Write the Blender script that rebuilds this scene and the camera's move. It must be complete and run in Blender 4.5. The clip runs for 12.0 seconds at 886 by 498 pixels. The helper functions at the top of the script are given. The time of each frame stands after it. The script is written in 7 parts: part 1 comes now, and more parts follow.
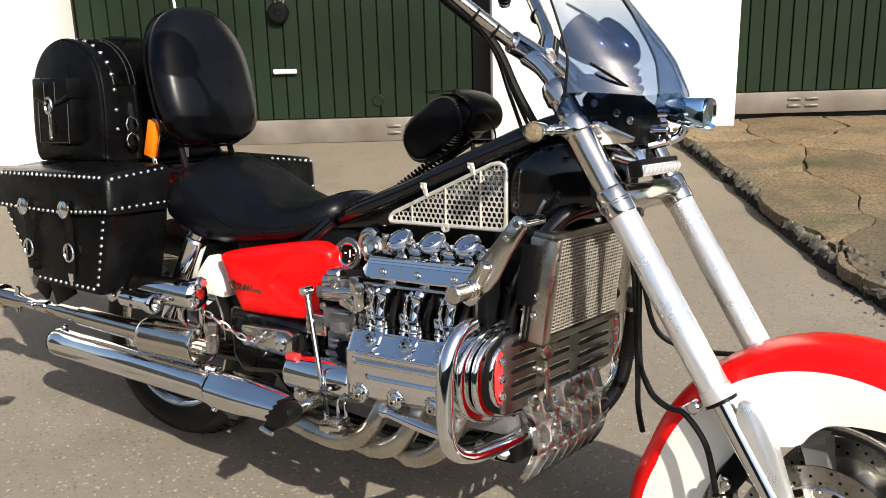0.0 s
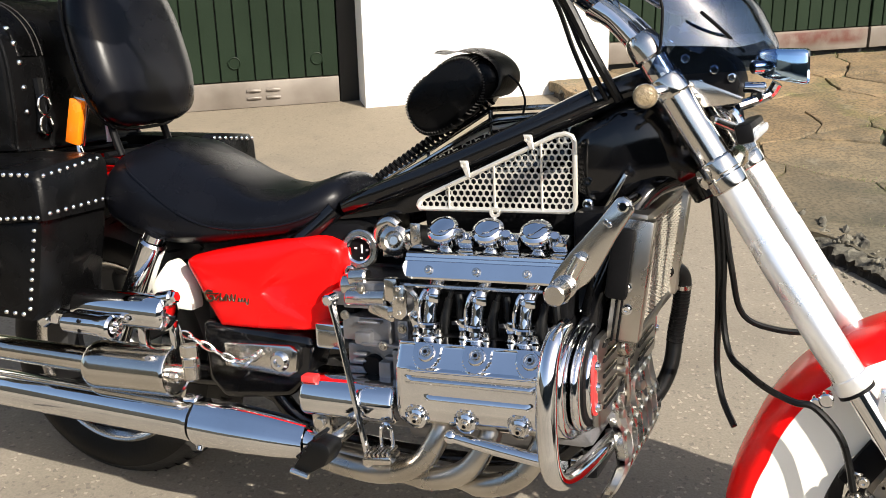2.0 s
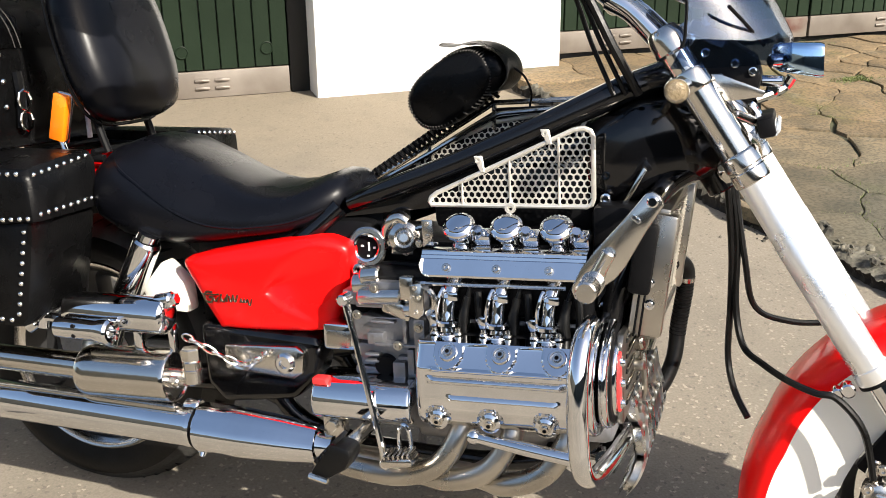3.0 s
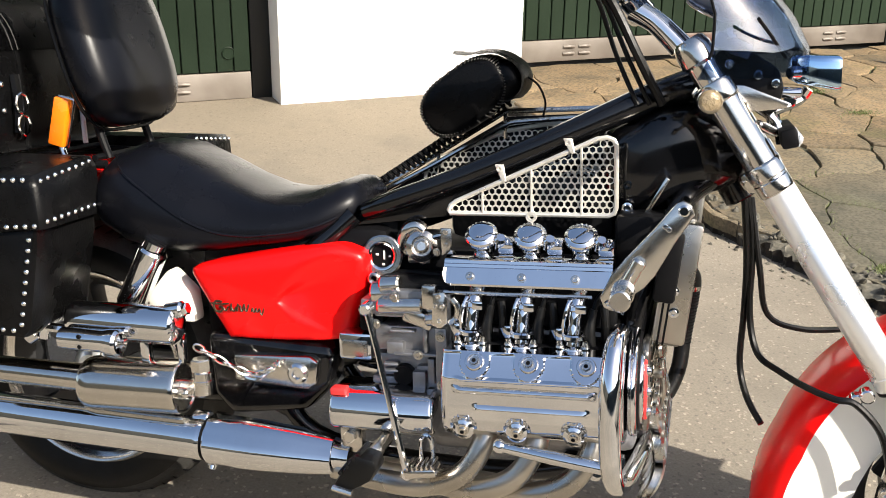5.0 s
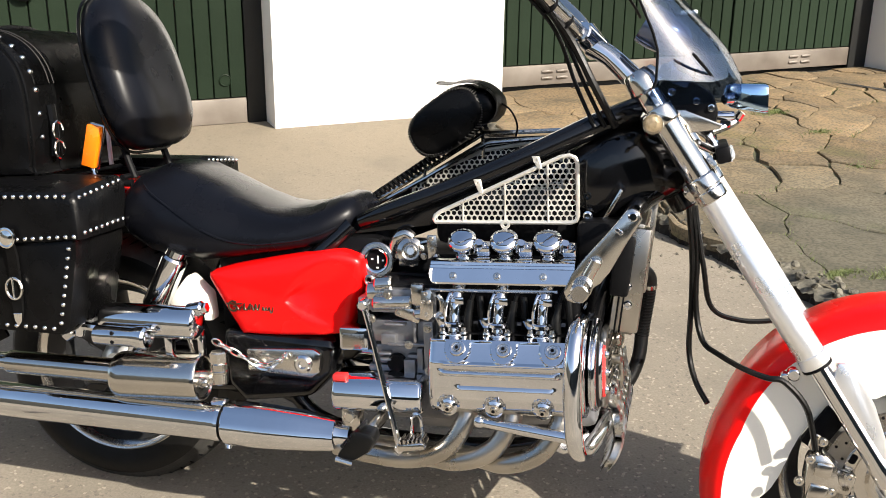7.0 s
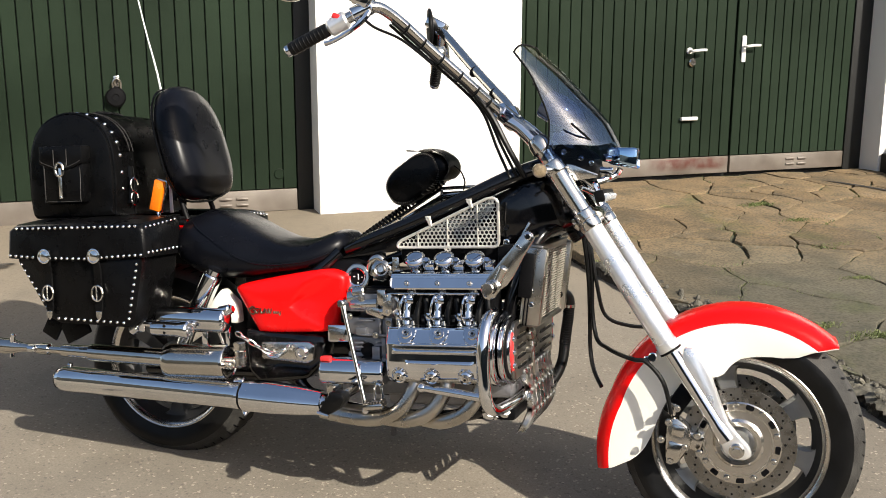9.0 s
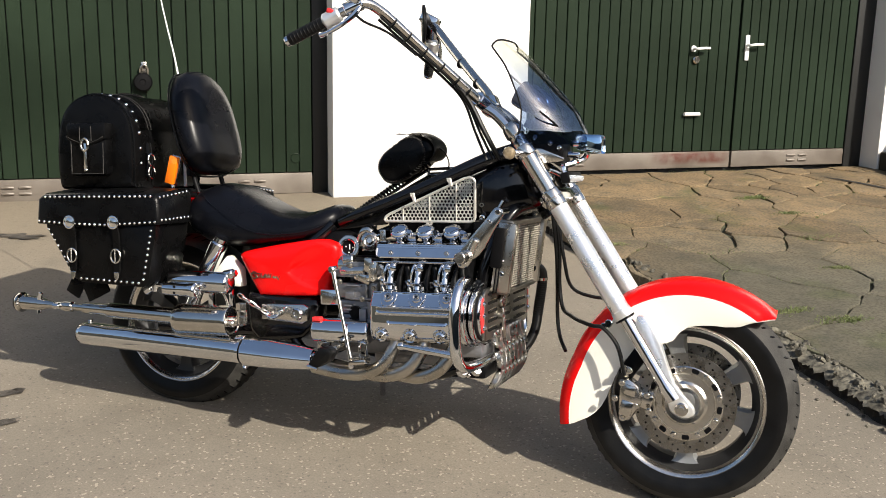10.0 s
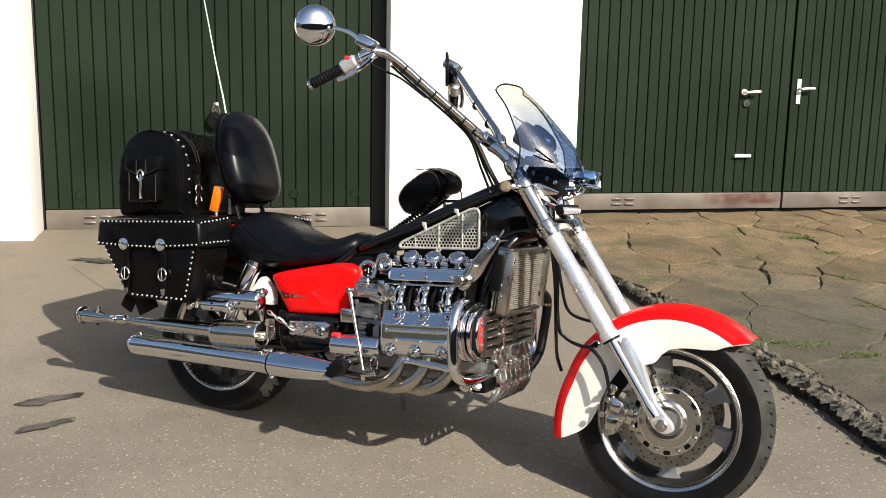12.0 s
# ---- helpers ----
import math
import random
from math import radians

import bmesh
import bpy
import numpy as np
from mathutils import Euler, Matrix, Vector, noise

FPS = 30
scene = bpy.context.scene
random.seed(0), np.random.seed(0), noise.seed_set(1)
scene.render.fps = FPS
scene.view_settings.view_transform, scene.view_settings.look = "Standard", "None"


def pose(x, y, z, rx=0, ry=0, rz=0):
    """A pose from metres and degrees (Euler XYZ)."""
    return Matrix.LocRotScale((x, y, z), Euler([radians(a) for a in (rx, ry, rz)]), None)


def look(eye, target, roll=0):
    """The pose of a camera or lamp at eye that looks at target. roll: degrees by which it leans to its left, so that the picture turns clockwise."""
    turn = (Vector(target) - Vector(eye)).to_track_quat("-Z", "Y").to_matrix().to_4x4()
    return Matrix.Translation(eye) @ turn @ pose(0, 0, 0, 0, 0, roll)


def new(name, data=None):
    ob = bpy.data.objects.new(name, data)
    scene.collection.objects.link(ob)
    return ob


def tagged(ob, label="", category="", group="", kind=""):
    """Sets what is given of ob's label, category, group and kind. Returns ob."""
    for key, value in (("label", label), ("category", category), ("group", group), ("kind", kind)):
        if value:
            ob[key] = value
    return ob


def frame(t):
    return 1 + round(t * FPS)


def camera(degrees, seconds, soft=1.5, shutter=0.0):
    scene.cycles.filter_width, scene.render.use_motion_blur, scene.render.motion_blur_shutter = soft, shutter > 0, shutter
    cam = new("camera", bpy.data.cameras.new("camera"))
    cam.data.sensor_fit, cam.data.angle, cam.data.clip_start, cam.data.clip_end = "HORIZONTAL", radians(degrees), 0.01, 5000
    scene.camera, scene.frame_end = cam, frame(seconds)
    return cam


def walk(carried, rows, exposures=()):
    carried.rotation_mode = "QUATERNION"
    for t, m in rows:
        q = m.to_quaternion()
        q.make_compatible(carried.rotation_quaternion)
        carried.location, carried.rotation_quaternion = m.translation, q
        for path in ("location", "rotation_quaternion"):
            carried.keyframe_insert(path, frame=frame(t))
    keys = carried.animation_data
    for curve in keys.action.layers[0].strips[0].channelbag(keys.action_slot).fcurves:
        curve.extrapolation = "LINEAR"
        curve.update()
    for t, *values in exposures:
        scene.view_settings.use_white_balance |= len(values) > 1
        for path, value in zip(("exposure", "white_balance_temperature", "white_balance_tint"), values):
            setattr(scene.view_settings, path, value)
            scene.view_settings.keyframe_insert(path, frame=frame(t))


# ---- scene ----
cam = camera(46.8, 12.0, soft=0.7)
PATH = [
    (0, (-0.009, -0.235, 1.45), (-0.007, 1.671, 0.843), -1.6),
    (0.5, (-0.151, -0.118, 1.44), (-0.044, 1.778, 0.812), -1.8),
    (1, (-0.351, -0.022, 1.443), (-0.075, 1.847, 0.789), -1.3),
    (1.5, (-0.448, 0.097, 1.419), (-0.086, 1.946, 0.749), -1.1),
    (2, (-0.512, 0.186, 1.414), (-0.094, 2.014, 0.718), -1.4),
    (2.5, (-0.568, 0.23, 1.412), (-0.1, 2.038, 0.697), -1.2),
    (3, (-0.671, 0.269, 1.422), (-0.11, 2.048, 0.701), -0.6),
    (5, (-0.826, 0.334, 1.419), (-0.138, 2.074, 0.713), 0.9),
    (5.5, (-0.848, 0.33, 1.394), (-0.151, 2.078, 0.717), 1.4),
    (6, (-0.872, 0.315, 1.411), (-0.167, 2.06, 0.737), 0.8),
    (6.5, (-0.903, 0.229, 1.47), (-0.192, 1.965, 0.778), 0.8),
    (7, (-0.932, 0.059, 1.489), (-0.216, 1.803, 0.823), 0.6),
    (7.5, (-1.013, -0.135, 1.449), (-0.253, 1.62, 0.867), 1.0),
    (9.3, (-0.923, -0.978, 1.486), (-0.346, 0.885, 1.046), 0.4),
    (9.5, (-0.918, -1.04, 1.489), (-0.345, 0.825, 1.045), 0.8),
    (10, (-0.888, -1.232, 1.491), (-0.342, 0.636, 1.033), 1.1),
    (10.5, (-0.836, -1.371, 1.509), (-0.329, 0.516, 1.083), 1.3),
    (11, (-0.78, -1.49, 1.515), (-0.317, 0.414, 1.116), 1.4),
    (11.5, (-0.715, -1.577, 1.515), (-0.303, 0.341, 1.126), 1.3),
    (12, (-0.677, -1.62, 1.514), (-0.305, 0.307, 1.13), 1.1),
]
EXPOSURES = [(0, 0.60), (1, 0.78), (3, 1.04), (6, 1.08), (7.5, 0.94), (9.5, 0.56), (12, 0.50)]
walk(cam, [(t, look(eye, target, roll)) for t, eye, target, roll in PATH], EXPOSURES)

# ---- daylight ----
SUN_ELEV, SUN_DIR = radians(36.5), Vector((0.454, -0.891, 0)).normalized()
world = bpy.data.worlds.new("sky")
scene.world = world
world.use_nodes = True
wt = world.node_tree
sky = wt.nodes.new("ShaderNodeTexSky")
sky.sky_type, sky.sun_disc = "NISHITA", False
sky.dust_density, sky.air_density = 2.5, 1.0
sky.sun_elevation, sky.sun_rotation = SUN_ELEV, math.atan2(SUN_DIR.x, SUN_DIR.y)
wt.links.new(sky.outputs[0], wt.nodes["Background"].inputs[0])
wt.nodes["Background"].inputs[1].default_value = 0.11
sun = new("sun", bpy.data.lights.new("sun", "SUN"))
sun.data.energy, sun.data.angle, sun.data.color = 5.0, radians(0.55), (1.0, 0.93, 0.82)
sun.matrix_world = look(SUN_DIR * 20 + Vector((0, 0, 20 * math.tan(SUN_ELEV))), (0, 0, 0))


# ---- materials ----
def nodes_of(name):
    m = bpy.data.materials.new(name)
    m.use_nodes = True
    return m, m.node_tree, m.node_tree.nodes["Principled BSDF"]


def mat(name, col, rough=0.5, metal=0.0, var=0.12, scale=6.0, bump=0.0, bscale=90.0, coat=0.0, col2=None, rvar=0.08, spec=0.5, space="Object", random_tone=0.0):
    m, nt, b = nodes_of(name)
    link = nt.links.new
    tc = nt.nodes.new("ShaderNodeTexCoord")
    n1 = nt.nodes.new("ShaderNodeTexNoise")
    n1.inputs["Scale"].default_value, n1.inputs["Detail"].default_value = scale, 6
    where = nt.nodes.new("ShaderNodeNewGeometry").outputs["Position"] if space == "World" else tc.outputs[space]
    link(where, n1.inputs["Vector"])
    ramp = nt.nodes.new("ShaderNodeMapRange")
    ramp.inputs[1].default_value, ramp.inputs[2].default_value = 0.3, 0.7
    link(n1.outputs[0], ramp.inputs[0])
    mix = nt.nodes.new("ShaderNodeMix")
    mix.data_type = "RGBA"
    a, c = [x * (1 - var) for x in col], [min(1, x * (1 + var)) for x in (col2 or col)]
    mix.inputs[6].default_value, mix.inputs[7].default_value = (*a, 1), (*c, 1)
    link(ramp.outputs[0], mix.inputs[0])
    out = mix.outputs[2]
    if random_tone:
        oi = nt.nodes.new("ShaderNodeObjectInfo")
        mr = nt.nodes.new("ShaderNodeMapRange")
        mr.inputs[3].default_value, mr.inputs[4].default_value = 1 - random_tone, 1 + random_tone
        link(oi.outputs["Random"], mr.inputs[0])
        hs = nt.nodes.new("ShaderNodeHueSaturation")
        link(mr.outputs[0], hs.inputs["Value"])
        link(out, hs.inputs["Color"])
        out = hs.outputs[0]
    link(out, b.inputs["Base Color"])
    n2 = nt.nodes.new("ShaderNodeTexNoise")
    n2.inputs["Scale"].default_value, n2.inputs["Detail"].default_value = bscale, 8
    link(where, n2.inputs["Vector"])
    rr = nt.nodes.new("ShaderNodeMapRange")
    rr.inputs[1].default_value, rr.inputs[2].default_value = 0.3, 0.7
    rr.inputs[3].default_value, rr.inputs[4].default_value = max(0.02, rough - rvar), min(1, rough + rvar)
    link(n1.outputs[0], rr.inputs[0])
    link(rr.outputs[0], b.inputs["Roughness"])
    b.inputs["Metallic"].default_value = metal
    b.inputs["Specular IOR Level"].default_value = spec
    b.inputs["Coat Weight"].default_value, b.inputs["Coat Roughness"].default_value = coat, 0.04
    if bump:
        bp = nt.nodes.new("ShaderNodeBump")
        bp.inputs["Strength"].default_value, bp.inputs["Distance"].default_value = bump, 0.004
        link(n2.outputs[0], bp.inputs["Height"])
        link(bp.outputs[0], b.inputs["Normal"])
    return m


def see_through(name, tint, gloss, rough=0.03):
    m = bpy.data.materials.new(name)
    m.use_nodes = True
    nt = m.node_tree
    nt.nodes.clear()
    o, t, g, x = [nt.nodes.new("ShaderNode" + k) for k in ("OutputMaterial", "BsdfTransparent", "BsdfGlossy", "MixShader")]
    t.inputs[0].default_value, g.inputs["Roughness"].default_value = (*tint, 1), rough
    x.inputs[0].default_value = gloss
    nt.links.new(t.outputs[0], x.inputs[1]), nt.links.new(g.outputs[0], x.inputs[2]), nt.links.new(x.outputs[0], o.inputs[0])
    return m


CHROME = mat("chrome", (0.75, 0.755, 0.765), 0.06, 1, 0.05, 12, 0.012, 40, rvar=0.03)
STEEL = mat("brushed_steel", (0.64, 0.61, 0.56), 0.2, 1, 0.08, 14, 0.03, 160, rvar=0.06)
DULL = mat("exhaust_steel", (0.48, 0.45, 0.40), 0.3, 1, 0.15, 9, 0.04, 90)
ALU = mat("polished_aluminium", (0.86, 0.86, 0.85), 0.34, 0.85, 0.05, 14, 0.04, 150)
CAST = mat("cast_aluminium", (0.25, 0.25, 0.26), 0.42, 0.8, 0.2, 18, 0.25, 140)
PLATE = mat("grille_steel", (0.70, 0.67, 0.60), 0.34, 0.6, 0.1, 20, 0.05, 120)
BLACK = mat("black_gloss_paint", (0.003, 0.003, 0.0035), 0.14, 0, 0.2, 6, 0, 60, coat=0.25, spec=0.35)
SATIN = mat("black_satin_paint", (0.0045, 0.0045, 0.005), 0.45, 0, 0.2, 14, 0.1, 120, spec=0.08)
RED = mat("red_gloss_paint", (0.82, 0.004, 0.004), 0.26, 0, 0.03, 5, 0, 60, coat=0.12, rvar=0.04, spec=0.2)
CREAM = mat("cream_gloss_paint", (0.80, 0.78, 0.70), 0.25, 0, 0.03, 5, 0, 60, coat=0.3, rvar=0.04)
LEATHER = mat("black_leather", (0.003, 0.003, 0.0032), 0.29, 0, 0.3, 14, 0.16, 210, rvar=0.09, spec=0.12)
VINYL = mat("seat_vinyl", (0.0035, 0.0038, 0.0055), 0.29, 0, 0.2, 7, 0.06, 320, rvar=0.06, spec=0.17)
RUBBER = mat("tyre_rubber", (0.005, 0.005, 0.005), 0.36, 0, 0.25, 20, 0.12, 130, spec=0.24)
HOSE = mat("black_rubber_hose", (0.004, 0.004, 0.004), 0.35, 0, 0.2, 20, 0.1, 100, spec=0.2)
CHIN = mat("cast_chin_metal", (0.58, 0.57, 0.54), 0.30, 1.0, 0.2, 20, 0.15, 120)
MESH = mat("radiator_mesh_steel", (0.40, 0.37, 0.31), 0.5, 0.5, 0.15, 20, 0.05, 120)
LOUVRE = mat("dark_brushed_plate", (0.27, 0.26, 0.24), 0.34, 1, 0.15, 14, 0.05, 120)
POLISH = mat("polished_sleeve", (0.60, 0.575, 0.53), 0.13, 1, 0.05, 12, 0.03, 60, rvar=0.04)
FORK = mat("polished_fork", (0.93, 0.93, 0.92), 0.30, 0.8, 0.04, 14, 0.03, 150, rvar=0.05)
POD = mat("dark_blue_gauge_shell", (0.12, 0.15, 0.23), 0.12, 0.6, 0.1, 10, coat=0.5)
STUD = mat("nickel_stud", (0.85, 0.84, 0.80), 0.16, 1, 0.05, 20)
ORANGE = mat("amber_plastic", (1.0, 0.21, 0.006), 0.25, 0, 0.06, 30, 0.05, 90, coat=0.4)
CLEAR = mat("lamp_lens", (0.75, 0.78, 0.80), 0.08, 0.6, 0.1, 60, 0.2, 200)
INDLENS = mat("indicator_lens", (0.26, 0.20, 0.12), 0.12, 0.3, 0.35, 90, 0.5, 220, coat=0.4)
HEADLENS = mat("headlamp_lens", (0.35, 0.52, 0.80), 0.06, 1, 0.5, 30, 0.9, 55)
# plain chrome with the sky's blue reflection put into its base colour
SKY_CHROME = mat("sky_tinted_chrome", (0.55, 0.75, 0.95), 0.07, 1, 0.05, 12)
REDPL = mat("red_plastic", (0.65, 0.03, 0.03), 0.35, 0, 0.08, 20)
GOLD = mat("badge_dark_gold", (0.045, 0.028, 0.014), 0.35, 0.5, 0.3, 60)
WHITEPL = mat("white_plastic", (0.78, 0.78, 0.76), 0.35, 0, 0.04, 10)
SMOKED = see_through("smoked_screen", (0.70, 0.75, 0.82), 0.18, 0.0)


def fading_tint(m, z0, z1, low, high):
    """A screen tinted at its foot and clear towards its top."""
    nt = m.node_tree
    xyz, mr, mix = [nt.nodes.new("ShaderNode" + k) for k in ("SeparateXYZ", "MapRange", "Mix")]
    nt.links.new(nt.nodes.new("ShaderNodeNewGeometry").outputs["Position"], xyz.inputs[0])
    nt.links.new(xyz.outputs[2], mr.inputs[0])
    mr.inputs[1].default_value, mr.inputs[2].default_value = z0, z1
    mix.data_type = "RGBA"
    mix.inputs[6].default_value, mix.inputs[7].default_value = (*low, 1), (*high, 1)
    nt.links.new(mr.outputs[0], mix.inputs[0])
    for n in nt.nodes:
        if n.type == "BSDF_TRANSPARENT":
            nt.links.new(mix.outputs[2], n.inputs[0])


fading_tint(SMOKED, 1.22, 1.36, (0.56, 0.64, 0.76), (0.93, 0.93, 0.88))

WALLPAINT = mat("white_wall_paint", (0.80, 0.79, 0.76), 0.8, 0, 0.04, 1.6, 0.25, 70)
GREEN = mat("green_board_paint", (0.0118, 0.0208, 0.0116), 0.55, 0, 0.25, 1.3, 0.25, 45, random_tone=0.06, spec=0.12, space="World")
DARKFRAME = mat("dark_door_frame", (0.006, 0.0065, 0.006), 0.6, 0, 0.2, 3, 0.1, 50)
KICK = mat("weathered_kick_panel", (0.118, 0.097, 0.077), 0.5, 0.15, 0.2, 3.5, 0.1, 40, col2=(0.172, 0.150, 0.127), space="World")
SOIL = mat("dark_joint_soil", (0.045, 0.040, 0.026), 0.95, 0, 0.4, 6, 0.8, 60, col2=(0.06, 0.065, 0.03))
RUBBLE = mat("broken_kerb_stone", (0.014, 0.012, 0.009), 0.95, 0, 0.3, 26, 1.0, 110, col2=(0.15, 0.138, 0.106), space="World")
# dark soil, taken nearly black to put the kerb face's shade into the colour
KERBFACE = mat("dark_soil_kerb_shade", (0.008, 0.0065, 0.005), 0.95, 0, 0.4, 22, 0.9, 90, col2=(0.03, 0.025, 0.019), space="World")
GRASS = mat("grass", (0.07, 0.105, 0.028), 0.6, 0, 0.3, 5, col2=(0.135, 0.155, 0.05))
STEPSTONE = mat("dark_step_stone", (0.022, 0.020, 0.016), 0.8, 0, 0.25, 6, 0.5, 60)
FARWALL = mat("unseen_surround", (0.05, 0.05, 0.042), 0.9, 0, 0.15, 0.6, 0.2, 20)


def rusty(m, x0, x1, z0, z1, col):
    """Lay a worn rust-red blotch, soft at its rim, over a part of a wall material."""
    nt = m.node_tree
    link, b = nt.links.new, nt.nodes["Principled BSDF"]
    pos = nt.nodes.new("ShaderNodeNewGeometry").outputs["Position"]
    xyz, n = nt.nodes.new("ShaderNodeSeparateXYZ"), nt.nodes.new("ShaderNodeTexNoise")
    n.inputs["Scale"].default_value, n.inputs["Detail"].default_value = 11, 6
    link(pos, xyz.inputs[0]), link(pos, n.inputs["Vector"])

    def fade(src, a, c, lo=0.0, hi=1.0):
        r = nt.nodes.new("ShaderNodeMapRange")
        for i, v in enumerate((a, c, lo, hi)):
            r.inputs[i + 1].default_value = v
        link(src, r.inputs[0])
        return r.outputs[0]
    out = fade(n.outputs[0], 0.38, 0.58, 0.35, 0.95)
    for f in (fade(xyz.outputs[0], x0, x0 + 0.22), fade(xyz.outputs[0], x1, x1 - 0.1), fade(xyz.outputs[2], z0, z0 + 0.03), fade(xyz.outputs[2], z1, z1 - 0.02)):
        mul = nt.nodes.new("ShaderNodeMath")
        mul.operation = "MULTIPLY"
        link(out, mul.inputs[0]), link(f, mul.inputs[1])
        out = mul.outputs[0]
    mix = nt.nodes.new("ShaderNodeMix")
    mix.data_type = "RGBA"
    link(b.inputs["Base Color"].links[0].from_socket, mix.inputs[6])
    mix.inputs[7].default_value = (*col, 1)
    link(out, mix.inputs[0])
    link(mix.outputs[2], b.inputs["Base Color"])


rusty(KICK, 2.70, 3.45, 0.36, 0.465, (0.085, 0.026, 0.018))


def asphalt():
    """Pale dusty asphalt: stones showing in the binder, over wide blotches."""
    m, nt, b = nodes_of("worn_asphalt")
    link = nt.links.new
    pos = nt.nodes.new("ShaderNodeNewGeometry").outputs["Position"]

    def tex(kind, sc, **kw):
        n = nt.nodes.new(kind)
        n.inputs["Scale"].default_value = sc
        link(pos, n.inputs["Vector"])
        return n

    def ramp(src, a, b_, lo, hi):
        n = nt.nodes.new("ShaderNodeMapRange")
        for i, v in enumerate((a, b_, lo, hi)):
            n.inputs[i + 1].default_value = v
        link(src, n.inputs[0])
        return n.outputs[0]

    def blend(f, a, c):
        n = nt.nodes.new("ShaderNodeMix")
        n.data_type = "RGBA"
        link(f, n.inputs[0])
        for i, q in ((6, a), (7, c)):
            if isinstance(q, tuple):
                n.inputs[i].default_value = (*q, 1)
            else:
                link(q, n.inputs[i])
        return n.outputs[2]
    wide, mid, fine = tex("ShaderNodeTexNoise", 0.7), tex("ShaderNodeTexNoise", 7.0), tex("ShaderNodeTexNoise", 160.0)
    for n in (wide, mid, fine):
        n.inputs["Detail"].default_value = 7
    grain = tex("ShaderNodeTexVoronoi", 130.0)
    base = blend(ramp(wide.outputs[0], 0.35, 0.65, 0, 1), (0.170, 0.150, 0.121), (0.240, 0.209, 0.165))
    xyz = nt.nodes.new("ShaderNodeSeparateXYZ")
    link(pos, xyz.inputs[0])
    base = blend(ramp(xyz.outputs[1], 3.2, 5.0, 0, 0.75), base, (0.218, 0.180, 0.128))
    base = blend(ramp(mid.outputs[0], 0.56, 0.74, 0, 0.4), base, (0.15, 0.127, 0.098))
    base = blend(ramp(tex("ShaderNodeTexNoise", 2.6).outputs[0], 0.55, 0.68, 0, 0.35), base, (0.13, 0.115, 0.092))
    base = blend(ramp(fine.outputs[0], 0.40, 0.60, 0.32, 0), base, (0.11, 0.095, 0.075))
    tone = nt.nodes.new("ShaderNodeSeparateColor")
    link(grain.outputs["Color"], tone.inputs[0])
    near = nt.nodes.new("ShaderNodeMath")
    near.operation = "MULTIPLY"
    link(ramp(tone.outputs[0], 0.94, 0.98, 0, 0.85), near.inputs[0])
    link(ramp(xyz.outputs[1], 2.0, 3.6, 0.55, 0.10), near.inputs[1])
    base = blend(near.outputs[0], base, (0.46, 0.40, 0.31))
    base = blend(ramp(tone.outputs[1], 0.92, 0.98, 0, 0.4), base, (0.07, 0.062, 0.052))
    link(base, b.inputs["Base Color"])
    b.inputs["Roughness"].default_value, b.inputs["Specular IOR Level"].default_value = 0.9, 0.25
    bp = nt.nodes.new("ShaderNodeBump")
    bp.inputs["Strength"].default_value, bp.inputs["Distance"].default_value = 0.35, 0.003
    link(fine.outputs[0], bp.inputs["Height"])
    b2 = nt.nodes.new("ShaderNodeBump")
    b2.inputs["Strength"].default_value, b2.inputs["Distance"].default_value = 0.2, 0.002
    link(grain.outputs["Distance"], b2.inputs["Height"])
    link(bp.outputs[0], b2.inputs["Normal"])
    link(b2.outputs[0], b.inputs["Normal"])
    return m


TAR = asphalt()


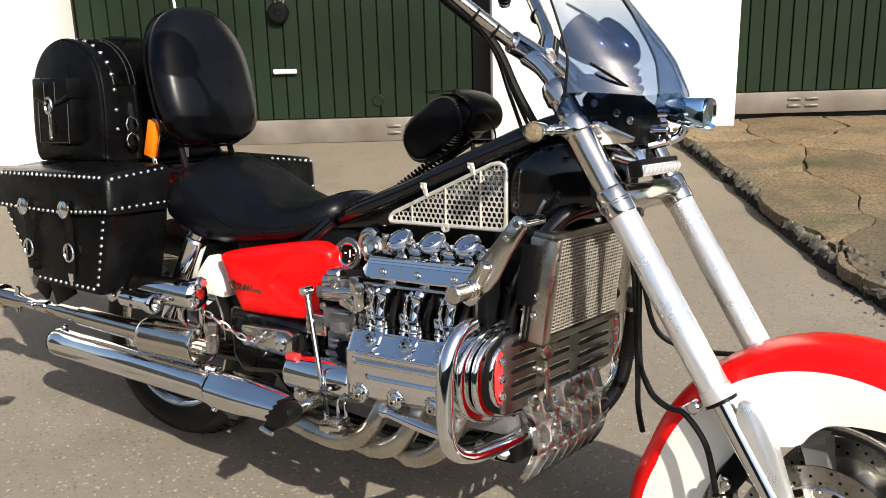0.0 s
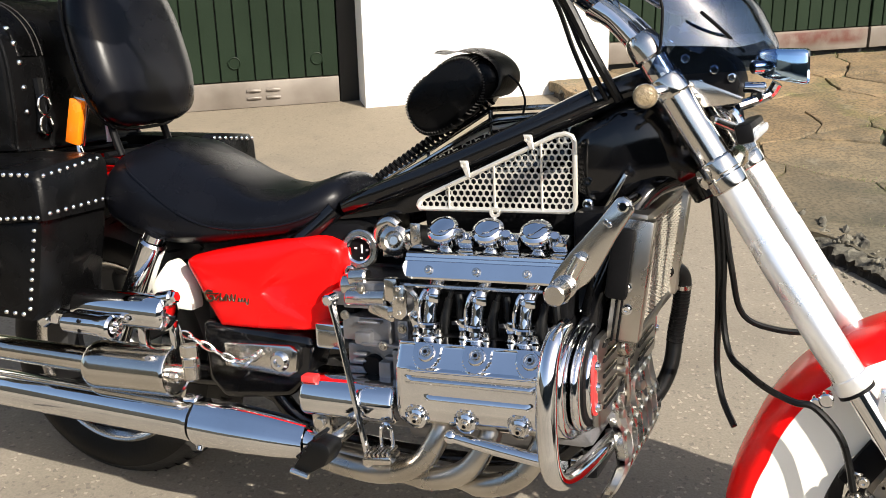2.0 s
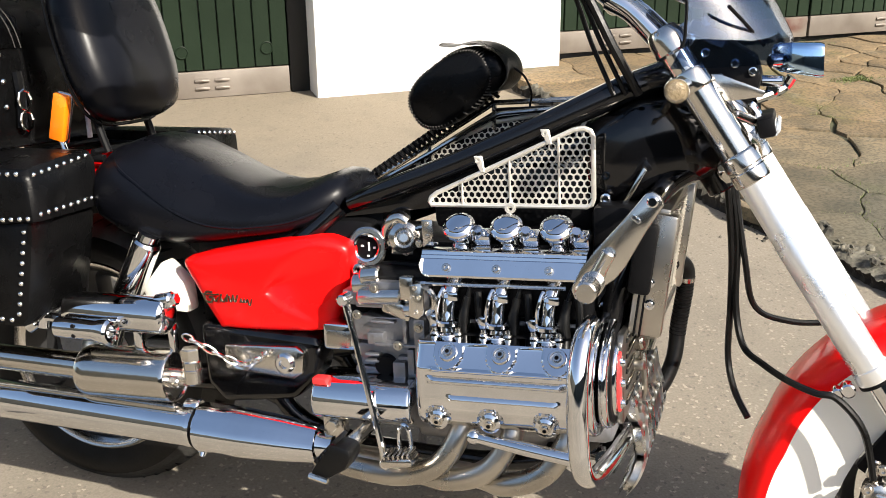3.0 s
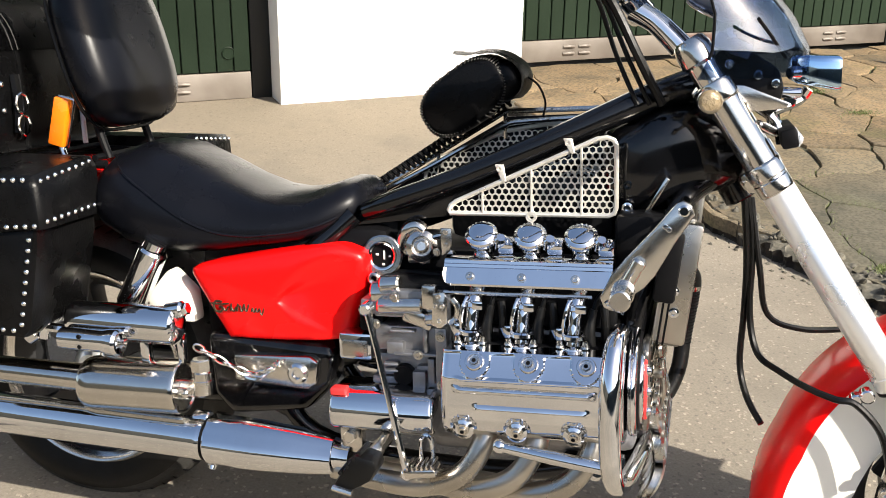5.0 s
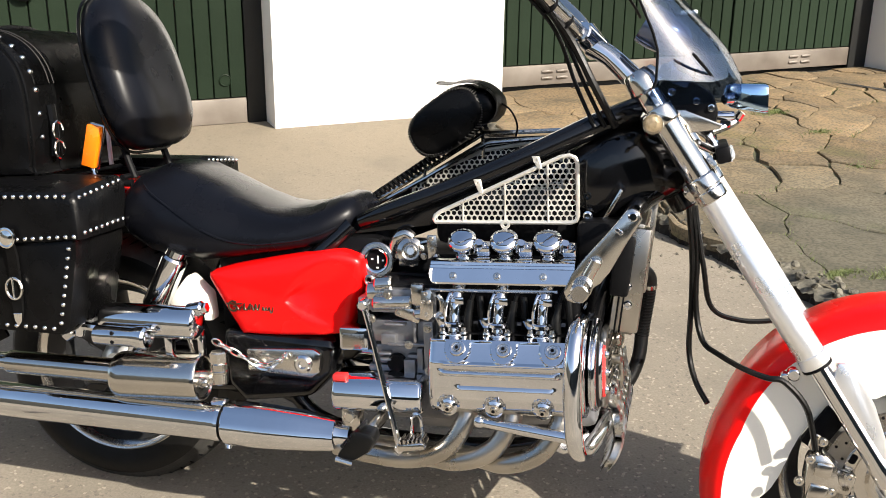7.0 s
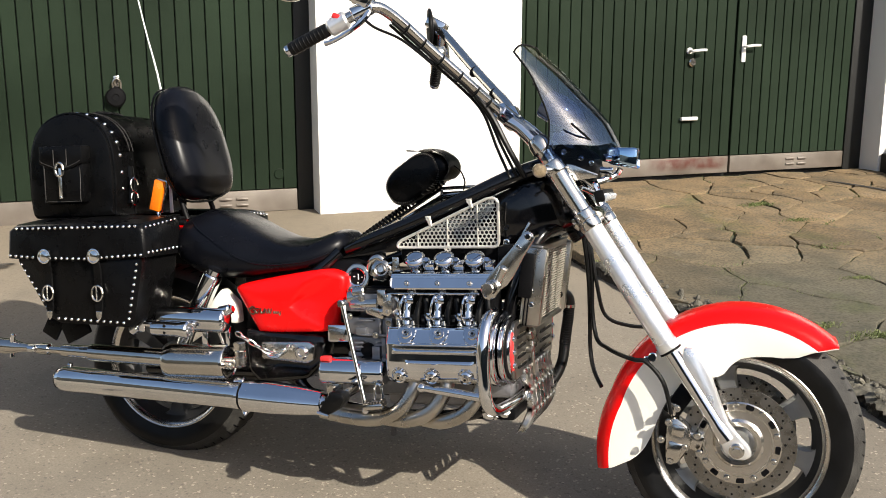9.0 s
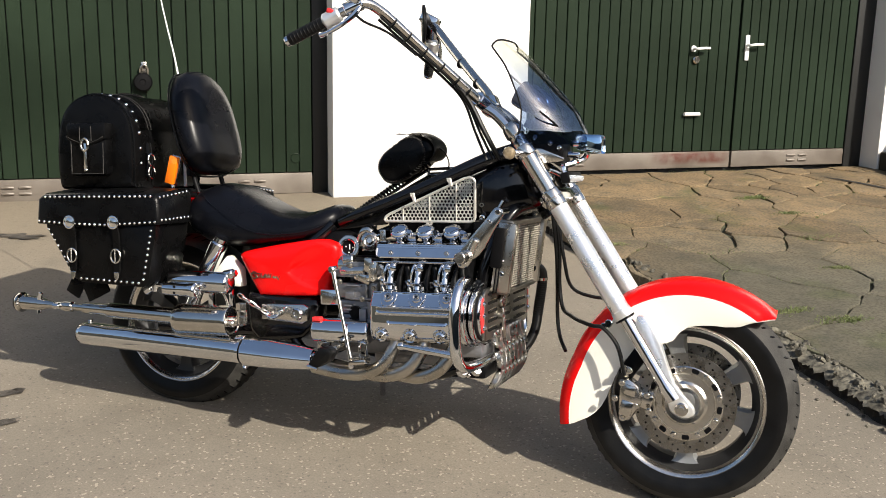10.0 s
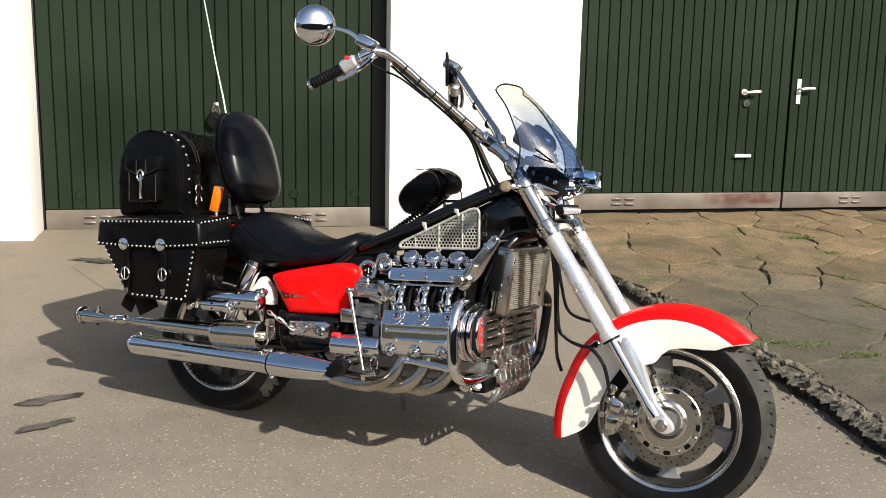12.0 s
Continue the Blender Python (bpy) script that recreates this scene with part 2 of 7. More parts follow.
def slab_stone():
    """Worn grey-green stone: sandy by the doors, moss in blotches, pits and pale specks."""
    m, nt, b = nodes_of("stone_slab")
    link = nt.links.new
    pos = nt.nodes.new("ShaderNodeNewGeometry").outputs["Position"]

    def noise_tex(sc, detail=6):
        n = nt.nodes.new("ShaderNodeTexNoise")
        n.inputs["Scale"].default_value, n.inputs["Detail"].default_value = sc, detail
        link(pos, n.inputs["Vector"])
        return n.outputs[0]

    def ramp(src, a, c, lo, hi):
        n = nt.nodes.new("ShaderNodeMapRange")
        for i, v in enumerate((a, c, lo, hi)):
            n.inputs[i + 1].default_value = v
        link(src, n.inputs[0])
        return n.outputs[0]

    def op(kind, a, c):
        n = nt.nodes.new("ShaderNodeMath")
        n.operation = kind
        link(a, n.inputs[0])
        link(c, n.inputs[1])
        return n.outputs[0]

    def blend(f, a, c):
        n = nt.nodes.new("ShaderNodeMix")
        n.data_type = "RGBA"
        link(f, n.inputs[0])
        for i, q in ((6, a), (7, c)):
            if isinstance(q, tuple):
                n.inputs[i].default_value = (*q, 1)
            else:
                link(q, n.inputs[i])
        return n.outputs[2]
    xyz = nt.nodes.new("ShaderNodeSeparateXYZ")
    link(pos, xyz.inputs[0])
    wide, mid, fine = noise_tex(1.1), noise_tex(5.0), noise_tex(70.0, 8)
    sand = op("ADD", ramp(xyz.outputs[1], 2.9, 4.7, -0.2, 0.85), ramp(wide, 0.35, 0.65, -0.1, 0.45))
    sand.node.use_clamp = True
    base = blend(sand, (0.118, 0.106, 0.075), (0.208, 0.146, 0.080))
    base = blend(ramp(mid, 0.42, 0.68, 0, 0.55), base, (0.052, 0.052, 0.038))
    base = blend(ramp(noise_tex(2.3), 0.60, 0.70, 0, 0.5), base, (0.060, 0.078, 0.022))
    base = blend(ramp(noise_tex(9.0), 0.60, 0.72, 0, 0.35), base, (0.19, 0.17, 0.13))
    base = blend(ramp(fine, 0.38, 0.56, 0.55, 0), base, (0.040, 0.037, 0.028))
    oi = nt.nodes.new("ShaderNodeObjectInfo")
    hs = nt.nodes.new("ShaderNodeHueSaturation")
    link(ramp(oi.outputs["Random"], 0, 1, 0.82, 1.22), hs.inputs["Value"])
    link(base, hs.inputs["Color"])
    link(hs.outputs[0], b.inputs["Base Color"])
    b.inputs["Roughness"].default_value, b.inputs["Specular IOR Level"].default_value = 0.88, 0.3
    last = None
    for src, dist, st in ((mid, 0.02, 0.35), (noise_tex(24.0), 0.007, 0.6), (fine, 0.003, 0.6)):
        bp = nt.nodes.new("ShaderNodeBump")
        bp.inputs["Strength"].default_value, bp.inputs["Distance"].default_value = st, dist
        link(src, bp.inputs["Height"])
        if last:
            link(last, bp.inputs["Normal"])
        last = bp.outputs[0]
    link(last, b.inputs["Normal"])
    return m


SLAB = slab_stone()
OIL = mat("oil_stain", (0.035, 0.030, 0.024), 0.7, 0, 0.35, 14, 0.6, 160, col2=(0.07, 0.06, 0.05), space="World")


# ---- mesh helpers ----
def part(name, bm, material, parent=None, label="", sharp=0.6):
    for f in bm.faces:
        f.smooth = True
    bmesh.ops.recalc_face_normals(bm, faces=bm.faces[:])
    for e in bm.edges:
        if len(e.link_faces) == 2 and e.calc_face_angle(0) > sharp:
            e.smooth = False
    me = bpy.data.meshes.new(name)
    bm.to_mesh(me)
    bm.free()
    me.materials.append(material)
    ob = new(name, me)
    ob.parent = parent
    if label:
        ob["label"] = label
    return ob


def parts(name, bm, material, parent, label=""):
    """Each loose piece of bm as a part of its own."""
    left, made = set(bm.verts), []
    while left:
        stack, group = [left.pop()], []
        while stack:
            v = stack.pop()
            group.append(v)
            for e in v.link_edges:
                w = e.other_vert(v)
                if w in left:
                    left.discard(w)
                    stack.append(w)
        t = bmesh.new()
        made_v = {v: t.verts.new(v.co) for v in group}
        for f in {f for v in group for f in v.link_faces}:
            t.faces.new([made_v[v] for v in f.verts])
        made.append(part(name, t, material, parent, label))
    bm.free()
    return made


def add(bm, tmp, m=None):
    me = bpy.data.meshes.new("tmp")
    if m is not None:
        tmp.transform(m)
    tmp.to_mesh(me)
    tmp.free()
    bm.from_mesh(me)
    bpy.data.meshes.remove(me)
    return bm


def box(bm, c, s, bev=0.004, rot=(0, 0, 0), seg=2):
    t = bmesh.new()
    bmesh.ops.create_cube(t, size=1)
    bmesh.ops.scale(t, vec=s, verts=t.verts)
    if bev:
        bmesh.ops.bevel(t, geom=t.edges[:], offset=bev, segments=seg, affect="EDGES", profile=0.5)
    return add(bm, t, pose(*c, *rot))


def prism(bm, outline, d0, d1, axes="xzy", bev=0.004, seg=2):
    """An outline in two axes, drawn out along the third from d0 to d1."""
    order = ["xyz".index(k) for k in axes]
    t = bmesh.new()

    def at(p, d):
        v = [0, 0, 0]
        v[order[0]], v[order[1]], v[order[2]] = p[0], p[1], d
        return t.verts.new(v)
    lo, hi = [at(p, d0) for p in outline], [at(p, d1) for p in outline]
    n = len(outline)
    t.faces.new(lo), t.faces.new(hi)
    for i in range(n):
        t.faces.new((lo[i], lo[(i + 1) % n], hi[(i + 1) % n], hi[i]))
    bmesh.ops.recalc_face_normals(t, faces=t.faces[:])
    if bev:
        bmesh.ops.bevel(t, geom=[e for e in t.edges if e.calc_face_angle(0) > 0.5], offset=bev, segments=seg, affect="EDGES", profile=0.5)
    return add(bm, t)


def glide(pts, steps=6):
    """Points along a smooth line through pts."""
    p = [Vector(q) for q in pts]
    if len(p) < 3 or steps < 2:
        return p
    out = []
    for i in range(len(p) - 1):
        a, b, c, d = p[max(i - 1, 0)], p[i], p[i + 1], p[min(i + 2, len(p) - 1)]
        for k in range(steps):
            u = k / steps
            out.append(0.5 * (2 * b + (c - a) * u + (2 * a - 5 * b + 4 * c - d) * u * u + (3 * b - a - 3 * c + d) * u ** 3))
    return out + [p[-1]]


def tube(bm, pts, r, seg=10, steps=6, cap=True):
    line = glide(pts, steps)
    n = len(line)
    rad = [r] * n if not isinstance(r, (list, tuple)) else [float(q) for q in np.interp(np.linspace(0, len(r) - 1, n), range(len(r)), r)]
    side, rings = None, []
    for i, p in enumerate(line):
        d = (line[min(i + 1, n - 1)] - line[max(i - 1, 0)]).normalized()
        if side is None:
            side = d.orthogonal().normalized()
        side = (side - d * side.dot(d)).normalized()
        up = d.cross(side)
        rings.append([bm.verts.new(p + rad[i] * (math.cos(a) * side + math.sin(a) * up)) for a in np.linspace(0, 2 * math.pi, seg, endpoint=False)])
    for a, b in zip(rings, rings[1:]):
        for k in range(seg):
            bm.faces.new((a[k], a[(k + 1) % seg], b[(k + 1) % seg], b[k]))
    if cap:
        bm.faces.new(rings[0]), bm.faces.new(rings[-1])
    return bm


def lathe(bm, prof, origin, axis, seg=28, closed=False):
    """Rings of (way along the axis, radius) turned round the axis."""
    o, d = Vector(origin), Vector(axis).normalized()
    s = d.orthogonal().normalized()
    u = d.cross(s)
    rings = []
    for h, r in prof:
        if r < 1e-5:
            rings.append([bm.verts.new(o + d * h)] * seg)
        else:
            rings.append([bm.verts.new(o + d * h + r * (math.cos(a) * s + math.sin(a) * u)) for a in np.linspace(0, 2 * math.pi, seg, endpoint=False)])
    pairs = list(zip(rings, rings[1:])) + ([(rings[-1], rings[0])] if closed else [])
    for a, b in pairs:
        for k in range(seg):
            q = list(dict.fromkeys((a[k], a[(k + 1) % seg], b[(k + 1) % seg], b[k])))
            if len(q) > 2:
                bm.faces.new(q)
    return bm


def rod(bm, a, b, r, bev=0.003, seg=24, r2=None):
    a, b = Vector(a), Vector(b)
    n, r2 = (b - a).length, r if r2 is None else r2
    return lathe(bm, [(0, 0), (0, r - bev), (bev, r), (n - bev, r2), (n, r2 - bev), (n, 0)], a, b - a, seg)


def loft(bm, rings, cap=True):
    rs = [[bm.verts.new(p) for p in ring] for ring in rings]
    n = len(rs[0])
    for a, b in zip(rs, rs[1:]):
        for k in range(n):
            bm.faces.new((a[k], a[(k + 1) % n], b[(k + 1) % n], b[k]))
    if cap:
        bm.faces.new(rs[0]), bm.faces.new(rs[-1])
    return bm


def bolt(bm, p, axis, r=0.008, h=0.006):
    p, d = Vector(p), Vector(axis).normalized()
    lathe(bm, [(0, r * 1.35), (h * 0.35, r * 1.35), (h * 0.4, r), (h, r * 0.85), (h, r * 0.5), (h * 0.5, r * 0.45), (h * 0.5, 0)], p, d, 12)
    return bm


def B_():
    return bmesh.new()


def inside(p, poly):
    x, y, c = p[0], p[1], False
    for (x0, y0), (x1, y1) in zip(poly, poly[1:] + poly[:1]):
        if (y0 > y) != (y1 > y) and x < (x1 - x0) * (y - y0) / (y1 - y0) + x0:
            c = not c
    return c


def thing(name, label, category, m=None, group=""):
    e = new(name)
    e.empty_display_size = 0.2
    if m is not None:
        e.matrix_world = m
    return tagged(e, label, category, group)


# ---- ground and garage front ----
SLOPE = 0.073


def ground_z(y):
    return SLOPE * (min(max(y, -4.0), 5.35) - 2.1)


def grid_ground():
    xs = [-400, -120, -40, -15, -8] + list(np.arange(-6, 9.01, 0.5)) + [12, 20, 45, 120, 400]
    ys = [-400, -120, -40, -15, -8, -4] + list(np.arange(-3.5, 9.01, 0.25)) + [12, 25, 60, 150, 400]
    bm = B_()
    v = [[bm.verts.new((x, y, ground_z(y) + (0.006 * noise.noise(Vector((x * 0.8, y * 0.8, 0))) if abs(x) < 9 and abs(y) < 9 else 0))) for x in xs] for y in ys]
    for j in range(len(ys) - 1):
        for i in range(len(xs) - 1):
            bm.faces.new((v[j][i], v[j][i + 1], v[j + 1][i + 1], v[j + 1][i]))
    return tagged(part("ground", bm, TAR), "pale worn asphalt driveway sloping up to the garages", "ground", kind="structure")


grid_ground()
FACE, DOORY = 5.49, 5.713


def wall(name, x0, x1, y0, y1, z0, z1, material=WALLPAINT, label="bright white painted garage wall"):
    bm = box(B_(), ((x0 + x1) / 2, (y0 + y1) / 2, (z0 + z1) / 2), (x1 - x0, y1 - y0, z1 - z0), 0.008)
    return tagged(part(name, bm, material), label, "wall", kind="structure")


wall("wall_middle", 0.30, 1.667, FACE, 6.0, 0.0, 2.5)
wall("wall_west", -5.5, -2.06, 5.33, 6.0, 0.0, 2.5)
wall("wall_east", 4.61, 8.5, FACE, 6.0, 0.0, 2.5)
wall("wall_lintel", -5.5, 8.5, FACE + 0.004, 6.0, 2.5, 3.1)
wall("wall_back", -5.5, 8.5, 6.0, 6.1, 0.0, 3.1, FARWALL, "plain inner wall behind the garage doors")
bm = box(B_(), (1.5, 5.6, 3.16), (14.4, 1.6, 0.12), 0.01)
tagged(part("roof", bm, FARWALL), "flat roof edge over the garages", "roof", kind="structure")
# three unseen backdrops, added to block low sky and darken the chrome's horizon
bm = box(B_(), (0, -14.0, 1.6), (33, 0.3, 6.4), 0.02)
tagged(part("backdrop_south", bm, FARWALL), "unseen backdrop added as a dark horizon for the chrome", "wall", kind="structure")
bm = box(B_(), (16.6, -4.0, 1.6), (0.3, 20.0, 6.4), 0.02)
tagged(part("backdrop_east", bm, FARWALL), "unseen side backdrop added as a dark horizon for the chrome", "wall", kind="structure")
bm = box(B_(), (-16.6, -4.0, 1.6), (0.3, 20.0, 6.4), 0.02)
tagged(part("backdrop_west", bm, FARWALL), "unseen side backdrop added as a dark horizon for the chrome", "wall", kind="structure")


def garage_door(name, leaves, frame_x, pitch, label, vents, holes, zb, zk):
    """Leaves are (x0, x1); the boards stand on a metal kick panel inside a dark frame."""
    zt = 2.46
    x0, x1 = frame_x
    bm = B_()
    for a, b in ((x0, leaves[0][0] - 0.004), (leaves[-1][1] + 0.004, x1)):
        box(bm, ((a + b) / 2, DOORY + 0.03, 1.36), (b - a, 0.1, 2.28), 0.004)
    box(bm, ((x0 + x1) / 2, DOORY + 0.03, 2.48), (x1 - x0, 0.09, 0.06), 0.004)
    box(bm, ((x0 + x1) / 2, DOORY + 0.06, zb - 0.05), (x1 - x0, 0.06, 0.09), 0.004)
    door = tagged(part(name, bm, DARKFRAME), label, "garage door", kind="structure")
    for a, b in leaves:
        n = max(2, round((b - a) / pitch))
        w = (b - a) / n
        bb = box(B_(), (0, 0, 0), (w - 0.007, 0.022, zt - zk - 0.006), 0.003, seg=1)
        first = None
        for i in range(n):
            if first is None:
                first = part("board", bb, GREEN, door)
                ob = first
            else:
                ob = new("board", first.data)
                ob.parent = door
            ob.location = (a + (i + 0.5) * w, DOORY + 0.0015 * math.sin(i * 2.3 + a), (zk + zt) / 2)
        part("door_backing", box(B_(), ((a + b) / 2, DOORY + 0.025, (zk + zt) / 2), (b - a - 0.004, 0.02, zt - zk), 0), DARKFRAME, door)
        part("kick_panel", box(B_(), ((a + b) / 2, DOORY - 0.002, (zb + zk) / 2), (b - a - 0.006, 0.03, zk - zb - 0.004), 0.003), KICK, door, "weathered brownish metal kick panel")
    for vx in vents:
        for dx in (-0.052, 0.052):
            for dz in (-0.02, 0.02):
                bm = B_()
                tube(bm, [(vx + dx - 0.035, DOORY - 0.018, (zb + zk) / 2 + dz), (vx + dx, DOORY - 0.026, (zb + zk) / 2 + 0.004 + dz), (vx + dx + 0.035, DOORY - 0.018, (zb + zk) / 2 + dz)], 0.009, 8, 4)
                part("vent_louvre", bm, KICK, door)
    for hx in holes:
        bm = lathe(B_(), [(0, 0.034), (0.006, 0.034), (0.008, 0.03), (0.004, 0.026), (0.003, 0)], (hx, DOORY - 0.010, 0.478), (0, -1, 0), 20)
        part("round_cap", bm, GREEN, door)
    return door


door_1 = garage_door("door_1", [(-2.045, 0.195)], (-2.06, 0.30), 0.091, "dark green vertical-board garage door in shade", (-0.215, -1.70), (-0.355, 0.081, -1.81), 0.235, 0.378)
door_2 = garage_door("door_2", [(1.70, 3.425), (3.437, 4.45)], (1.667, 4.61), 0.081, "dark green double garage door of vertical boards", (2.12, 4.02), (), 0.335, 0.462)


def lever(door, x, z, long_plate):
    y = DOORY - 0.012
    bm = B_()
    if long_plate:
        box(bm, (x, y - 0.006, z - 0.02), (0.036, 0.012, 0.19), 0.005)
    else:
        lathe(bm, [(0, 0.024), (0.01, 0.022), (0.012, 0)], (x, y, z), (0, -1, 0), 20)
    tube(bm, [(x, y, z), (x, y - 0.045, z), (x + 0.02, y - 0.055, z + 0.002), (x + 0.06, y - 0.055, z + 0.006), (x + 0.11, y - 0.05, z + 0.006)], 0.010, 10)
    part("door_handle", bm, WHITEPL, door, "white metal lever handle")


lever(door_2, 3.497, 1.262, True)
lever(door_2, 3.05, 1.232, False)
bm = lathe(B_(), [(0, 0.03), (0.012, 0.03), (0.02, 0.022), (0.02, 0)], (3.075, DOORY - 0.012, 1.15), (0, -1, 0), 20)
part("lock_cylinder", bm, STEEL, door_2)
for door, x, z in ((door_2, 3.065, 0.747), (door_1, -0.88, 0.66)):
    bm = B_()
    tube(bm, [(x - 0.065, DOORY - 0.03, z), (x + 0.065, DOORY - 0.03, z)], 0.0145, 12)
    for s in (-0.055, 0.055):
        tube(bm, [(x + s, DOORY - 0.005, z), (x + s, DOORY - 0.03, z)], 0.011, 10)
    part("pull_handle", bm, WHITEPL, door, "white horizontal pull handle")

bm = B_()
box(bm, (-0.885, DOORY - 0.014, 1.085), (0.036, 0.012, 0.07), 0.004)
tube(bm, [(-0.905, DOORY - 0.03, 1.03), (-0.908, DOORY - 0.035, 1.08), (-0.885, DOORY - 0.037, 1.105), (-0.862, DOORY - 0.035, 1.08), (-0.865, DOORY - 0.03, 1.03)], 0.0075, 10)
part("hasp", bm, STEEL, door_1, "pale metal hasp and shackle")
bm = lathe(B_(), [(0, 0), (0, 0.052), (0.01, 0.06), (0.03, 0.06), (0.04, 0.05), (0.042, 0.02), (0.036, 0.018), (0.036, 0)], (-0.895, DOORY - 0.014, 0.99), (0, -1, 0.1), 28)
part("round_lock", bm, SATIN, door_1, "round dark padlock body")

TREAD = mat("dusty_tread_rubber", (0.028, 0.027, 0.025), 0.7, 0, 0.3, 12, 0.3, 160, col2=(0.046, 0.044, 0.040), spec=0.25)
# dark rim barrels; also the rear spokes, with their shade in the colour
DARKCAST = mat("dark_rim_shaded_spoke", (0.045, 0.045, 0.046), 0.4, 0.6, 0.2, 12, 0.1, 90)
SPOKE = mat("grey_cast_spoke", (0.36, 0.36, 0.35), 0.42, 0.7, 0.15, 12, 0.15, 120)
DISC = mat("ground_steel_disc", (0.30, 0.285, 0.26), 0.28, 1, 0.15, 30, 0.05, 200)

# ---- motorcycle: x ahead, y to its left, z up; it leans on its side stand ----
BIKE = Matrix.Translation((0.013, 2.002, 0.003)) @ pose(0, 0, 0, 0, 0, -36) @ pose(0, 0, 0, -8, 0, 0) @ pose(0, 0, 0, 0, -4.5, 0)
bike = thing("motorcycle", "red, cream and chrome six-cylinder custom cruiser motorcycle on its side stand", "motorcycle", BIKE)
FX, FY, FZ, FR = 0.898, -0.006, 0.221, 0.340
LEGS, BY = 0.145, -0.045  # half the fork's width; middle line of bars and screen
RX, RZ, RR = -0.96, 0.40, 0.325


def wheel(name, c, R, rim_r, width, label):
    x, y, z = c
    h = width / 2
    bm = lathe(B_(), [(-h * 0.70, rim_r - 0.010), (-h * 0.45, rim_r - 0.016), (-h * 0.25, rim_r - 0.03), (h * 0.25, rim_r - 0.03), (h * 0.45, rim_r - 0.016), (h * 0.70, rim_r - 0.010), (h * 0.62, rim_r - 0.016), (h * 0.40, rim_r - 0.024), (h * 0.2, rim_r - 0.040), (-h * 0.2, rim_r - 0.040), (-h * 0.40, rim_r - 0.024), (-h * 0.62, rim_r - 0.016)], c, (0, 1, 0), 72, closed=True)
    w = part(name, bm, DARKCAST, bike, label)
    for s in (-1, 1):
        lip = [(s * h * 0.66, rim_r - 0.014), (s * h * 0.74, rim_r - 0.009), (s * h * 0.82, rim_r - 0.002), (s * h * 0.84, rim_r + 0.004), (s * h * 0.80, rim_r + 0.009), (s * h * 0.74, rim_r + 0.004), (s * h * 0.66, rim_r - 0.006)]
        part("rim_lip", lathe(B_(), lip, c, (0, 1, 0), 72, closed=True), STEEL, w, "bright polished rim lip")
    prof = []
    for k in range(25):
        a = math.pi * (k / 24)
        yy = -h * math.cos(a) * (1.0 + 0.06 * math.sin(a))
        s = math.sin(a) ** 0.62
        prof.append((yy * (0.80 + 0.2 * min(1, s * 1.6)), rim_r + 0.002 + (R - rim_r - 0.002) * s))
    m = 4
    bm = lathe(B_(), prof[:m + 1], c, (0, 1, 0), 96)
    lathe(bm, prof[-m - 1:], c, (0, 1, 0), 96)
    part("tyre", bm, RUBBER, w, "black tyre wall")
    part("tread", lathe(B_(), prof[m:-m], c, (0, 1, 0), 96), TREAD, w, "dusty grooved tyre tread")
    groove = B_()
    for k in range(56):
        for sgn in (-1, 1):
            a0 = 2 * math.pi * (k + (0.5 if sgn > 0 else 0)) / 56
            pts = []
            for j in range(5):
                u = j / 4
                yy = sgn * h * (0.20 + 0.60 * u)
                rr = R * (1 - 0.035 * max(0, u - 0.1) - 0.135 * max(0, u - 0.45) ** 1.3) - 0.0040
                aa = a0 + 0.085 * u * u
                pts.append((x + rr * math.cos(aa), y + yy, z + rr * math.sin(aa)))
            tube(groove, pts, [0.0028, 0.0040, 0.0046, 0.0046, 0.002], 5, 2)
    part("tread_groove", groove, SATIN, w)["kind"] = "stuff"
    sp = B_()
    for k in range(3):
        for da in (-23.5, 23.5):
            a = radians(120 * k + 5 + da)
            t = bmesh.new()
            ring = []
            for rr, half, dd in ((0.045, 24, 0.030), (0.10, 13, 0.028), (0.15, 10, 0.027), (rim_r - 0.052, 9.5, 0.028), (rim_r - 0.040, 10.5, 0.030), (rim_r - 0.032, 13, 0.033), (rim_r - 0.022, 18, 0.036)):
                hh = radians(half)
                sec = ((-1, -0.55), (-0.82, -1), (-0.4, -1.0), (0, -1.0), (0.4, -1.0), (0.82, -1), (1, -0.55), (1, 0.55), (0.82, 1), (0.4, 1), (0, 1), (-0.4, 1), (-0.82, 1), (-1, 0.55))
                ring.append([(x + rr * math.cos(a + u * hh), y + dd * v, z + rr * math.sin(a + u * hh)) for u, v in sec])
            loft(t, ring)
            add(sp, t)
    # rear spokes get a darker colour standing in for the shade under the bags
    parts("spoke", sp, SPOKE if name == "front_wheel" else DARKCAST, w, "grey cast spoke, coloured darker at the rear for shade")
    hub = lathe(B_(), [(-0.075, 0), (-0.075, 0.03), (-0.06, 0.05), (-0.03, 0.062), (0.03, 0.062), (0.06, 0.05), (0.075, 0.03), (0.075, 0)], c, (0, 1, 0), 32)
    part("hub", hub, ALU, w)
    return w


fw = wheel("front_wheel", (FX, FY, FZ), FR, 0.238, 0.200, "grey cast front wheel with a twin disc brake")
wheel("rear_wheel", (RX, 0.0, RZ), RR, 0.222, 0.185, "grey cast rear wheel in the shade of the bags")


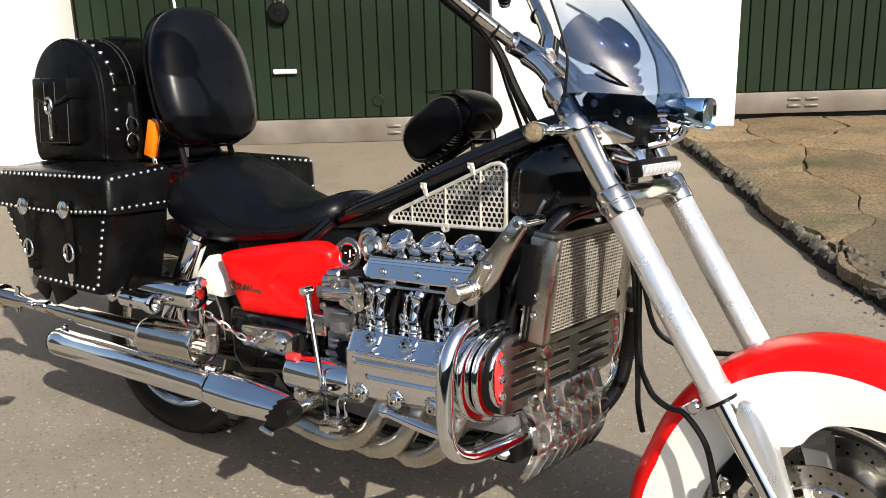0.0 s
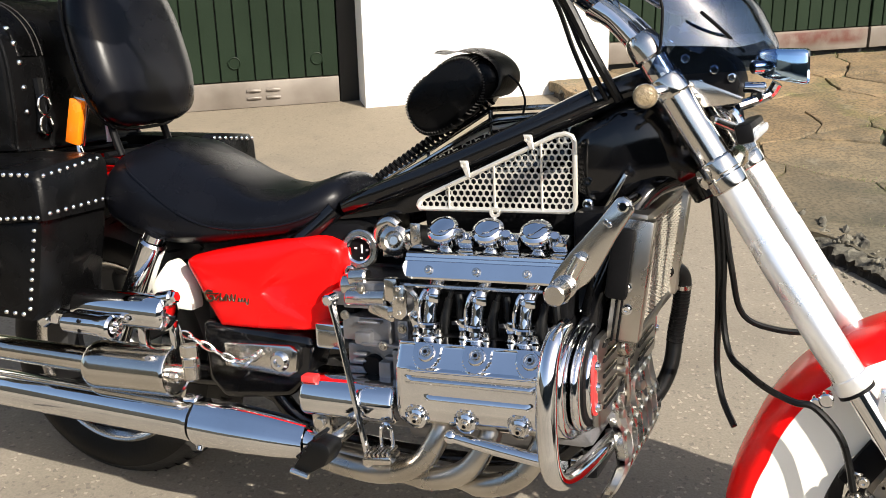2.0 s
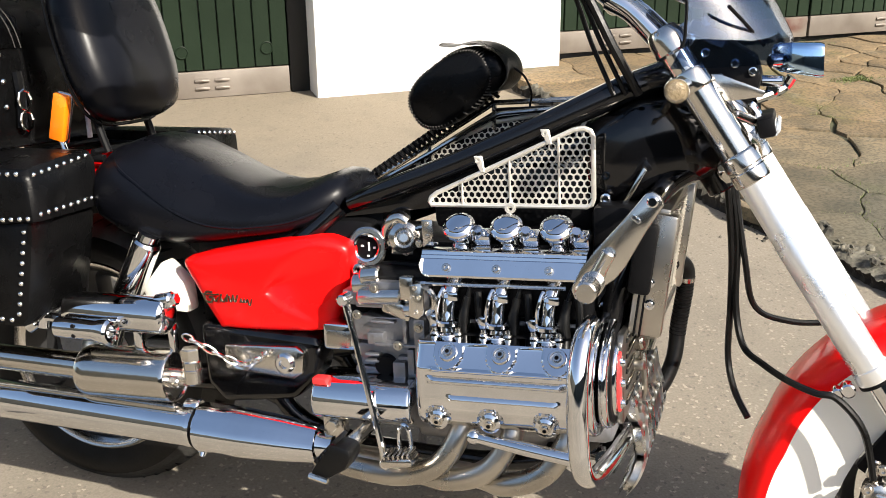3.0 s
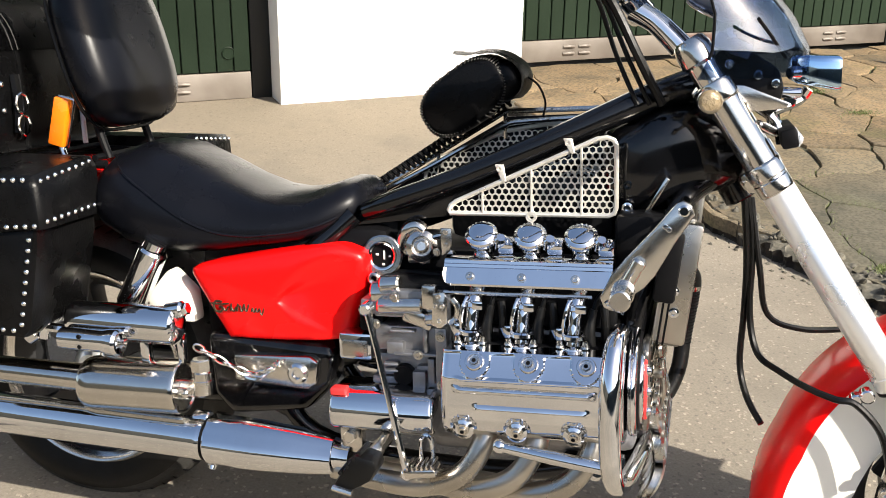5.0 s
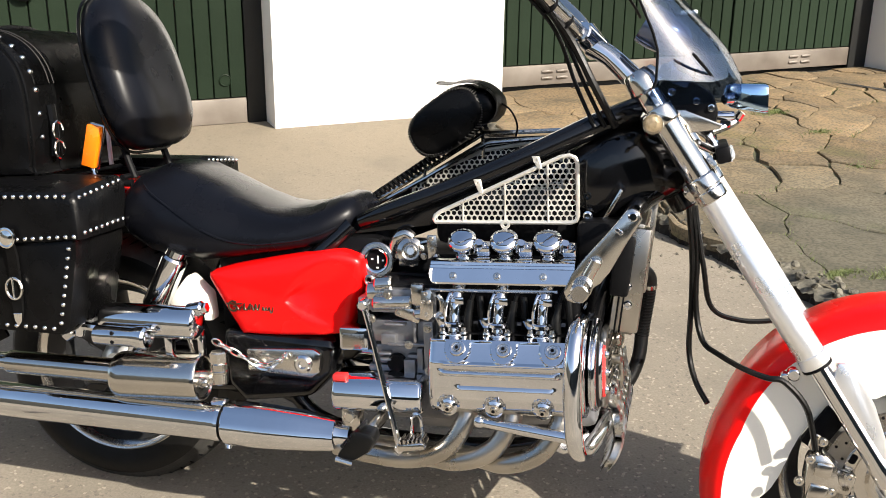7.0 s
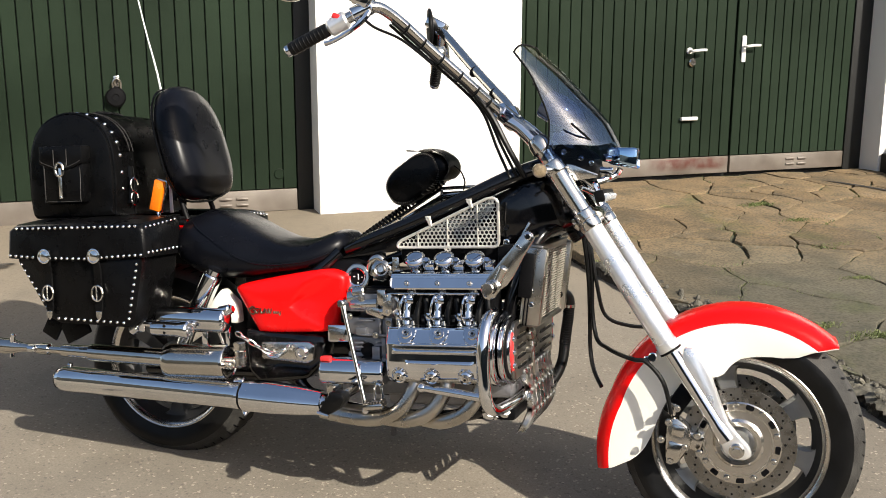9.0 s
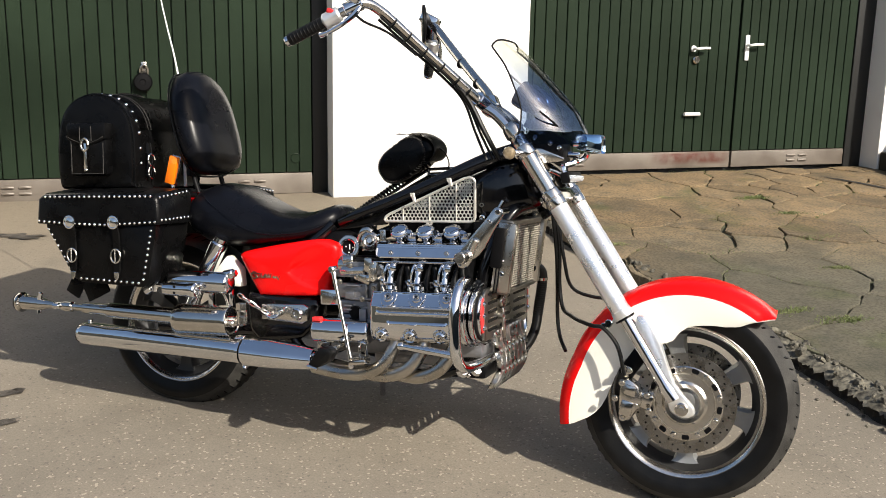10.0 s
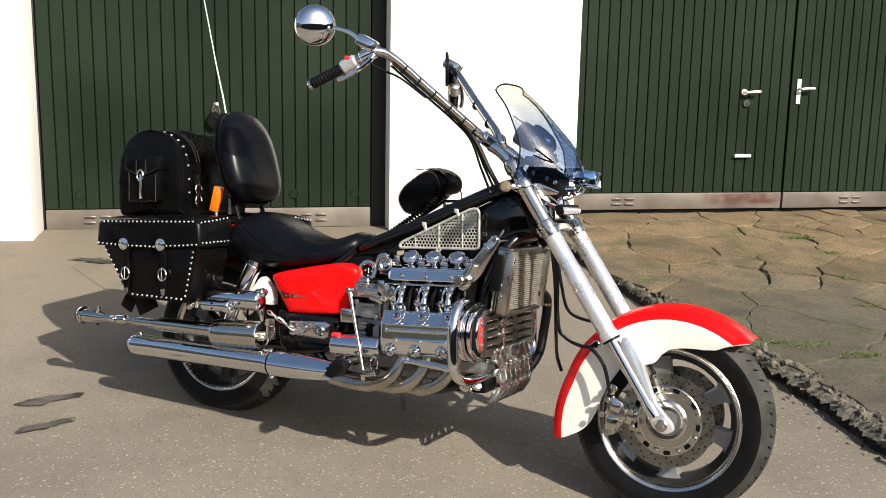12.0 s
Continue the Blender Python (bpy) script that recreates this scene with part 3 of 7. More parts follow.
def brake_disc(parent, c, sgn):
    x, y, z = c
    bm = lathe(B_(), [(-0.0025, 0.114), (-0.0025, 0.158), (0.0025, 0.158), (0.0025, 0.114)], c, (0, 1, 0), 64, closed=True)
    holes = B_()
    for k in range(48):
        a, rr = 2 * math.pi * k / 48, (0.126, 0.138, 0.149)[k % 3]
        rod(holes, (x + rr * math.cos(a), y - 0.0032, z + rr * math.sin(a)), (x + rr * math.cos(a), y + 0.0032, z + rr * math.sin(a)), 0.0034, 0.0004, 8)
    d = part("brake_disc", bm, DISC, parent, "drilled steel brake disc")
    part("drilling", holes, SATIN, parent)["kind"] = "stuff"
    bm = lathe(B_(), [(sgn * -0.004, 0.044), (sgn * 0.008, 0.050), (sgn * 0.009, 0.062), (sgn * 0.003, 0.070), (sgn * 0.003, 0.092), (sgn * 0.006, 0.096), (sgn * 0.006, 0.114), (sgn * 0.003, 0.118), (sgn * -0.004, 0.118), (sgn * -0.008, 0.06)], c, (0, 1, 0), 48, closed=True)
    part("disc_carrier", bm, STEEL, parent)
    bm = B_()
    for k in range(9):
        a = 2 * math.pi * (k + 0.3) / 9
        bolt(bm, (x + 0.107 * math.cos(a), y + sgn * 0.006, z + 0.107 * math.sin(a)), (0, sgn, 0), 0.008, 0.006)
    parts("disc_bobbin", bm, STEEL, parent)
    for k in range(9):
        a = 2 * math.pi * (k + 0.8) / 9
        t = bmesh.new()
        ring = [(0.100, -4.5), (0.1000, 4.5), (0.1035, 6.0), (0.111, 6.0), (0.1145, 4.5), (0.1145, -4.5), (0.111, -6.0), (0.1035, -6.0)]
        loft(t, [[(x + r * math.cos(a + radians(q)), y + sgn * d, z + r * math.sin(a + radians(q))) for r, q in ring] for d in (0.004, 0.0068)])
        part("carrier_window", t, SATIN, parent)
    return d


for s in (-1, 1):
    brake_disc(fw, (FX, FY + s * 0.098, FZ), s)

# front mudguard: red crown, cream skirts
TH0, TH1 = radians(46), radians(194)


def guard_r(th):
    return 0.387 + 0.036 * max(0, (th - radians(160)) / radians(34))


def sweep(profile, n=84):
    bm = B_()
    rows = []
    for i in range(n + 1):
        th = TH0 + (TH1 - TH0) * i / n
        rows.append([bm.verts.new((FX + r * math.cos(th), FY + yy, FZ + r * math.sin(th))) for yy, r in profile(th)])
    for a, b in zip(rows, rows[1:]):
        for k in range(len(a) - 1):
            bm.faces.new((a[k], a[k + 1], b[k + 1], b[k]))
    bmesh.ops.recalc_face_normals(bm, faces=bm.faces[:])
    bmesh.ops.solidify(bm, geom=bm.faces[:], thickness=0.003)
    return bm


def seam_r(e):
    """Where the red crown meets the cream skirt, with a slanting front edge."""
    return 0.340 + 0.036 * max(0, (e - 163) / 31) + 0.042 * max(0, (51 - e) / 5)


def crown(th):
    g, low = guard_r(th), seam_r(math.degrees(th))
    k = (g - low) / 0.047
    pts = [(-0.106, low), (-0.104, low + 0.012 * k), (-0.096, g - 0.022 * k), (-0.078, g - 0.010 * k), (-0.045, g - 0.002), (0, g)]
    return pts + [(-a, b) for a, b in reversed(pts[:-1])]


def skirt_low(e):
    return float(np.interp(e, (46, 51, 53, 57, 64, 75, 88, 95, 100, 106, 135, 145, 160, 170, 179, 186, 190, 192.5, 194), (0.40, 0.348, 0.324, 0.293, 0.272, 0.256, 0.240, 0.220, 0.20, 0.195, 0.21, 0.225, 0.227, 0.232, 0.243, 0.262, 0.285, 0.315, 0.36)))


guard = part("front_mudguard", sweep(crown), RED, bike, "deep front mudguard with a glossy red crown")
for s in (-1, 1):
    def skirt(th, s=s):
        e = math.degrees(th)
        low, top = skirt_low(e), seam_r(e)
        low = min(low, top - 0.004)
        return [(s * 0.1065, top), (s * 0.1085, top - 0.3 * (top - low)), (s * 0.108, top - 0.7 * (top - low)), (s * 0.105, low)]
    part("skirt", sweep(skirt), CREAM, guard, "cream white mudguard side")

# fork
TOP, AX = Vector((0.354, 0, 1.085)), Vector((0.892, 0, 0.205))
RAKE = (AX - TOP).normalized()
for name, y in (("fork_leg", FY - LEGS), ("fork_leg", FY + LEGS)):
    o = Vector((0, y, 0))
    n = (AX - TOP).length
    bm = lathe(B_(), [(0.292, 0.0295), (0.42, 0.0295), (0.422, 0.0305), (0.67, 0.0305), (0.672, 0.0325), (0.692, 0.0325), (0.70, 0.030), (0.702, 0.024), (0.705, 0)], TOP + o, RAKE, 32)
    leg = part(name, bm, FORK, bike, "polished aluminium upside-down fork leg")
    bm = lathe(B_(), [(-0.016, 0), (-0.016, 0.022), (-0.012, 0.027), (0.004, 0.032), (0.028, 0.0325), (0.031, 0.029), (0.034, 0.0265), (0.068, 0.0265), (0.070, 0.031), (0.073, 0.0325), (0.104, 0.0325), (0.107, 0.031), (0.108, 0.0295), (0.235, 0.0295), (0.237, 0.032), (0.240, 0.033), (0.262, 0.033), (0.264, 0.0315), (0.268, 0.0315), (0.270, 0.033), (0.288, 0.033), (0.292, 0.032), (0.294, 0.0295)], TOP + o, RAKE, 32)
    part("upper_sleeve", bm, POLISH, leg, "mirror-polished upper fork sleeve with clamp rings")
    bm = lathe(B_(), [(0.70, 0), (0.70, 0.022), (0.93, 0.022), (0.95, 0.026), (0.99, 0.026), (1.0, 0.0)], TOP + o, RAKE, 28)
    part("slider", bm, CHROME, leg)
    bm = lathe(B_(), [(0.697, 0.031), (0.698, 0.0325), (0.703, 0.0325), (0.705, 0.024)], TOP + o, RAKE, 28)
    part("dust_seal", bm, SATIN, leg)
    bm = B_()
    a = TOP + o + RAKE * 0.70
    prism(bm, [(0.757, 0.500), (0.782, 0.498), (0.806, 0.465), (0.834, 0.409), (0.853, 0.350), (0.874, 0.290), (0.905, 0.252), (0.930, 0.223), (0.937, 0.200), (0.915, 0.186), (0.888, 0.188), (0.862, 0.206), (0.842, 0.262), (0.816, 0.330), (0.780, 0.395), (0.748, 0.450)], y - 0.016, y + 0.016, bev=0.008)
    part("fork_lower", bm, FORK, leg, "cast silver lower fork bracket")
    bm = B_()
    rod(bm, (0.896, y - (0.030 if y < FY else -0.030), 0.216), (0.896, y, 0.216), 0.021, 0.004)
    rod(bm, (0.896, y - (0.036 if y < FY else -0.036), 0.216), (0.896, y, 0.216), 0.012, 0.002, 6)
    part("axle_end", bm, STEEL, leg)
for h, hw, dep, th in ((0.088, 0.157, 0.07, 0.036), (0.264, 0.157, 0.075, 0.046)):
    c = TOP + RAKE * h
    bm = box(B_(), (0, 0, 0), (dep, 2 * hw - 0.02, th), 0.016)
    bm.transform(Matrix.Translation((c.x - 0.012, FY, c.z)) @ pose(0, 0, 0, 0, math.degrees(math.atan2(RAKE.x, -RAKE.z)) * -1, 0))
    part("fork_clamp", bm, POLISH, bike, "polished fork clamp")
bm = rod(B_(), (0.335, FY, 1.00), (0.455, FY, 0.80), 0.036)
part("steering_head", bm, BLACK, bike)

# brake caliper on the right leg and its hose
bm = B_()
prism(bm, [(0.700, 0.160), (0.735, 0.165), (0.775, 0.225), (0.765, 0.275), (0.735, 0.300), (0.708, 0.290), (0.700, 0.240)], FY - 0.155, FY - 0.10, bev=0.012)
box(bm, (0.755, FY - 0.118, 0.235), (0.10, 0.03, 0.05), 0.008, (0, 20, 0))
box(bm, (0.725, FY - 0.150, 0.205), (0.04, 0.02, 0.05), 0.006, (0, 15, 0))
box(bm, (0.738, FY - 0.150, 0.262), (0.036, 0.02, 0.034), 0.006, (0, 15, 0))
rod(bm, (0.718, FY - 0.13, 0.30), (0.726, FY - 0.13, 0.335), 0.011)
cal = part("brake_caliper", bm, STEEL, bike, "silver brake caliper with bolts")
bm = B_()
for px, pz in ((0.715, 0.175), (0.712, 0.285), (0.755, 0.215), (0.79, 0.25), (0.795, 0.2), (0.69, 0.235), (0.735, 0.325)):
    bolt(bm, (px, FY - 0.152, pz), (0, -1, 0), 0.008, 0.008)
parts("bolt", bm, STEEL, cal)
bm = B_()
box(bm, (0.74, FY - 0.115, 0.34), (0.05, 0.02, 0.10), 0.008, (0, 35, 0))
part("caliper_bracket", bm, SATIN, cal)

# handlebar
BAR = [(0.245, -0.085, 1.155), (0.225, -0.13, 1.19), (0.16, -0.21, 1.265), (0.075, -0.30, 1.36), (0.005, -0.385, 1.44), (-0.035, -0.435, 1.458), (-0.10, -0.455, 1.428), (-0.19, -0.47, 1.385), (-0.245, -0.478, 1.36)]


BAR_L = [(0.245, -0.005, 1.155), (0.215, 0.055, 1.208), (0.14, 0.135, 1.277), (0.06, 0.21, 1.352), (-0.04, 0.295, 1.453), (-0.09, 0.345, 1.496), (-0.115, 0.375, 1.486), (-0.140, 0.42, 1.42), (-0.148, 0.455, 1.362)]


def mir(p):
    return (p[0], 2 * BY - p[1], p[2])


def left(p):
    """A place by the right handlebar, carried over to the left one."""
    if p in BAR:
        return BAR_L[BAR.index(p)]
    a, b = Vector(BAR[5]), Vector(BAR[8])
    c, d = Vector(BAR_L[5]), Vector(BAR_L[8])
    q = Vector(p) - a
    u = (b - a).normalized()
    h = q.dot(u)
    r = q - u * h
    return tuple(c + (d - c).normalized() * h * 0.9 + Vector((r.x, -r.y, r.z)))


bar = part("handlebar", tube(B_(), [*reversed(BAR_L), (0.25, BY, 1.14), *BAR], 0.0155, 14, 5), STEEL, bike, "tall chromed ape-hanger handlebar")
for side in (lambda p: p, left):
    bm = B_()
    low = mir if side is left else side
    tube(bm, [low((0.335, -0.10, 1.085)), low((0.29, -0.095, 1.13)), low((0.25, -0.09, 1.155))], [0.022, 0.02, 0.022], 14)
    rod(bm, low((0.262, -0.062, 1.150)), low((0.232, -0.125, 1.185)), 0.025)
    part("riser", bm, CHROME, bar, "chrome handlebar riser")
    g = rod(B_(), side((-0.150, -0.463, 1.404)), side((-0.262, -0.480, 1.352)), 0.0185, 0.004)
    for k in range(9):
        u = 0.12 + 0.75 * k / 8
        q = [side((-0.150 - 0.112 * (u + d), -0.463 - 0.017 * (u + d), 1.404 - 0.052 * (u + d))) for d in (0, 0.035)]
        rod(g, q[0], q[1], 0.0198, 0.001, 20)
    grip = part("grip", g, HOSE, bar, "black rubber grip")
    part("grip_end", rod(B_(), side((-0.258, -0.479, 1.354)), side((-0.272, -0.482, 1.347)), 0.0165), CHROME, bar)
    part("switch_housing", rod(B_(), side((-0.098, -0.455, 1.429)), side((-0.150, -0.463, 1.404)), 0.0245, 0.006), ALU, bar)
    part("kill_switch", box(B_(), side((-0.122, -0.474, 1.434)), (0.024, 0.014, 0.016), 0.004, (0, 25, 0)), REDPL, bar, "red switch")
    bm = B_()
    box(bm, side((-0.062, -0.445, 1.485)), (0.075, 0.05, 0.042), 0.010, (0, 30, 0))
    rod(bm, side((-0.035, -0.435, 1.46)), side((-0.085, -0.452, 1.436)), 0.022)
    part("fluid_reservoir", bm, CHROME, bar, "chrome master cylinder")
    part("hand_lever", tube(B_(), [side((-0.035, -0.45, 1.445)), side((-0.05, -0.462, 1.42)), side((-0.085, -0.48, 1.39)), side((-0.125, -0.49, 1.368)), side((-0.150, -0.492, 1.362))], [0.009, 0.0085, 0.0075, 0.007, 0.009], 10), CHROME, bar, "chrome hand lever")
    part("mirror_stalk", tube(B_(), [(-0.075, -0.45, 1.47), (-0.10, -0.45, 1.505), (-0.135, -0.452, 1.53), (-0.19, -0.455, 1.545)] if low is not mir else [(-0.09, 0.345, 1.496), (-0.10, 0.352, 1.513), (-0.118, 0.356, 1.507)], 0.0075, 10), CHROME, bar)
    thin = -0.014 if low is not mir else -0.003
    prof = [(thin, 0), (thin, 0.064), (thin * 0.6, 0.071), (0.004, 0.071)] + [(0.004 + (0.042 if low is not mir else 0.010) * math.sin(a), 0.071 * math.cos(a)) for a in np.linspace(0.15, math.pi / 2, 9)]
    prof[-1] = (prof[-1][0], 0)
    part("mirror", lathe(B_(), prof, (-0.262, -0.46, 1.558) if low is not mir else (-0.135, 0.355, 1.507), (0.66, -0.74, -0.08) if low is not mir else (0.912, 0.41, 0.0), 36), CHROME if low is not mir else SATIN, bar, "round chrome mirror" if low is not mir else "round black-backed mirror seen edge-on")
    for k, off in enumerate(((0.0, 0.014, -0.016), (0.004, -0.010, -0.019), (-0.008, 0.002, -0.025)) if low is not mir else ()):
        pts = [tuple(Vector(side(p)) + Vector(off)) for p in BAR[4:1:-1]]
        end = [(0.213 - 0.012 * k, -0.155 + 0.010 * k, 1.175), (0.262 - 0.020 * k, -0.145 + 0.014 * k, 1.075), (0.305 - 0.022 * k, -0.12, 0.985)]
        part("cable", tube(B_(), pts + end, 0.0045 + 0.004 * (k == 0), 8), HOSE, bar, "black control cable")
    bm = B_()
    for u in (0.10, 0.24, 0.40, 0.56, 0.72, 0.88) if low is not mir else (0.25, 0.62):
        p0, p1 = Vector(side(BAR[1 + int(u * 3)])), Vector(side(BAR[2 + int(u * 3)]))
        p = p0.lerp(p1, u * 3 - int(u * 3))
        d = (p1 - p0).normalized() * 0.005
        rod(bm, p - d * 0.5 + Vector((0, 0, -0.007)), p + d * 0.5 + Vector((0, 0, -0.007)), 0.0205, 0.001, 14)
    parts("cable_tie", bm, SATIN, bar)
part("throttle_cable", tube(B_(), [(-0.055, -0.46, 1.432), (-0.02, -0.455, 1.40), (0.03, -0.38, 1.372), (0.09, -0.30, 1.31)], 0.004, 8), HOSE, bar)

# screen, instruments, lamps
SCREEN_Z = (1.075, 1.14, 1.18, 1.21, 1.26, 1.30, 1.375)
SCREEN_X = (0.556, 0.525, 0.494, 0.467, 0.424, 0.388, 0.312)


def screen_point(u, v):
    z = 1.065 + 0.31 * v
    hw = 0.142 - 0.022 * v - 0.022 * max(0, (v - 0.9) / 0.1) ** 3
    bow = 0.12 * (1 - v) ** 1.2 + 0.012
    return (float(np.interp(z, SCREEN_Z, SCREEN_X)) - bow * abs(u) ** 2.4 + (0.040 - 0.025 * v) * math.sin(u * 1.5), BY + 0.008 + hw * math.sin(u * 1.3) / math.sin(1.3), z - 0.026 * max(v, 0) ** 3 * abs(u) ** 3)


def screen_sheet(v0, v1, nv):
    bm = B_()
    rows = [[bm.verts.new(screen_point(-1 + i / 20, v0 + (v1 - v0) * j / nv)) for i in range(41)] for j in range(nv + 1)]
    for a, b in zip(rows, rows[1:]):
        for k in range(40):
            bm.faces.new((a[k], a[k + 1], b[k + 1], b[k]))
    bmesh.ops.smooth_vert(bm, verts=[v for v in bm.verts if not v.is_boundary], factor=0.5, use_axis_x=True, use_axis_y=True, use_axis_z=True)
    bmesh.ops.solidify(bm, geom=bm.faces[:], thickness=0.002)
    return bm


screen = part("windscreen", screen_sheet(-0.11, 1.0, 40), SMOKED, bike, "small handlebar windscreen, smoked at its foot and clear on top", 1.4)
rim = B_()
tube(rim, [screen_point(-1, j / 20) for j in range(21)] + [screen_point(-1 + i / 10, 1) for i in range(1, 20)] + [screen_point(1, 1 - j / 20) for j in range(21)], 0.003, 6, 1)
for pts in ([(0.463, -0.212, 1.131), (0.488, -0.150, 1.101), (0.516, -0.08, 1.064)], [(0.320, -0.045, 1.262), (0.335, 0.03, 1.238), (0.345, 0.09, 1.215)]):
    part("screen_strut", tube(B_(), pts, 0.0032, 8, 3), SATIN, screen, "thin black screen strut")
part("screen_edging", rim, SATIN, screen)
bm = B_()
prism(bm, [(0.385, 1.06), (0.405, 1.085), (0.46, 1.075), (0.505, 1.045), (0.515, 1.01), (0.505, 0.968), (0.455, 0.975), (0.41, 1.01)], BY - 0.062, BY + 0.062, bev=0.008)
t = B_()
prism(t, [(0.428, 1.020), (0.446, 1.019), (0.522, 0.988), (0.518, 0.978), (0.447, 0.970), (0.431, 0.995)], BY - 0.090, BY - 0.084, bev=0.002)
rod(t, (0.42, BY - 0.12, 0.99), (0.46, BY - 0.06, 0.985), 0.010)
rod(t, (0.47, BY - 0.085, 0.95), (0.505, BY - 0.03, 0.93), 0.009)
part("lamp_plate", t, STEEL, bike, "grey triangular lamp plate")
mask = part("lamp_bracket", bm, SATIN, bike, "black lamp bracket with chrome bolts")
bm = B_()
for px, pz in ((0.47, 1.035), (0.50, 1.02), (0.445, 1.01), (0.49, 0.985), (0.42, 1.055)):
    bolt(bm, (px, BY - 0.063, pz), (0, -1, 0), 0.006, 0.005)
parts("bolt", bm, CHROME, mask)
for y in (BY - 0.058, BY + 0.058):
    prof = [(0, 0), (0.002, 0.010), (0.010, 0.021), (0.026, 0.033), (0.050, 0.040), (0.08, 0.044), (0.104, 0.044), (0.110, 0.042), (0.106, 0.038), (0.105, 0)]
    g = part("gauge", lathe(B_(), prof, (0.458, y, 1.140), (-0.84, 0, 0.54), 36), POD, bike, "dark bullet-shaped instrument behind the screen")
    part("gauge_face", lathe(B_(), [(0.1055, 0), (0.1055, 0.034)], (0.458, y, 1.140), (-0.84, 0, 0.54), 28), SATIN, g)
bm = box(B_(), (0.425, BY, 1.088), (0.07, 0.19, 0.030), 0.008, (0, 25, 0))
box(bm, (0.455, BY - 0.02, 1.115), (0.03, 0.12, 0.03), 0.006, (0, 25, 0))
mount = part("gauge_mount", bm, POD, bike, "dark instrument mount with bright bolts")
bm = B_()
for py, pz in ((-0.085, 1.10), (-0.045, 1.108), (0.0, 1.108), (0.05, 1.10)):
    bolt(bm, (0.42, BY + py, pz), (-0.3, 0, 1), 0.009, 0.010)
    bolt(bm, (0.468, BY + py * 0.6, 1.10), (1, 0, 0.3), 0.008, 0.010)
parts("bolt", bm, CHROME, mount)
y = 0.012
bm = B_()
ring = []
for x, hw, hh in ((0.528, 0.012, 0.012), (0.532, 0.026, 0.022), (0.544, 0.033, 0.027), (0.588, 0.037, 0.030), (0.612, 0.039, 0.032), (0.618, 0.037, 0.030), (0.611, 0.033, 0.026)):
    ring.append([(x, y + hw * math.copysign(abs(math.cos(a)) ** 0.38, math.cos(a)), 1.037 - 0.12 * (x - 0.57) + hh * math.copysign(abs(math.sin(a)) ** 0.38, math.sin(a))) for a in np.linspace(0, 2 * math.pi, 28, endpoint=False)])
loft(bm, ring)
lamp = part("headlamp", bm, SKY_CHROME, bike, "chrome headlamp tinted with the blue of a mirrored sky")
t = B_()
rod(t, (0.608, y, 1.032), (0.615, y, 1.031), 0.0275, 0.002)
part("lens", t, HEADLENS, lamp)
t = tube(B_(), [(0.565, y, 1.003), (0.548, y, 0.982), (0.50, BY + 0.02, 0.965)], 0.010, 10)
rod(t, (0.532, y - 0.022, 0.982), (0.532, y + 0.022, 0.982), 0.012)
rod(t, (0.51, y - 0.05, 1.0), (0.55, y - 0.045, 0.998), 0.010)
rod(t, (0.525, y - 0.056, 1.035), (0.545, y - 0.044, 1.035), 0.012)
part("lamp_stalk", t, CHROME, lamp)
bm = box(B_(), (0.525, BY, 0.925), (0.03, 0.19, 0.035), 0.006, (0, -12, 0))
led = part("light_bar", bm, SATIN, bike, "slim light bar with a row of lenses")
bm = B_()
for k in range(9):
    lathe(bm, [(0, 0.0095), (0.004, 0.0095), (0.007, 0.006), (0.008, 0)], (0.541, BY - 0.08 + 0.02 * k, 0.922), (1, 0, -0.2), 12)
box(bm, (0.539, BY, 0.922), (0.006, 0.18, 0.024), 0.003, (0, -12, 0))
part("lens", bm, CLEAR, led)
bm = B_()
tube(bm, [(0.50, BY, 0.96), (0.505, BY, 0.93)], 0.012, 8)
tube(bm, [(0.43, BY - 0.03, 1.0), (0.50, BY - 0.03, 0.955), (0.515, BY - 0.03, 0.91)], 0.009, 8)
part("lamp_arm", bm, CHROME, led)
for s in (-1, 1):
    y = s * 0.30
    bm = rod(B_(), (0.395, FY + s * 0.15, 1.003), (0.390, y - s * 0.06, 1.003), 0.011)
    lathe(bm, [(-0.072, 0.010), (-0.064, 0.015), (-0.040, 0.0175), (-0.008, 0.020), (0.0, 0.0205), (0.003, 0.0195), (0.001, 0.018)], (0.389, y, 1.002), (0.2, s, 0), 28)
    ind = part("indicator", bm, CHROME, bike, "small chrome indicator lamp")
    part("lens", lathe(B_(), [(0.0, 0.0185), (0.0045, 0.015), (0.0065, 0.008), (0.007, 0)], (0.389, y, 1.002), (0.2, s, 0), 24), INDLENS, ind, "pale amber indicator lens")

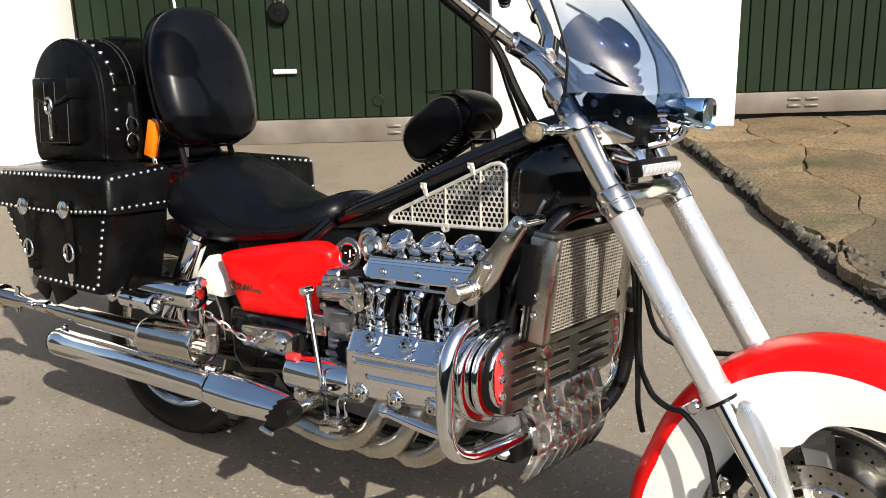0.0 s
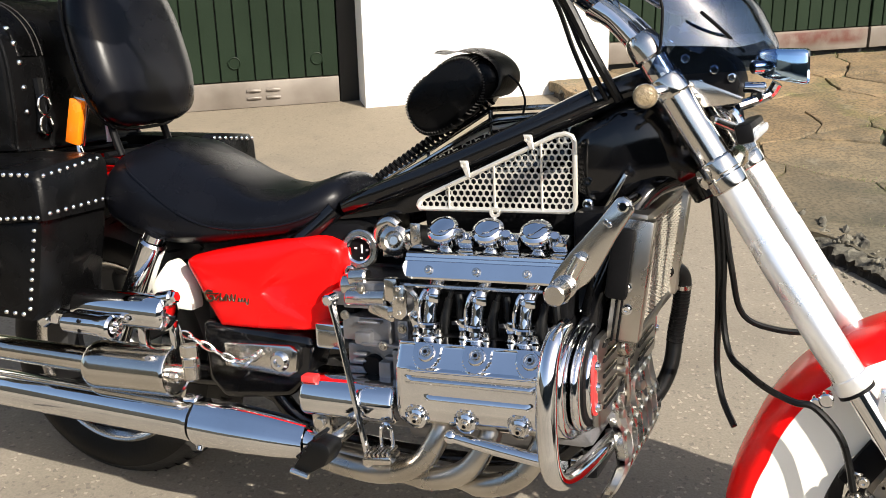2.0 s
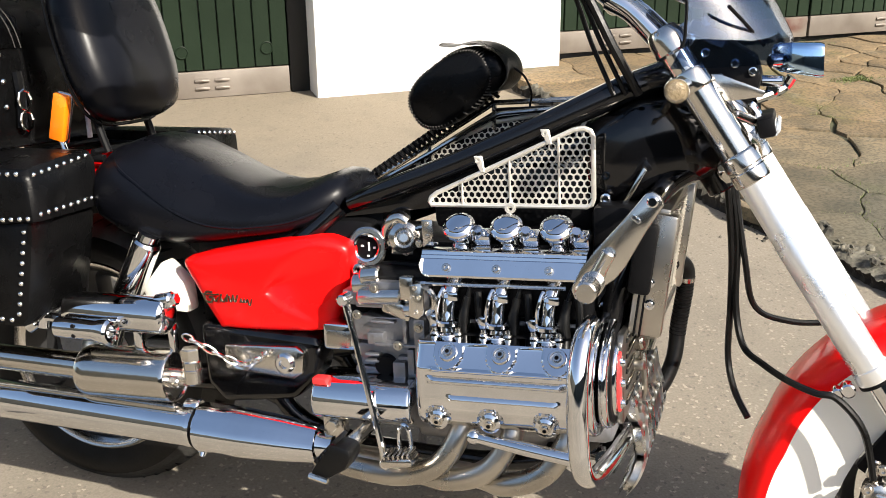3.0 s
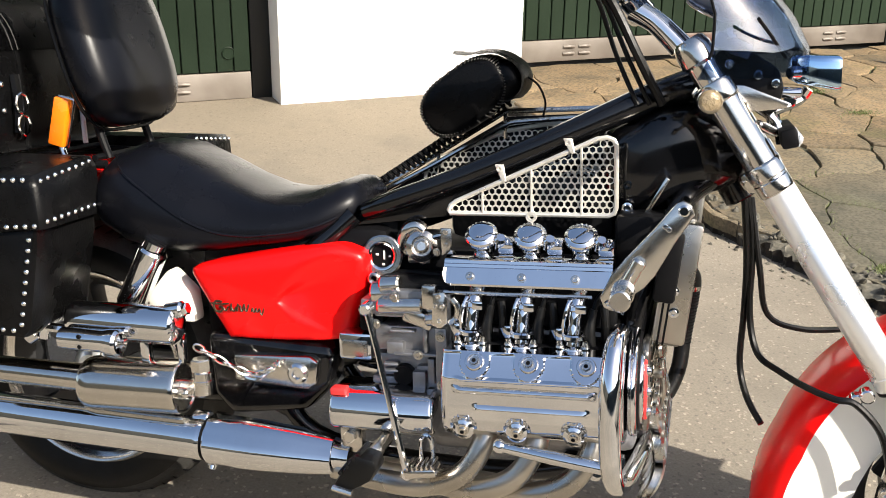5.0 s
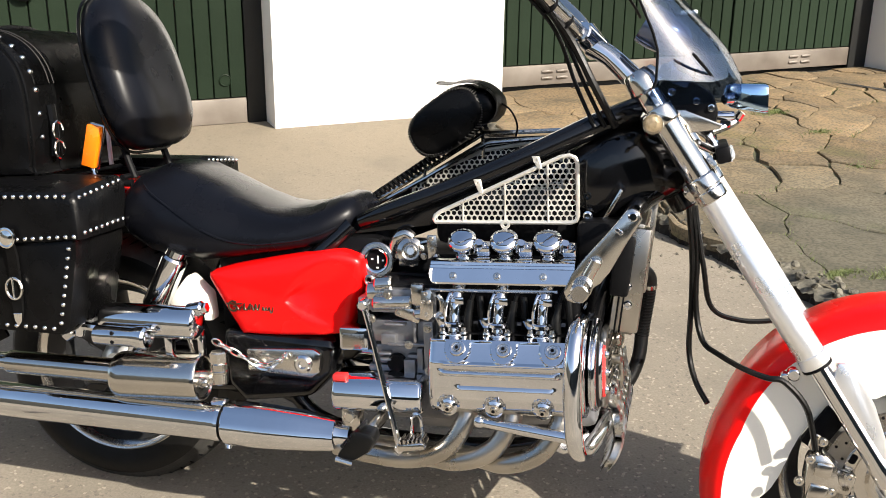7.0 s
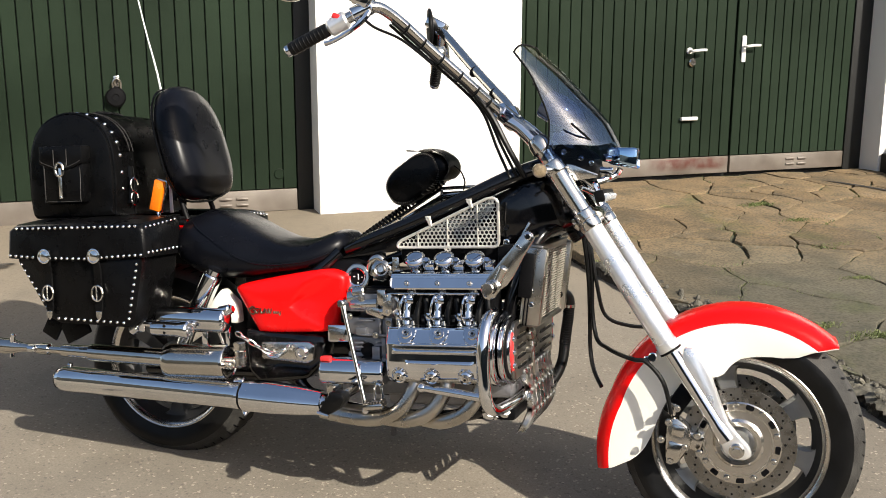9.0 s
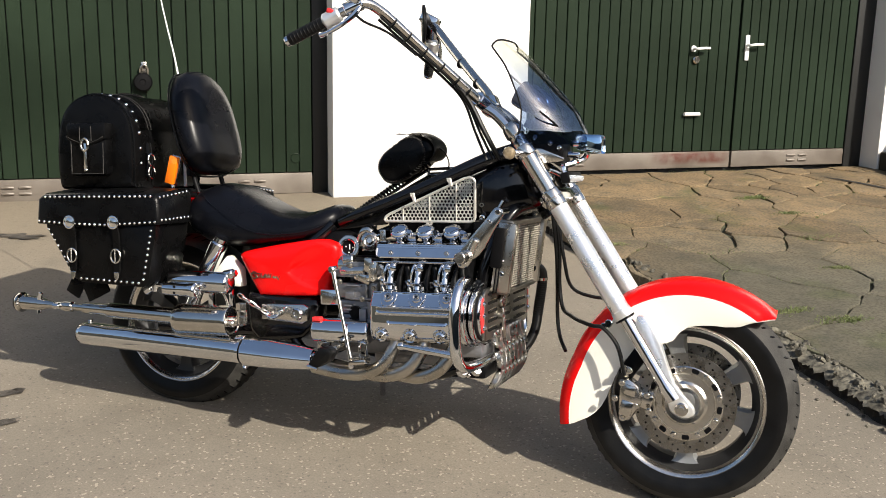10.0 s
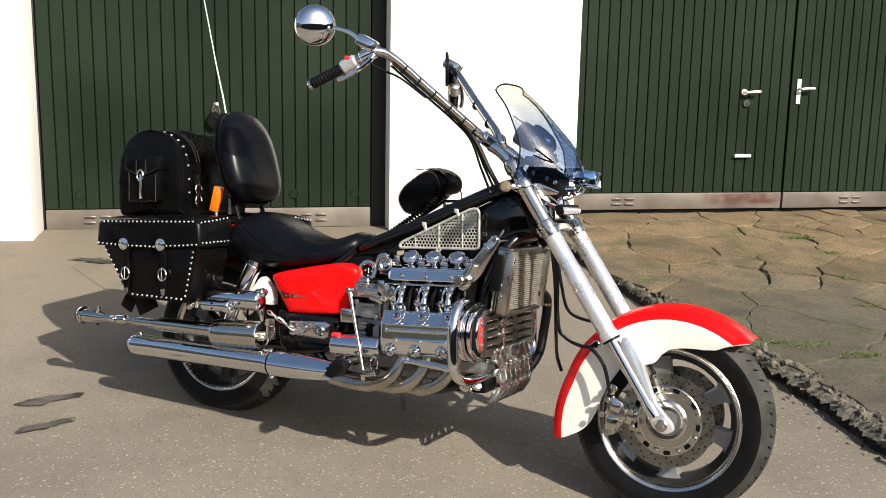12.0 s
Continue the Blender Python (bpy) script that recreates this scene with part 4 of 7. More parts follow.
# frame and front body
for s in (-1, 1):
    dz, dy = (0, 0) if s < 0 else (-0.075, 0.02)
    bm = tube(B_(), [(-0.275, s * 0.095 + dy, 0.776 + dz), (-0.20, s * 0.112 + dy, 0.804 + dz), (-0.05, s * 0.118 + dy, 0.858 + dz), (0.12, s * 0.115 + dy, 0.927 + dz), (0.27, s * 0.085 + dy, 0.990 + dz), (0.37, FY + s * 0.03, 1.022)], [0.019, 0.021, 0.022, 0.023, 0.027, 0.03], 14)
    part("frame_tube", bm, BLACK, bike, "glossy black frame tube")
    bm = tube(B_(), [(0.40, s * 0.05, 0.84), (0.34, s * 0.13, 0.80), (0.27, s * 0.19, 0.62), (0.24, s * 0.17, 0.36), (0.05, s * 0.15, 0.27), (-0.35, s * 0.15, 0.30), (-0.46, s * 0.16, 0.42)], 0.02, 12)
    part("frame_cradle", bm, BLACK, bike)
    bm = tube(B_(), [(-0.30, s * 0.10, 0.77), (-0.42, s * 0.14, 0.66), (-0.55, s * 0.155, 0.52), (-0.52, s * 0.155, 0.42), (-0.42, s * 0.15, 0.36)], 0.022, 12)
    part("frame_loop", bm, BLACK, bike)
bm = B_()
ring = []
for x, hw, z0, z1 in ((0.195, 0.08, 0.79, 0.93), (0.205, 0.112, 0.775, 0.945), (0.25, 0.122, 0.768, 0.962), (0.30, 0.124, 0.775, 0.985), (0.35, 0.112, 0.795, 0.985), (0.40, 0.085, 0.815, 0.97), (0.45, 0.05, 0.835, 0.94)):
    ring.append([(x, FY * max(0, (x - 0.2) / 0.24) + hw * math.copysign(abs(math.cos(a)) ** 0.5, math.cos(a)), (z0 + z1) / 2 + (z1 - z0) / 2 * math.copysign(abs(math.sin(a)) ** 0.6, math.sin(a))) for a in np.linspace(0, 2 * math.pi, 28, endpoint=False)])
part("front_cowl", loft(bm, ring), BLACK, bike, "glossy black body behind the fork", 1.2)
part("inner_cover", box(B_(), (0.275, 0, 0.725), (0.10, 0.33, 0.13), 0.015), SATIN, bike, "black inner cover behind the radiator")
for s in (-1, 1):
    # steel strip added as the highlight on the cowl's lower facet
    t = prism(B_(), [(0.266, 0.772), (0.275, 0.770), (0.322, 0.850), (0.315, 0.856)], s * 0.127, s * 0.132, bev=0.002)
    part("cowl_highlight", t, STEEL, bike, "bright strip standing in for the cowl's lit lower facet")
    t = B_()
    bolt(t, (0.245, s * 0.112, 0.838), (0, s, 0), 0.009, 0.014)
    bolt(t, (0.245, s * 0.118, 0.795), (0, s, 0), 0.008, 0.012)
    parts("bolt", t, CHROME, bike)
for s in (-1,):
    t = prism(B_(), [(-0.30, 0.748), (-0.10, 0.770), (-0.095, 0.800), (0.19, 0.928), (0.25, 0.962), (0.10, 0.910), (-0.05, 0.850), (-0.22, 0.790)], s * 0.104, s * 0.092, bev=0.002)
    part("tank_side", t, BLACK, bike, "glossy black filler plate under the frame tube")
bm = box(B_(), (0.06, 0, 0.775), (0.32, 0.21, 0.10), 0.02)
part("air_box", bm, SATIN, bike)


def hex_panel(outline, y, s):
    """A perforated panel of hexagonal cells inside a rounded rod frame."""
    pitch, r_out = 0.0131, 0.0131 / math.sqrt(3)
    bm = B_()
    xs, zs = [p[0] for p in outline], [p[1] for p in outline]
    row, z = 0, min(zs) + 0.009
    while z < max(zs):
        x = min(xs) + (pitch / 2 if row % 2 else 0)
        while x < max(xs):
            if all(inside((x + a, z + b), outline) for a in (-0.005, 0.005) for b in (-0.006, 0.006)):
                o, i = [], []
                for k in range(6):
                    a = math.pi / 6 + k * math.pi / 3
                    o.append((x + r_out * math.cos(a), z + r_out * math.sin(a)))
                    i.append((x + r_out * 0.74 * math.cos(a), z + r_out * 0.74 * math.sin(a)))
                f = [[bm.verts.new((p[0], y + d, p[1])) for p in q] for q, d in ((o, -0.0012), (i, -0.0012), (i, 0.0012), (o, 0.0012))]
                for a, b in ((0, 1), (1, 2), (2, 3)):
                    for k in range(6):
                        bm.faces.new((f[a][k], f[a][(k + 1) % 6], f[b][(k + 1) % 6], f[b][k]))
            x += pitch
        z += pitch * math.sqrt(3) / 2
        row += 1
    g = part("tank_grille", bm, PLATE, bike, "triangular steel grille with hexagonal holes")
    edge = outline + outline[:2]
    part("grille_rim", tube(B_(), [(p[0], y - s * 0.001, p[1]) for p in edge], 0.0048, 8, 1), PLATE, g)
    ribs = B_()
    for x in (-0.026, 0.068, 0.162) if s > 0 else ():
        top = 0.80 + (x + 0.08) * 0.475
        tube(ribs, [(x, y - s * 0.003, 0.784), (x, y - s * 0.003, top)], 0.0026, 6, 1)
    parts("grille_rib", ribs, PLATE, g)
    tabs = B_()
    for x, z, h in ((0.010, 0.866, 0.020), (0.139, 0.915, 0.016)) if s > 0 else ():
        prism(tabs, [(x - 0.011, z + 0.012), (x + 0.007, z + 0.012), (x + 0.011, z - h), (x + 0.002, z - h)], y - 0.007, y - 0.003, bev=0.0015, seg=1)
        lathe(tabs, [(0, 0.0065), (0.003, 0.006), (0.003, 0.003), (0.001, 0.002), (0.001, 0)], (x - 0.001, y - 0.007, z + 0.004), (0, -1, 0), 12)
    for x, z in ((0.068, 0.779),):
        lathe(tabs, [(-0.003, 0.004), (-0.003, 0.0105), (0.003, 0.0105), (0.003, 0.005)], (x, y - s * 0.004, z), (0, -s, 0), 16, closed=True)
    parts("grille_tab", tabs, PLATE, g)
    return g


GRILLE = [(-0.090, 0.783), (0.213, 0.783), (0.222, 0.787), (0.226, 0.798), (0.226, 0.912), (0.221, 0.923), (0.209, 0.928), (0.190, 0.925), (-0.078, 0.806), (-0.089, 0.798), (-0.093, 0.789)]
hex_panel(GRILLE, -0.137, 1)
hex_panel([(-0.20, 0.80), (0.155, 0.80), (0.162, 0.81), (0.162, 0.925), (0.15, 0.934), (0.06, 0.930), (-0.03, 0.916), (-0.17, 0.858), (-0.205, 0.838), (-0.21, 0.815)], 0.12, -1)
for pts in ([(-0.335, 0.115, 0.777), (-0.18, 0.12, 0.868), (-0.045, 0.12, 0.948), (-0.028, 0.12, 0.957), (0.0, 0.12, 0.958), (0.22, 0.11, 0.965)], [(-0.335, 0.10, 0.770), (-0.18, 0.105, 0.848), (-0.04, 0.105, 0.924), (0.02, 0.105, 0.938), (0.22, 0.10, 0.950)], [(-0.030, 0.12, 0.957), (-0.030, 0.12, 0.90)], [(-0.178, 0.12, 0.868), (-0.178, 0.12, 0.82)]):
    part("tank_rail", tube(B_(), pts, 0.0055, 8, 3), POLISH, bike, "bright steel rail over the frame")

part("grille_liner", prism(B_(), [(-0.31, 0.775), (-0.178, 0.858), (-0.04, 0.936), (-0.025, 0.946), (0.19, 0.952), (0.19, 0.80), (-0.2, 0.78)], 0.126, 0.134, bev=0.002), SATIN, bike, "black liner behind the far grille")

bm = box(B_(), (-0.43, 0, 0.62), (0.42, 0.24, 0.26), 0.03)
box(bm, (-0.27, 0, 0.73), (0.12, 0.17, 0.10), 0.02)
part("battery_case", bm, SATIN, bike)

# seat
SEAT = [(-0.878, 0.828, 0.800, 0.10), (-0.860, 0.868, 0.765, 0.155), (-0.825, 0.897, 0.730, 0.185), (-0.775, 0.913, 0.702, 0.196), (-0.715, 0.906, 0.688, 0.197), (-0.645, 0.873, 0.684, 0.193), (-0.58, 0.838, 0.690, 0.186), (-0.515, 0.813, 0.700, 0.176), (-0.46, 0.805, 0.706, 0.166), (-0.405, 0.810, 0.712, 0.154), (-0.362, 0.823, 0.722, 0.142), (-0.328, 0.834, 0.738, 0.126), (-0.303, 0.832, 0.755, 0.108), (-0.288, 0.816, 0.77, 0.085)]


def seat_ring(x, zt, zb, hw):
    h, out = zt - zb, []
    for k in range(32):
        a = 2 * math.pi * k / 32
        c, s_ = math.cos(a), math.sin(a)
        px = hw * math.copysign(abs(c) ** (0.78 if s_ > 0 else 0.5), c)
        pz = zb + h * 0.36 + (h * 0.64 * abs(s_) ** 0.9 if s_ > 0 else -h * 0.36 * abs(s_) ** 0.7)
        out.append((x, px, pz))
    return out


bm = loft(B_(), [seat_ring(*r) for r in SEAT])
bmesh.ops.subdivide_edges(bm, edges=[e for e in bm.edges if abs(e.verts[0].co.x - e.verts[1].co.x) > 0.01], cuts=1, smooth=0.6)
seat = part("seat", bm, VINYL, bike, "black stepped vinyl rider seat", 1.2)
for s in (-1, 1):
    pts = []
    for x, zt, zb, hw in SEAT[2:12]:
        u = max(0, (x + 0.825) / 0.46)
        z = zb + (zt - zb) * (0.93 - 0.62 * min(1, u * 1.6) ** 0.7)
        k = (z - (zb + (zt - zb) * 0.36)) / ((zt - zb) * 0.64)
        a = math.asin(min(1, max(0, k)) ** (1 / 0.9))
        pts.append((x, s * hw * math.cos(a) ** 0.78, z))
    part("seam", tube(B_(), pts, 0.0028, 6), VINYL, seat)

# backrest
t = bmesh.new()
rings = []
for d, k in ((-0.052, 0.72), (-0.05, 0.86), (-0.03, 0.985), (0.0, 1.0), (0.022, 0.97), (0.042, 0.84), (0.052, 0.60), (0.055, 0.3)):
    rings.append([(d, 0.168 * k * math.copysign(abs(math.cos(a)) ** (0.52 if math.sin(a) < 0 else 0.78), math.cos(a)) * (1.0 - 0.06 * math.sin(a)), 0.196 * k * math.copysign(abs(math.sin(a)) ** (0.66 if math.sin(a) < 0 else 0.82), math.sin(a))) for a in np.linspace(0, 2 * math.pi, 48, endpoint=False)])
loft(t, rings)
t.transform(pose(-0.868, 0.0, 1.136, 0, -15, 0))
back = part("backrest", t, VINYL, bike, "tall black padded backrest", 1.2)
bm = B_()
ringline = [Vector((-0.034, 0.169 * math.copysign(abs(math.cos(a)) ** (0.52 if math.sin(a) < 0 else 0.78), math.cos(a)) * (1.0 - 0.06 * math.sin(a)), 0.197 * math.copysign(abs(math.sin(a)) ** (0.66 if math.sin(a) < 0 else 0.82), math.sin(a)))) for a in np.linspace(0, 2 * math.pi, 49)]
tube(bm, [pose(-0.868, 0.0, 1.136, 0, -15, 0) @ p for p in ringline], 0.004, 6, 1)
part("piping", bm, LEATHER, back)
bm = B_()
for s in (-1, 1):
    tube(bm, [(-0.85, s * 0.09, 0.88), (-0.872, s * 0.09, 0.95), (-0.92, s * 0.08, 1.12)], 0.009, 10)
    tube(bm, [(-0.84, s * 0.12, 0.87), (-1.0, s * 0.13, 0.875), (-1.32, s * 0.13, 0.885), (-1.40, s * 0.12, 0.885)], 0.009, 10)
for x in (-0.86, -1.02, -1.18, -1.34):
    tube(bm, [(x, -0.13, 0.885), (x, 0.13, 0.885)], 0.007, 8)
part("luggage_rack", bm, SATIN, bike, "dark sissy bar and luggage rack")
bm = box(B_(), (-0.924, -0.145, 0.962), (0.036, 0.016, 0.102), 0.004, (0, 15, 0))
refl = part("side_reflector", bm, ORANGE, bike, "bright amber side marker")
part("marker_back", box(B_(), (-0.924, -0.132, 0.962), (0.040, 0.008, 0.108), 0.003, (0, 15, 0)), STEEL, refl)
part("marker_stalk", tube(B_(), [(-0.936, -0.132, 0.915), (-0.925, -0.135, 0.888), (-0.895, -0.138, 0.85), (-0.88, -0.14, 0.80)], 0.006, 8), CHROME, refl)
bm = tube(B_(), [(-0.985, 0.03, 0.90), (-1.0, 0.03, 1.28), (-1.06, 0.03, 1.55), (-1.13, 0.03, 1.86)], [0.006, 0.004, 0.0028, 0.0022], 8)
part("antenna", bm, WHITEPL, bike, "thin white whip antenna")

# rear mudguard
bm = B_()
rows = []
for i in range(29):
    th = radians(58 + 52 * i / 28)
    row = []
    for yy, dr in ((-0.117, -0.06), (-0.118, -0.035), (-0.105, -0.012), (-0.06, 0), (0, 0.003), (0.06, 0), (0.105, -0.012), (0.118, -0.035), (0.117, -0.06)):
        r = 0.472 + dr
        row.append(bm.verts.new((RX + r * math.cos(th), yy, RZ + r * math.sin(th))))
    rows.append(row)
for a, b in zip(rows, rows[1:]):
    for k in range(8):
        bm.faces.new((a[k], a[k + 1], b[k + 1], b[k]))
bmesh.ops.solidify(bm, geom=bm.faces[:], thickness=0.003)
part("rear_mudguard", bm, RED, bike, "red rear mudguard under the luggage")
# ---- engine and side fittings ----
bm = B_()
box(bm, (0.02, 0, 0.46), (0.50, 0.40, 0.24), 0.02)
box(bm, (-0.13, 0, 0.57), (0.26, 0.34, 0.10), 0.015)
box(bm, (0.04, 0, 0.34), (0.36, 0.30, 0.08), 0.02)
case = part("crankcase", bm, CAST, bike, "grey cast crankcase")
bm = box(B_(), (-0.155, 0, 0.664), (0.20, 0.20, 0.085), 0.012)
box(bm, (-0.235, 0, 0.585), (0.05, 0.42, 0.05), 0.006)
box(bm, (-0.145, 0, 0.650), (0.17, 0.44, 0.016), 0.004)
tube(bm, [(-0.225, -0.112, 0.652), (-0.17, -0.125, 0.660), (-0.11, -0.125, 0.655)], 0.007, 8)
part("intake_plenum", bm, SATIN, bike)
bm = B_()
for x, z, sx, sz, d in ((-0.155, 0.555, 0.15, 0.05, 0.03), (-0.17, 0.50, 0.11, 0.045, 0.022), (-0.11, 0.475, 0.06, 0.06, 0.035), (-0.18, 0.615, 0.14, 0.03, 0.03), (-0.09, 0.60, 0.04, 0.09, 0.028), (-0.20, 0.45, 0.07, 0.05, 0.02)):
    box(bm, (x, -0.20, z), (sx, d * 2, sz), 0.006)
    box(bm, (x, 0.20, z), (sx, d * 2, sz), 0.006)
for x, z, sx, sz, d in ((-0.135, 0.636, 0.10, 0.030, 0.040), (-0.150, 0.606, 0.13, 0.010, 0.046), (-0.135, 0.530, 0.09, 0.007, 0.050), (-0.085, 0.520, 0.022, 0.13, 0.055), (-0.118, 0.560, 0.008, 0.060, 0.046), (-0.178, 0.540, 0.034, 0.024, 0.046), (-0.131, 0.474, 0.026, 0.046, 0.050), (-0.190, 0.505, 0.030, 0.006, 0.040), (-0.190, 0.492, 0.030, 0.006, 0.040), (-0.145, 0.445, 0.12, 0.010, 0.045), (-0.163, 0.573, 0.05, 0.006, 0.044), (-0.108, 0.497, 0.014, 0.05, 0.046)):
    box(bm, (x, -0.20, z), (sx, d * 2, sz), 0.003)
parts("case_rib", bm, CAST, case)
bm = B_()
for x, y, z in ((-0.085, -0.256, 0.570), (-0.085, -0.256, 0.475), (-0.175, -0.246, 0.641), (-0.105, -0.246, 0.641), (-0.215, -0.241, 0.585), (-0.130, -0.251, 0.531), (-0.10, -0.246, 0.446)):
    bolt(bm, (x, y, z), (0, -1, 0), 0.007, 0.008)
parts("case_bolt", bm, DULL, case)
t = prism(B_(), [(-0.094, 0.655), (-0.074, 0.660), (-0.066, 0.650), (-0.068, 0.600), (-0.080, 0.590), (-0.098, 0.596)], -0.272, -0.267, bev=0.002)
for x, z in ((-0.083, 0.651), (-0.090, 0.633), (-0.076, 0.633), (-0.083, 0.604)):
    lathe(t, [(0, 0.005), (0.003, 0.0045), (0.003, 0.002), (0.001, 0)], (x, -0.272, z), (0, -1, 0), 12)
tube(t, [(-0.060, -0.262, 0.645), (-0.050, -0.262, 0.632), (-0.052, -0.262, 0.610), (-0.066, -0.262, 0.600)], 0.006, 8)
part("linkage_plate", t, STEEL, bike, "drilled steel linkage plate")
bm = rod(B_(), (-0.165, -0.20, 0.483), (-0.165, -0.238, 0.483), 0.021)
part("oil_cap", bm, SATIN, case)

XC = (-0.004, 0.093, 0.194)


def ease(a, b, v):
    u = min(max((v - a) / (b - a), 0.0), 1.0)
    return u * u * (3 - 2 * u)


def cover_out(x, z):
    """How far the valve cover stands out: a sloping top with three U-shaped pads, an upright face with ribs."""
    slope = 0.318 + (0.566 - z) * 0.75
    span = (x - XC[0]) / 0.0985 % 1.0
    face = float(np.interp(z, (0.398, 0.403, 0.411, 0.425, 0.445, 0.470, 0.522, 0.560), (0.290, 0.308, 0.325, 0.337, 0.3425, 0.3435, 0.3415, 0.322 - 0.005 * span)))
    for z0, h, d, x0, x1 in ((0.5205, 0.0045, 0.0050, -0.044, 0.210), (0.5015, 0.0075, 0.0080, -0.046, 0.214), (0.469, 0.0042, 0.0040, -0.012, 0.204)):
        end = ease(x0, x0 + 0.018, x) * ease(x1, x1 - 0.018, x)
        face += d * end * max(0.0, 1 - ((z - z0) / h) ** 2) ** 0.7
    y = min(slope, face)
    for xc in XC:
        d = math.hypot(x - xc, min(z - 0.551, 0))
        y = y + (max(slope, y) - y) * ease(0.0285, 0.0262, d)
        g = math.hypot(x - xc + 0.020, z - 0.430)
        if z > 0.428:
            y -= 0.006 * ease(0.0175, 0.0190, g) * ease(0.0235, 0.0215, g)
    return y


def valve_shell(s):
    zs = sorted({round(float(v), 5) for v in list(np.arange(0.398, 0.484, 0.0035)) + list(np.arange(0.484, 0.566, 0.0016)) + [0.566]})
    rings = []
    for x in np.arange(-0.0675, 0.2385, 0.0027):
        e = min(x + 0.0675, 0.2385 - x) / 0.016
        k = 0.90 + 0.10 * math.sqrt(max(0.0, 1 - (1 - min(e, 1)) ** 2))
        low = 0.012 * (1 - ease(0, 1.9, e))
        rg = [(x, s * 0.20, zs[0] + low)] + [(x, s * (0.20 + (cover_out(x, z) - 0.20) * k), max(z, zs[0] + low + 0.02 * (z - zs[0]))) for z in zs]
        rings.append(rg + [(x, s * 0.20, 0.566)])
    return loft(B_(), rings)


for s in (-1, 1):
    cover = part("valve_cover", valve_shell(s), CHROME, bike, "polished chrome three-cylinder valve cover", 0.5)
    lug = B_()
    for x in XC:
        lathe(lug, [(-0.012, 0.0175), (0.002, 0.0175), (0.005, 0.0155), (0.005, 0.0125), (-0.002, 0.0115), (-0.002, 0)], (x, s * 0.3296, 0.5505), (0, s * 0.8, 0.6), 28)
        lathe(lug, [(-0.02, 0.020), (0.008, 0.019), (0.011, 0.014), (0.009, 0.009), (0.009, 0)], (x - 0.02, s * 0.337, 0.428), (0, s, -0.15), 20)
    parts("bolt_boss", lug, CHROME, cover)
    bb = B_()
    for x in XC:
        bolt(bb, (x, s * 0.3276, 0.5490), (0, s * 0.8, 0.6), 0.0080, 0.010)
        bolt(bb, (x - 0.02, s * 0.344, 0.427), (0, s, -0.15), 0.008, 0.010)
    parts("bolt", bb, STEEL, cover)
    bb = B_()
    for x in XC:
        rod(bb, (x, s * 0.3320, 0.5523), (x, s * 0.3366, 0.5558), 0.0036, 0.0005, 6)
        rod(bb, (x - 0.02, s * 0.349, 0.4262), (x - 0.02, s * 0.3545, 0.4255), 0.0034, 0.0005, 6)
    parts("bolt_socket", bb, SATIN, cover)
    bm = box(B_(), (0.085, s * 0.235, 0.552), (0.30, 0.09, 0.03), 0.008)
    box(bm, (0.085, s * 0.19, 0.64), (0.30, 0.08, 0.10), 0.01)
    part("cylinder_head", bm, SATIN, bike)
    for x in (-0.024, 0.07, 0.163):
        t = tube(B_(), [(x, s * 0.265, 0.552), (x, s * 0.264, 0.580), (x + 0.001, s * 0.261, 0.606), (x + 0.003, s * 0.253, 0.632), (x + 0.006, s * 0.228, 0.656)], [0.019, 0.0145, 0.012, 0.0135, 0.018], 18)
        lathe(t, [(0, 0.019), (0.003, 0.0225), (0.009, 0.0225), (0.012, 0.019)], (x, s * 0.265, 0.579), (0.02, -s * 0.06, 1), 20)
        lathe(t, [(0, 0.013), (0.002, 0.0175), (0.008, 0.0175), (0.011, 0.014)], (x + 0.002, s * 0.257, 0.628), (0.05, -s * 0.3, 1), 20)
        lathe(t, [(0, 0.022), (0.003, 0.0255), (0.013, 0.0255), (0.017, 0.018)], (x, s * 0.266, 0.553), (0, -s * 0.06, 1), 20)
        tube(t, [(x - 0.017, s * 0.272, 0.590), (x - 0.016, s * 0.276, 0.615), (x - 0.010, s * 0.272, 0.640), (x - 0.006, s * 0.262, 0.648)], [0.0045, 0.0035, 0.004, 0.006], 10)
        box(t, (x + 0.014, s * 0.270, 0.637), (0.020, 0.010, 0.016), 0.003)
        box(t, (x - 0.024, s * 0.272, 0.592), (0.013, 0.016, 0.024), 0.004)
        tube(t, [(x - 0.030, s * 0.266, 0.583), (x - 0.036, s * 0.268, 0.598)], 0.004, 8)
        run = part("intake_pipe", t, CHROME, bike, "chrome intake pipe")
        t = B_()
        for dx in (-0.023, 0.023):
            bolt(t, (x + dx, s * 0.276, 0.568), (0, 0, 1), 0.006, 0.012)
        parts("bolt", t, STEEL, run)
        t = tube(B_(), [(x + 0.034, s * 0.246, 0.632), (x + 0.030, s * 0.249, 0.612), (x + 0.027, s * 0.252, 0.590), (x + 0.027, s * 0.252, 0.560)], [0.007, 0.0085, 0.011, 0.013], 14)
        tube(t, [(x + 0.034, s * 0.246, 0.630), (x + 0.042, s * 0.240, 0.652), (x + 0.056, s * 0.222, 0.664)], 0.0045, 8)
        tube(t, [(x + 0.052, s * 0.240, 0.640), (x + 0.055, s * 0.246, 0.605), (x + 0.053, s * 0.240, 0.570)], 0.0075, 10)
        part("plug_cap", t, HOSE, bike, "black spark plug cap")
    # induction cover, caps and link rod
    t = bmesh.new()
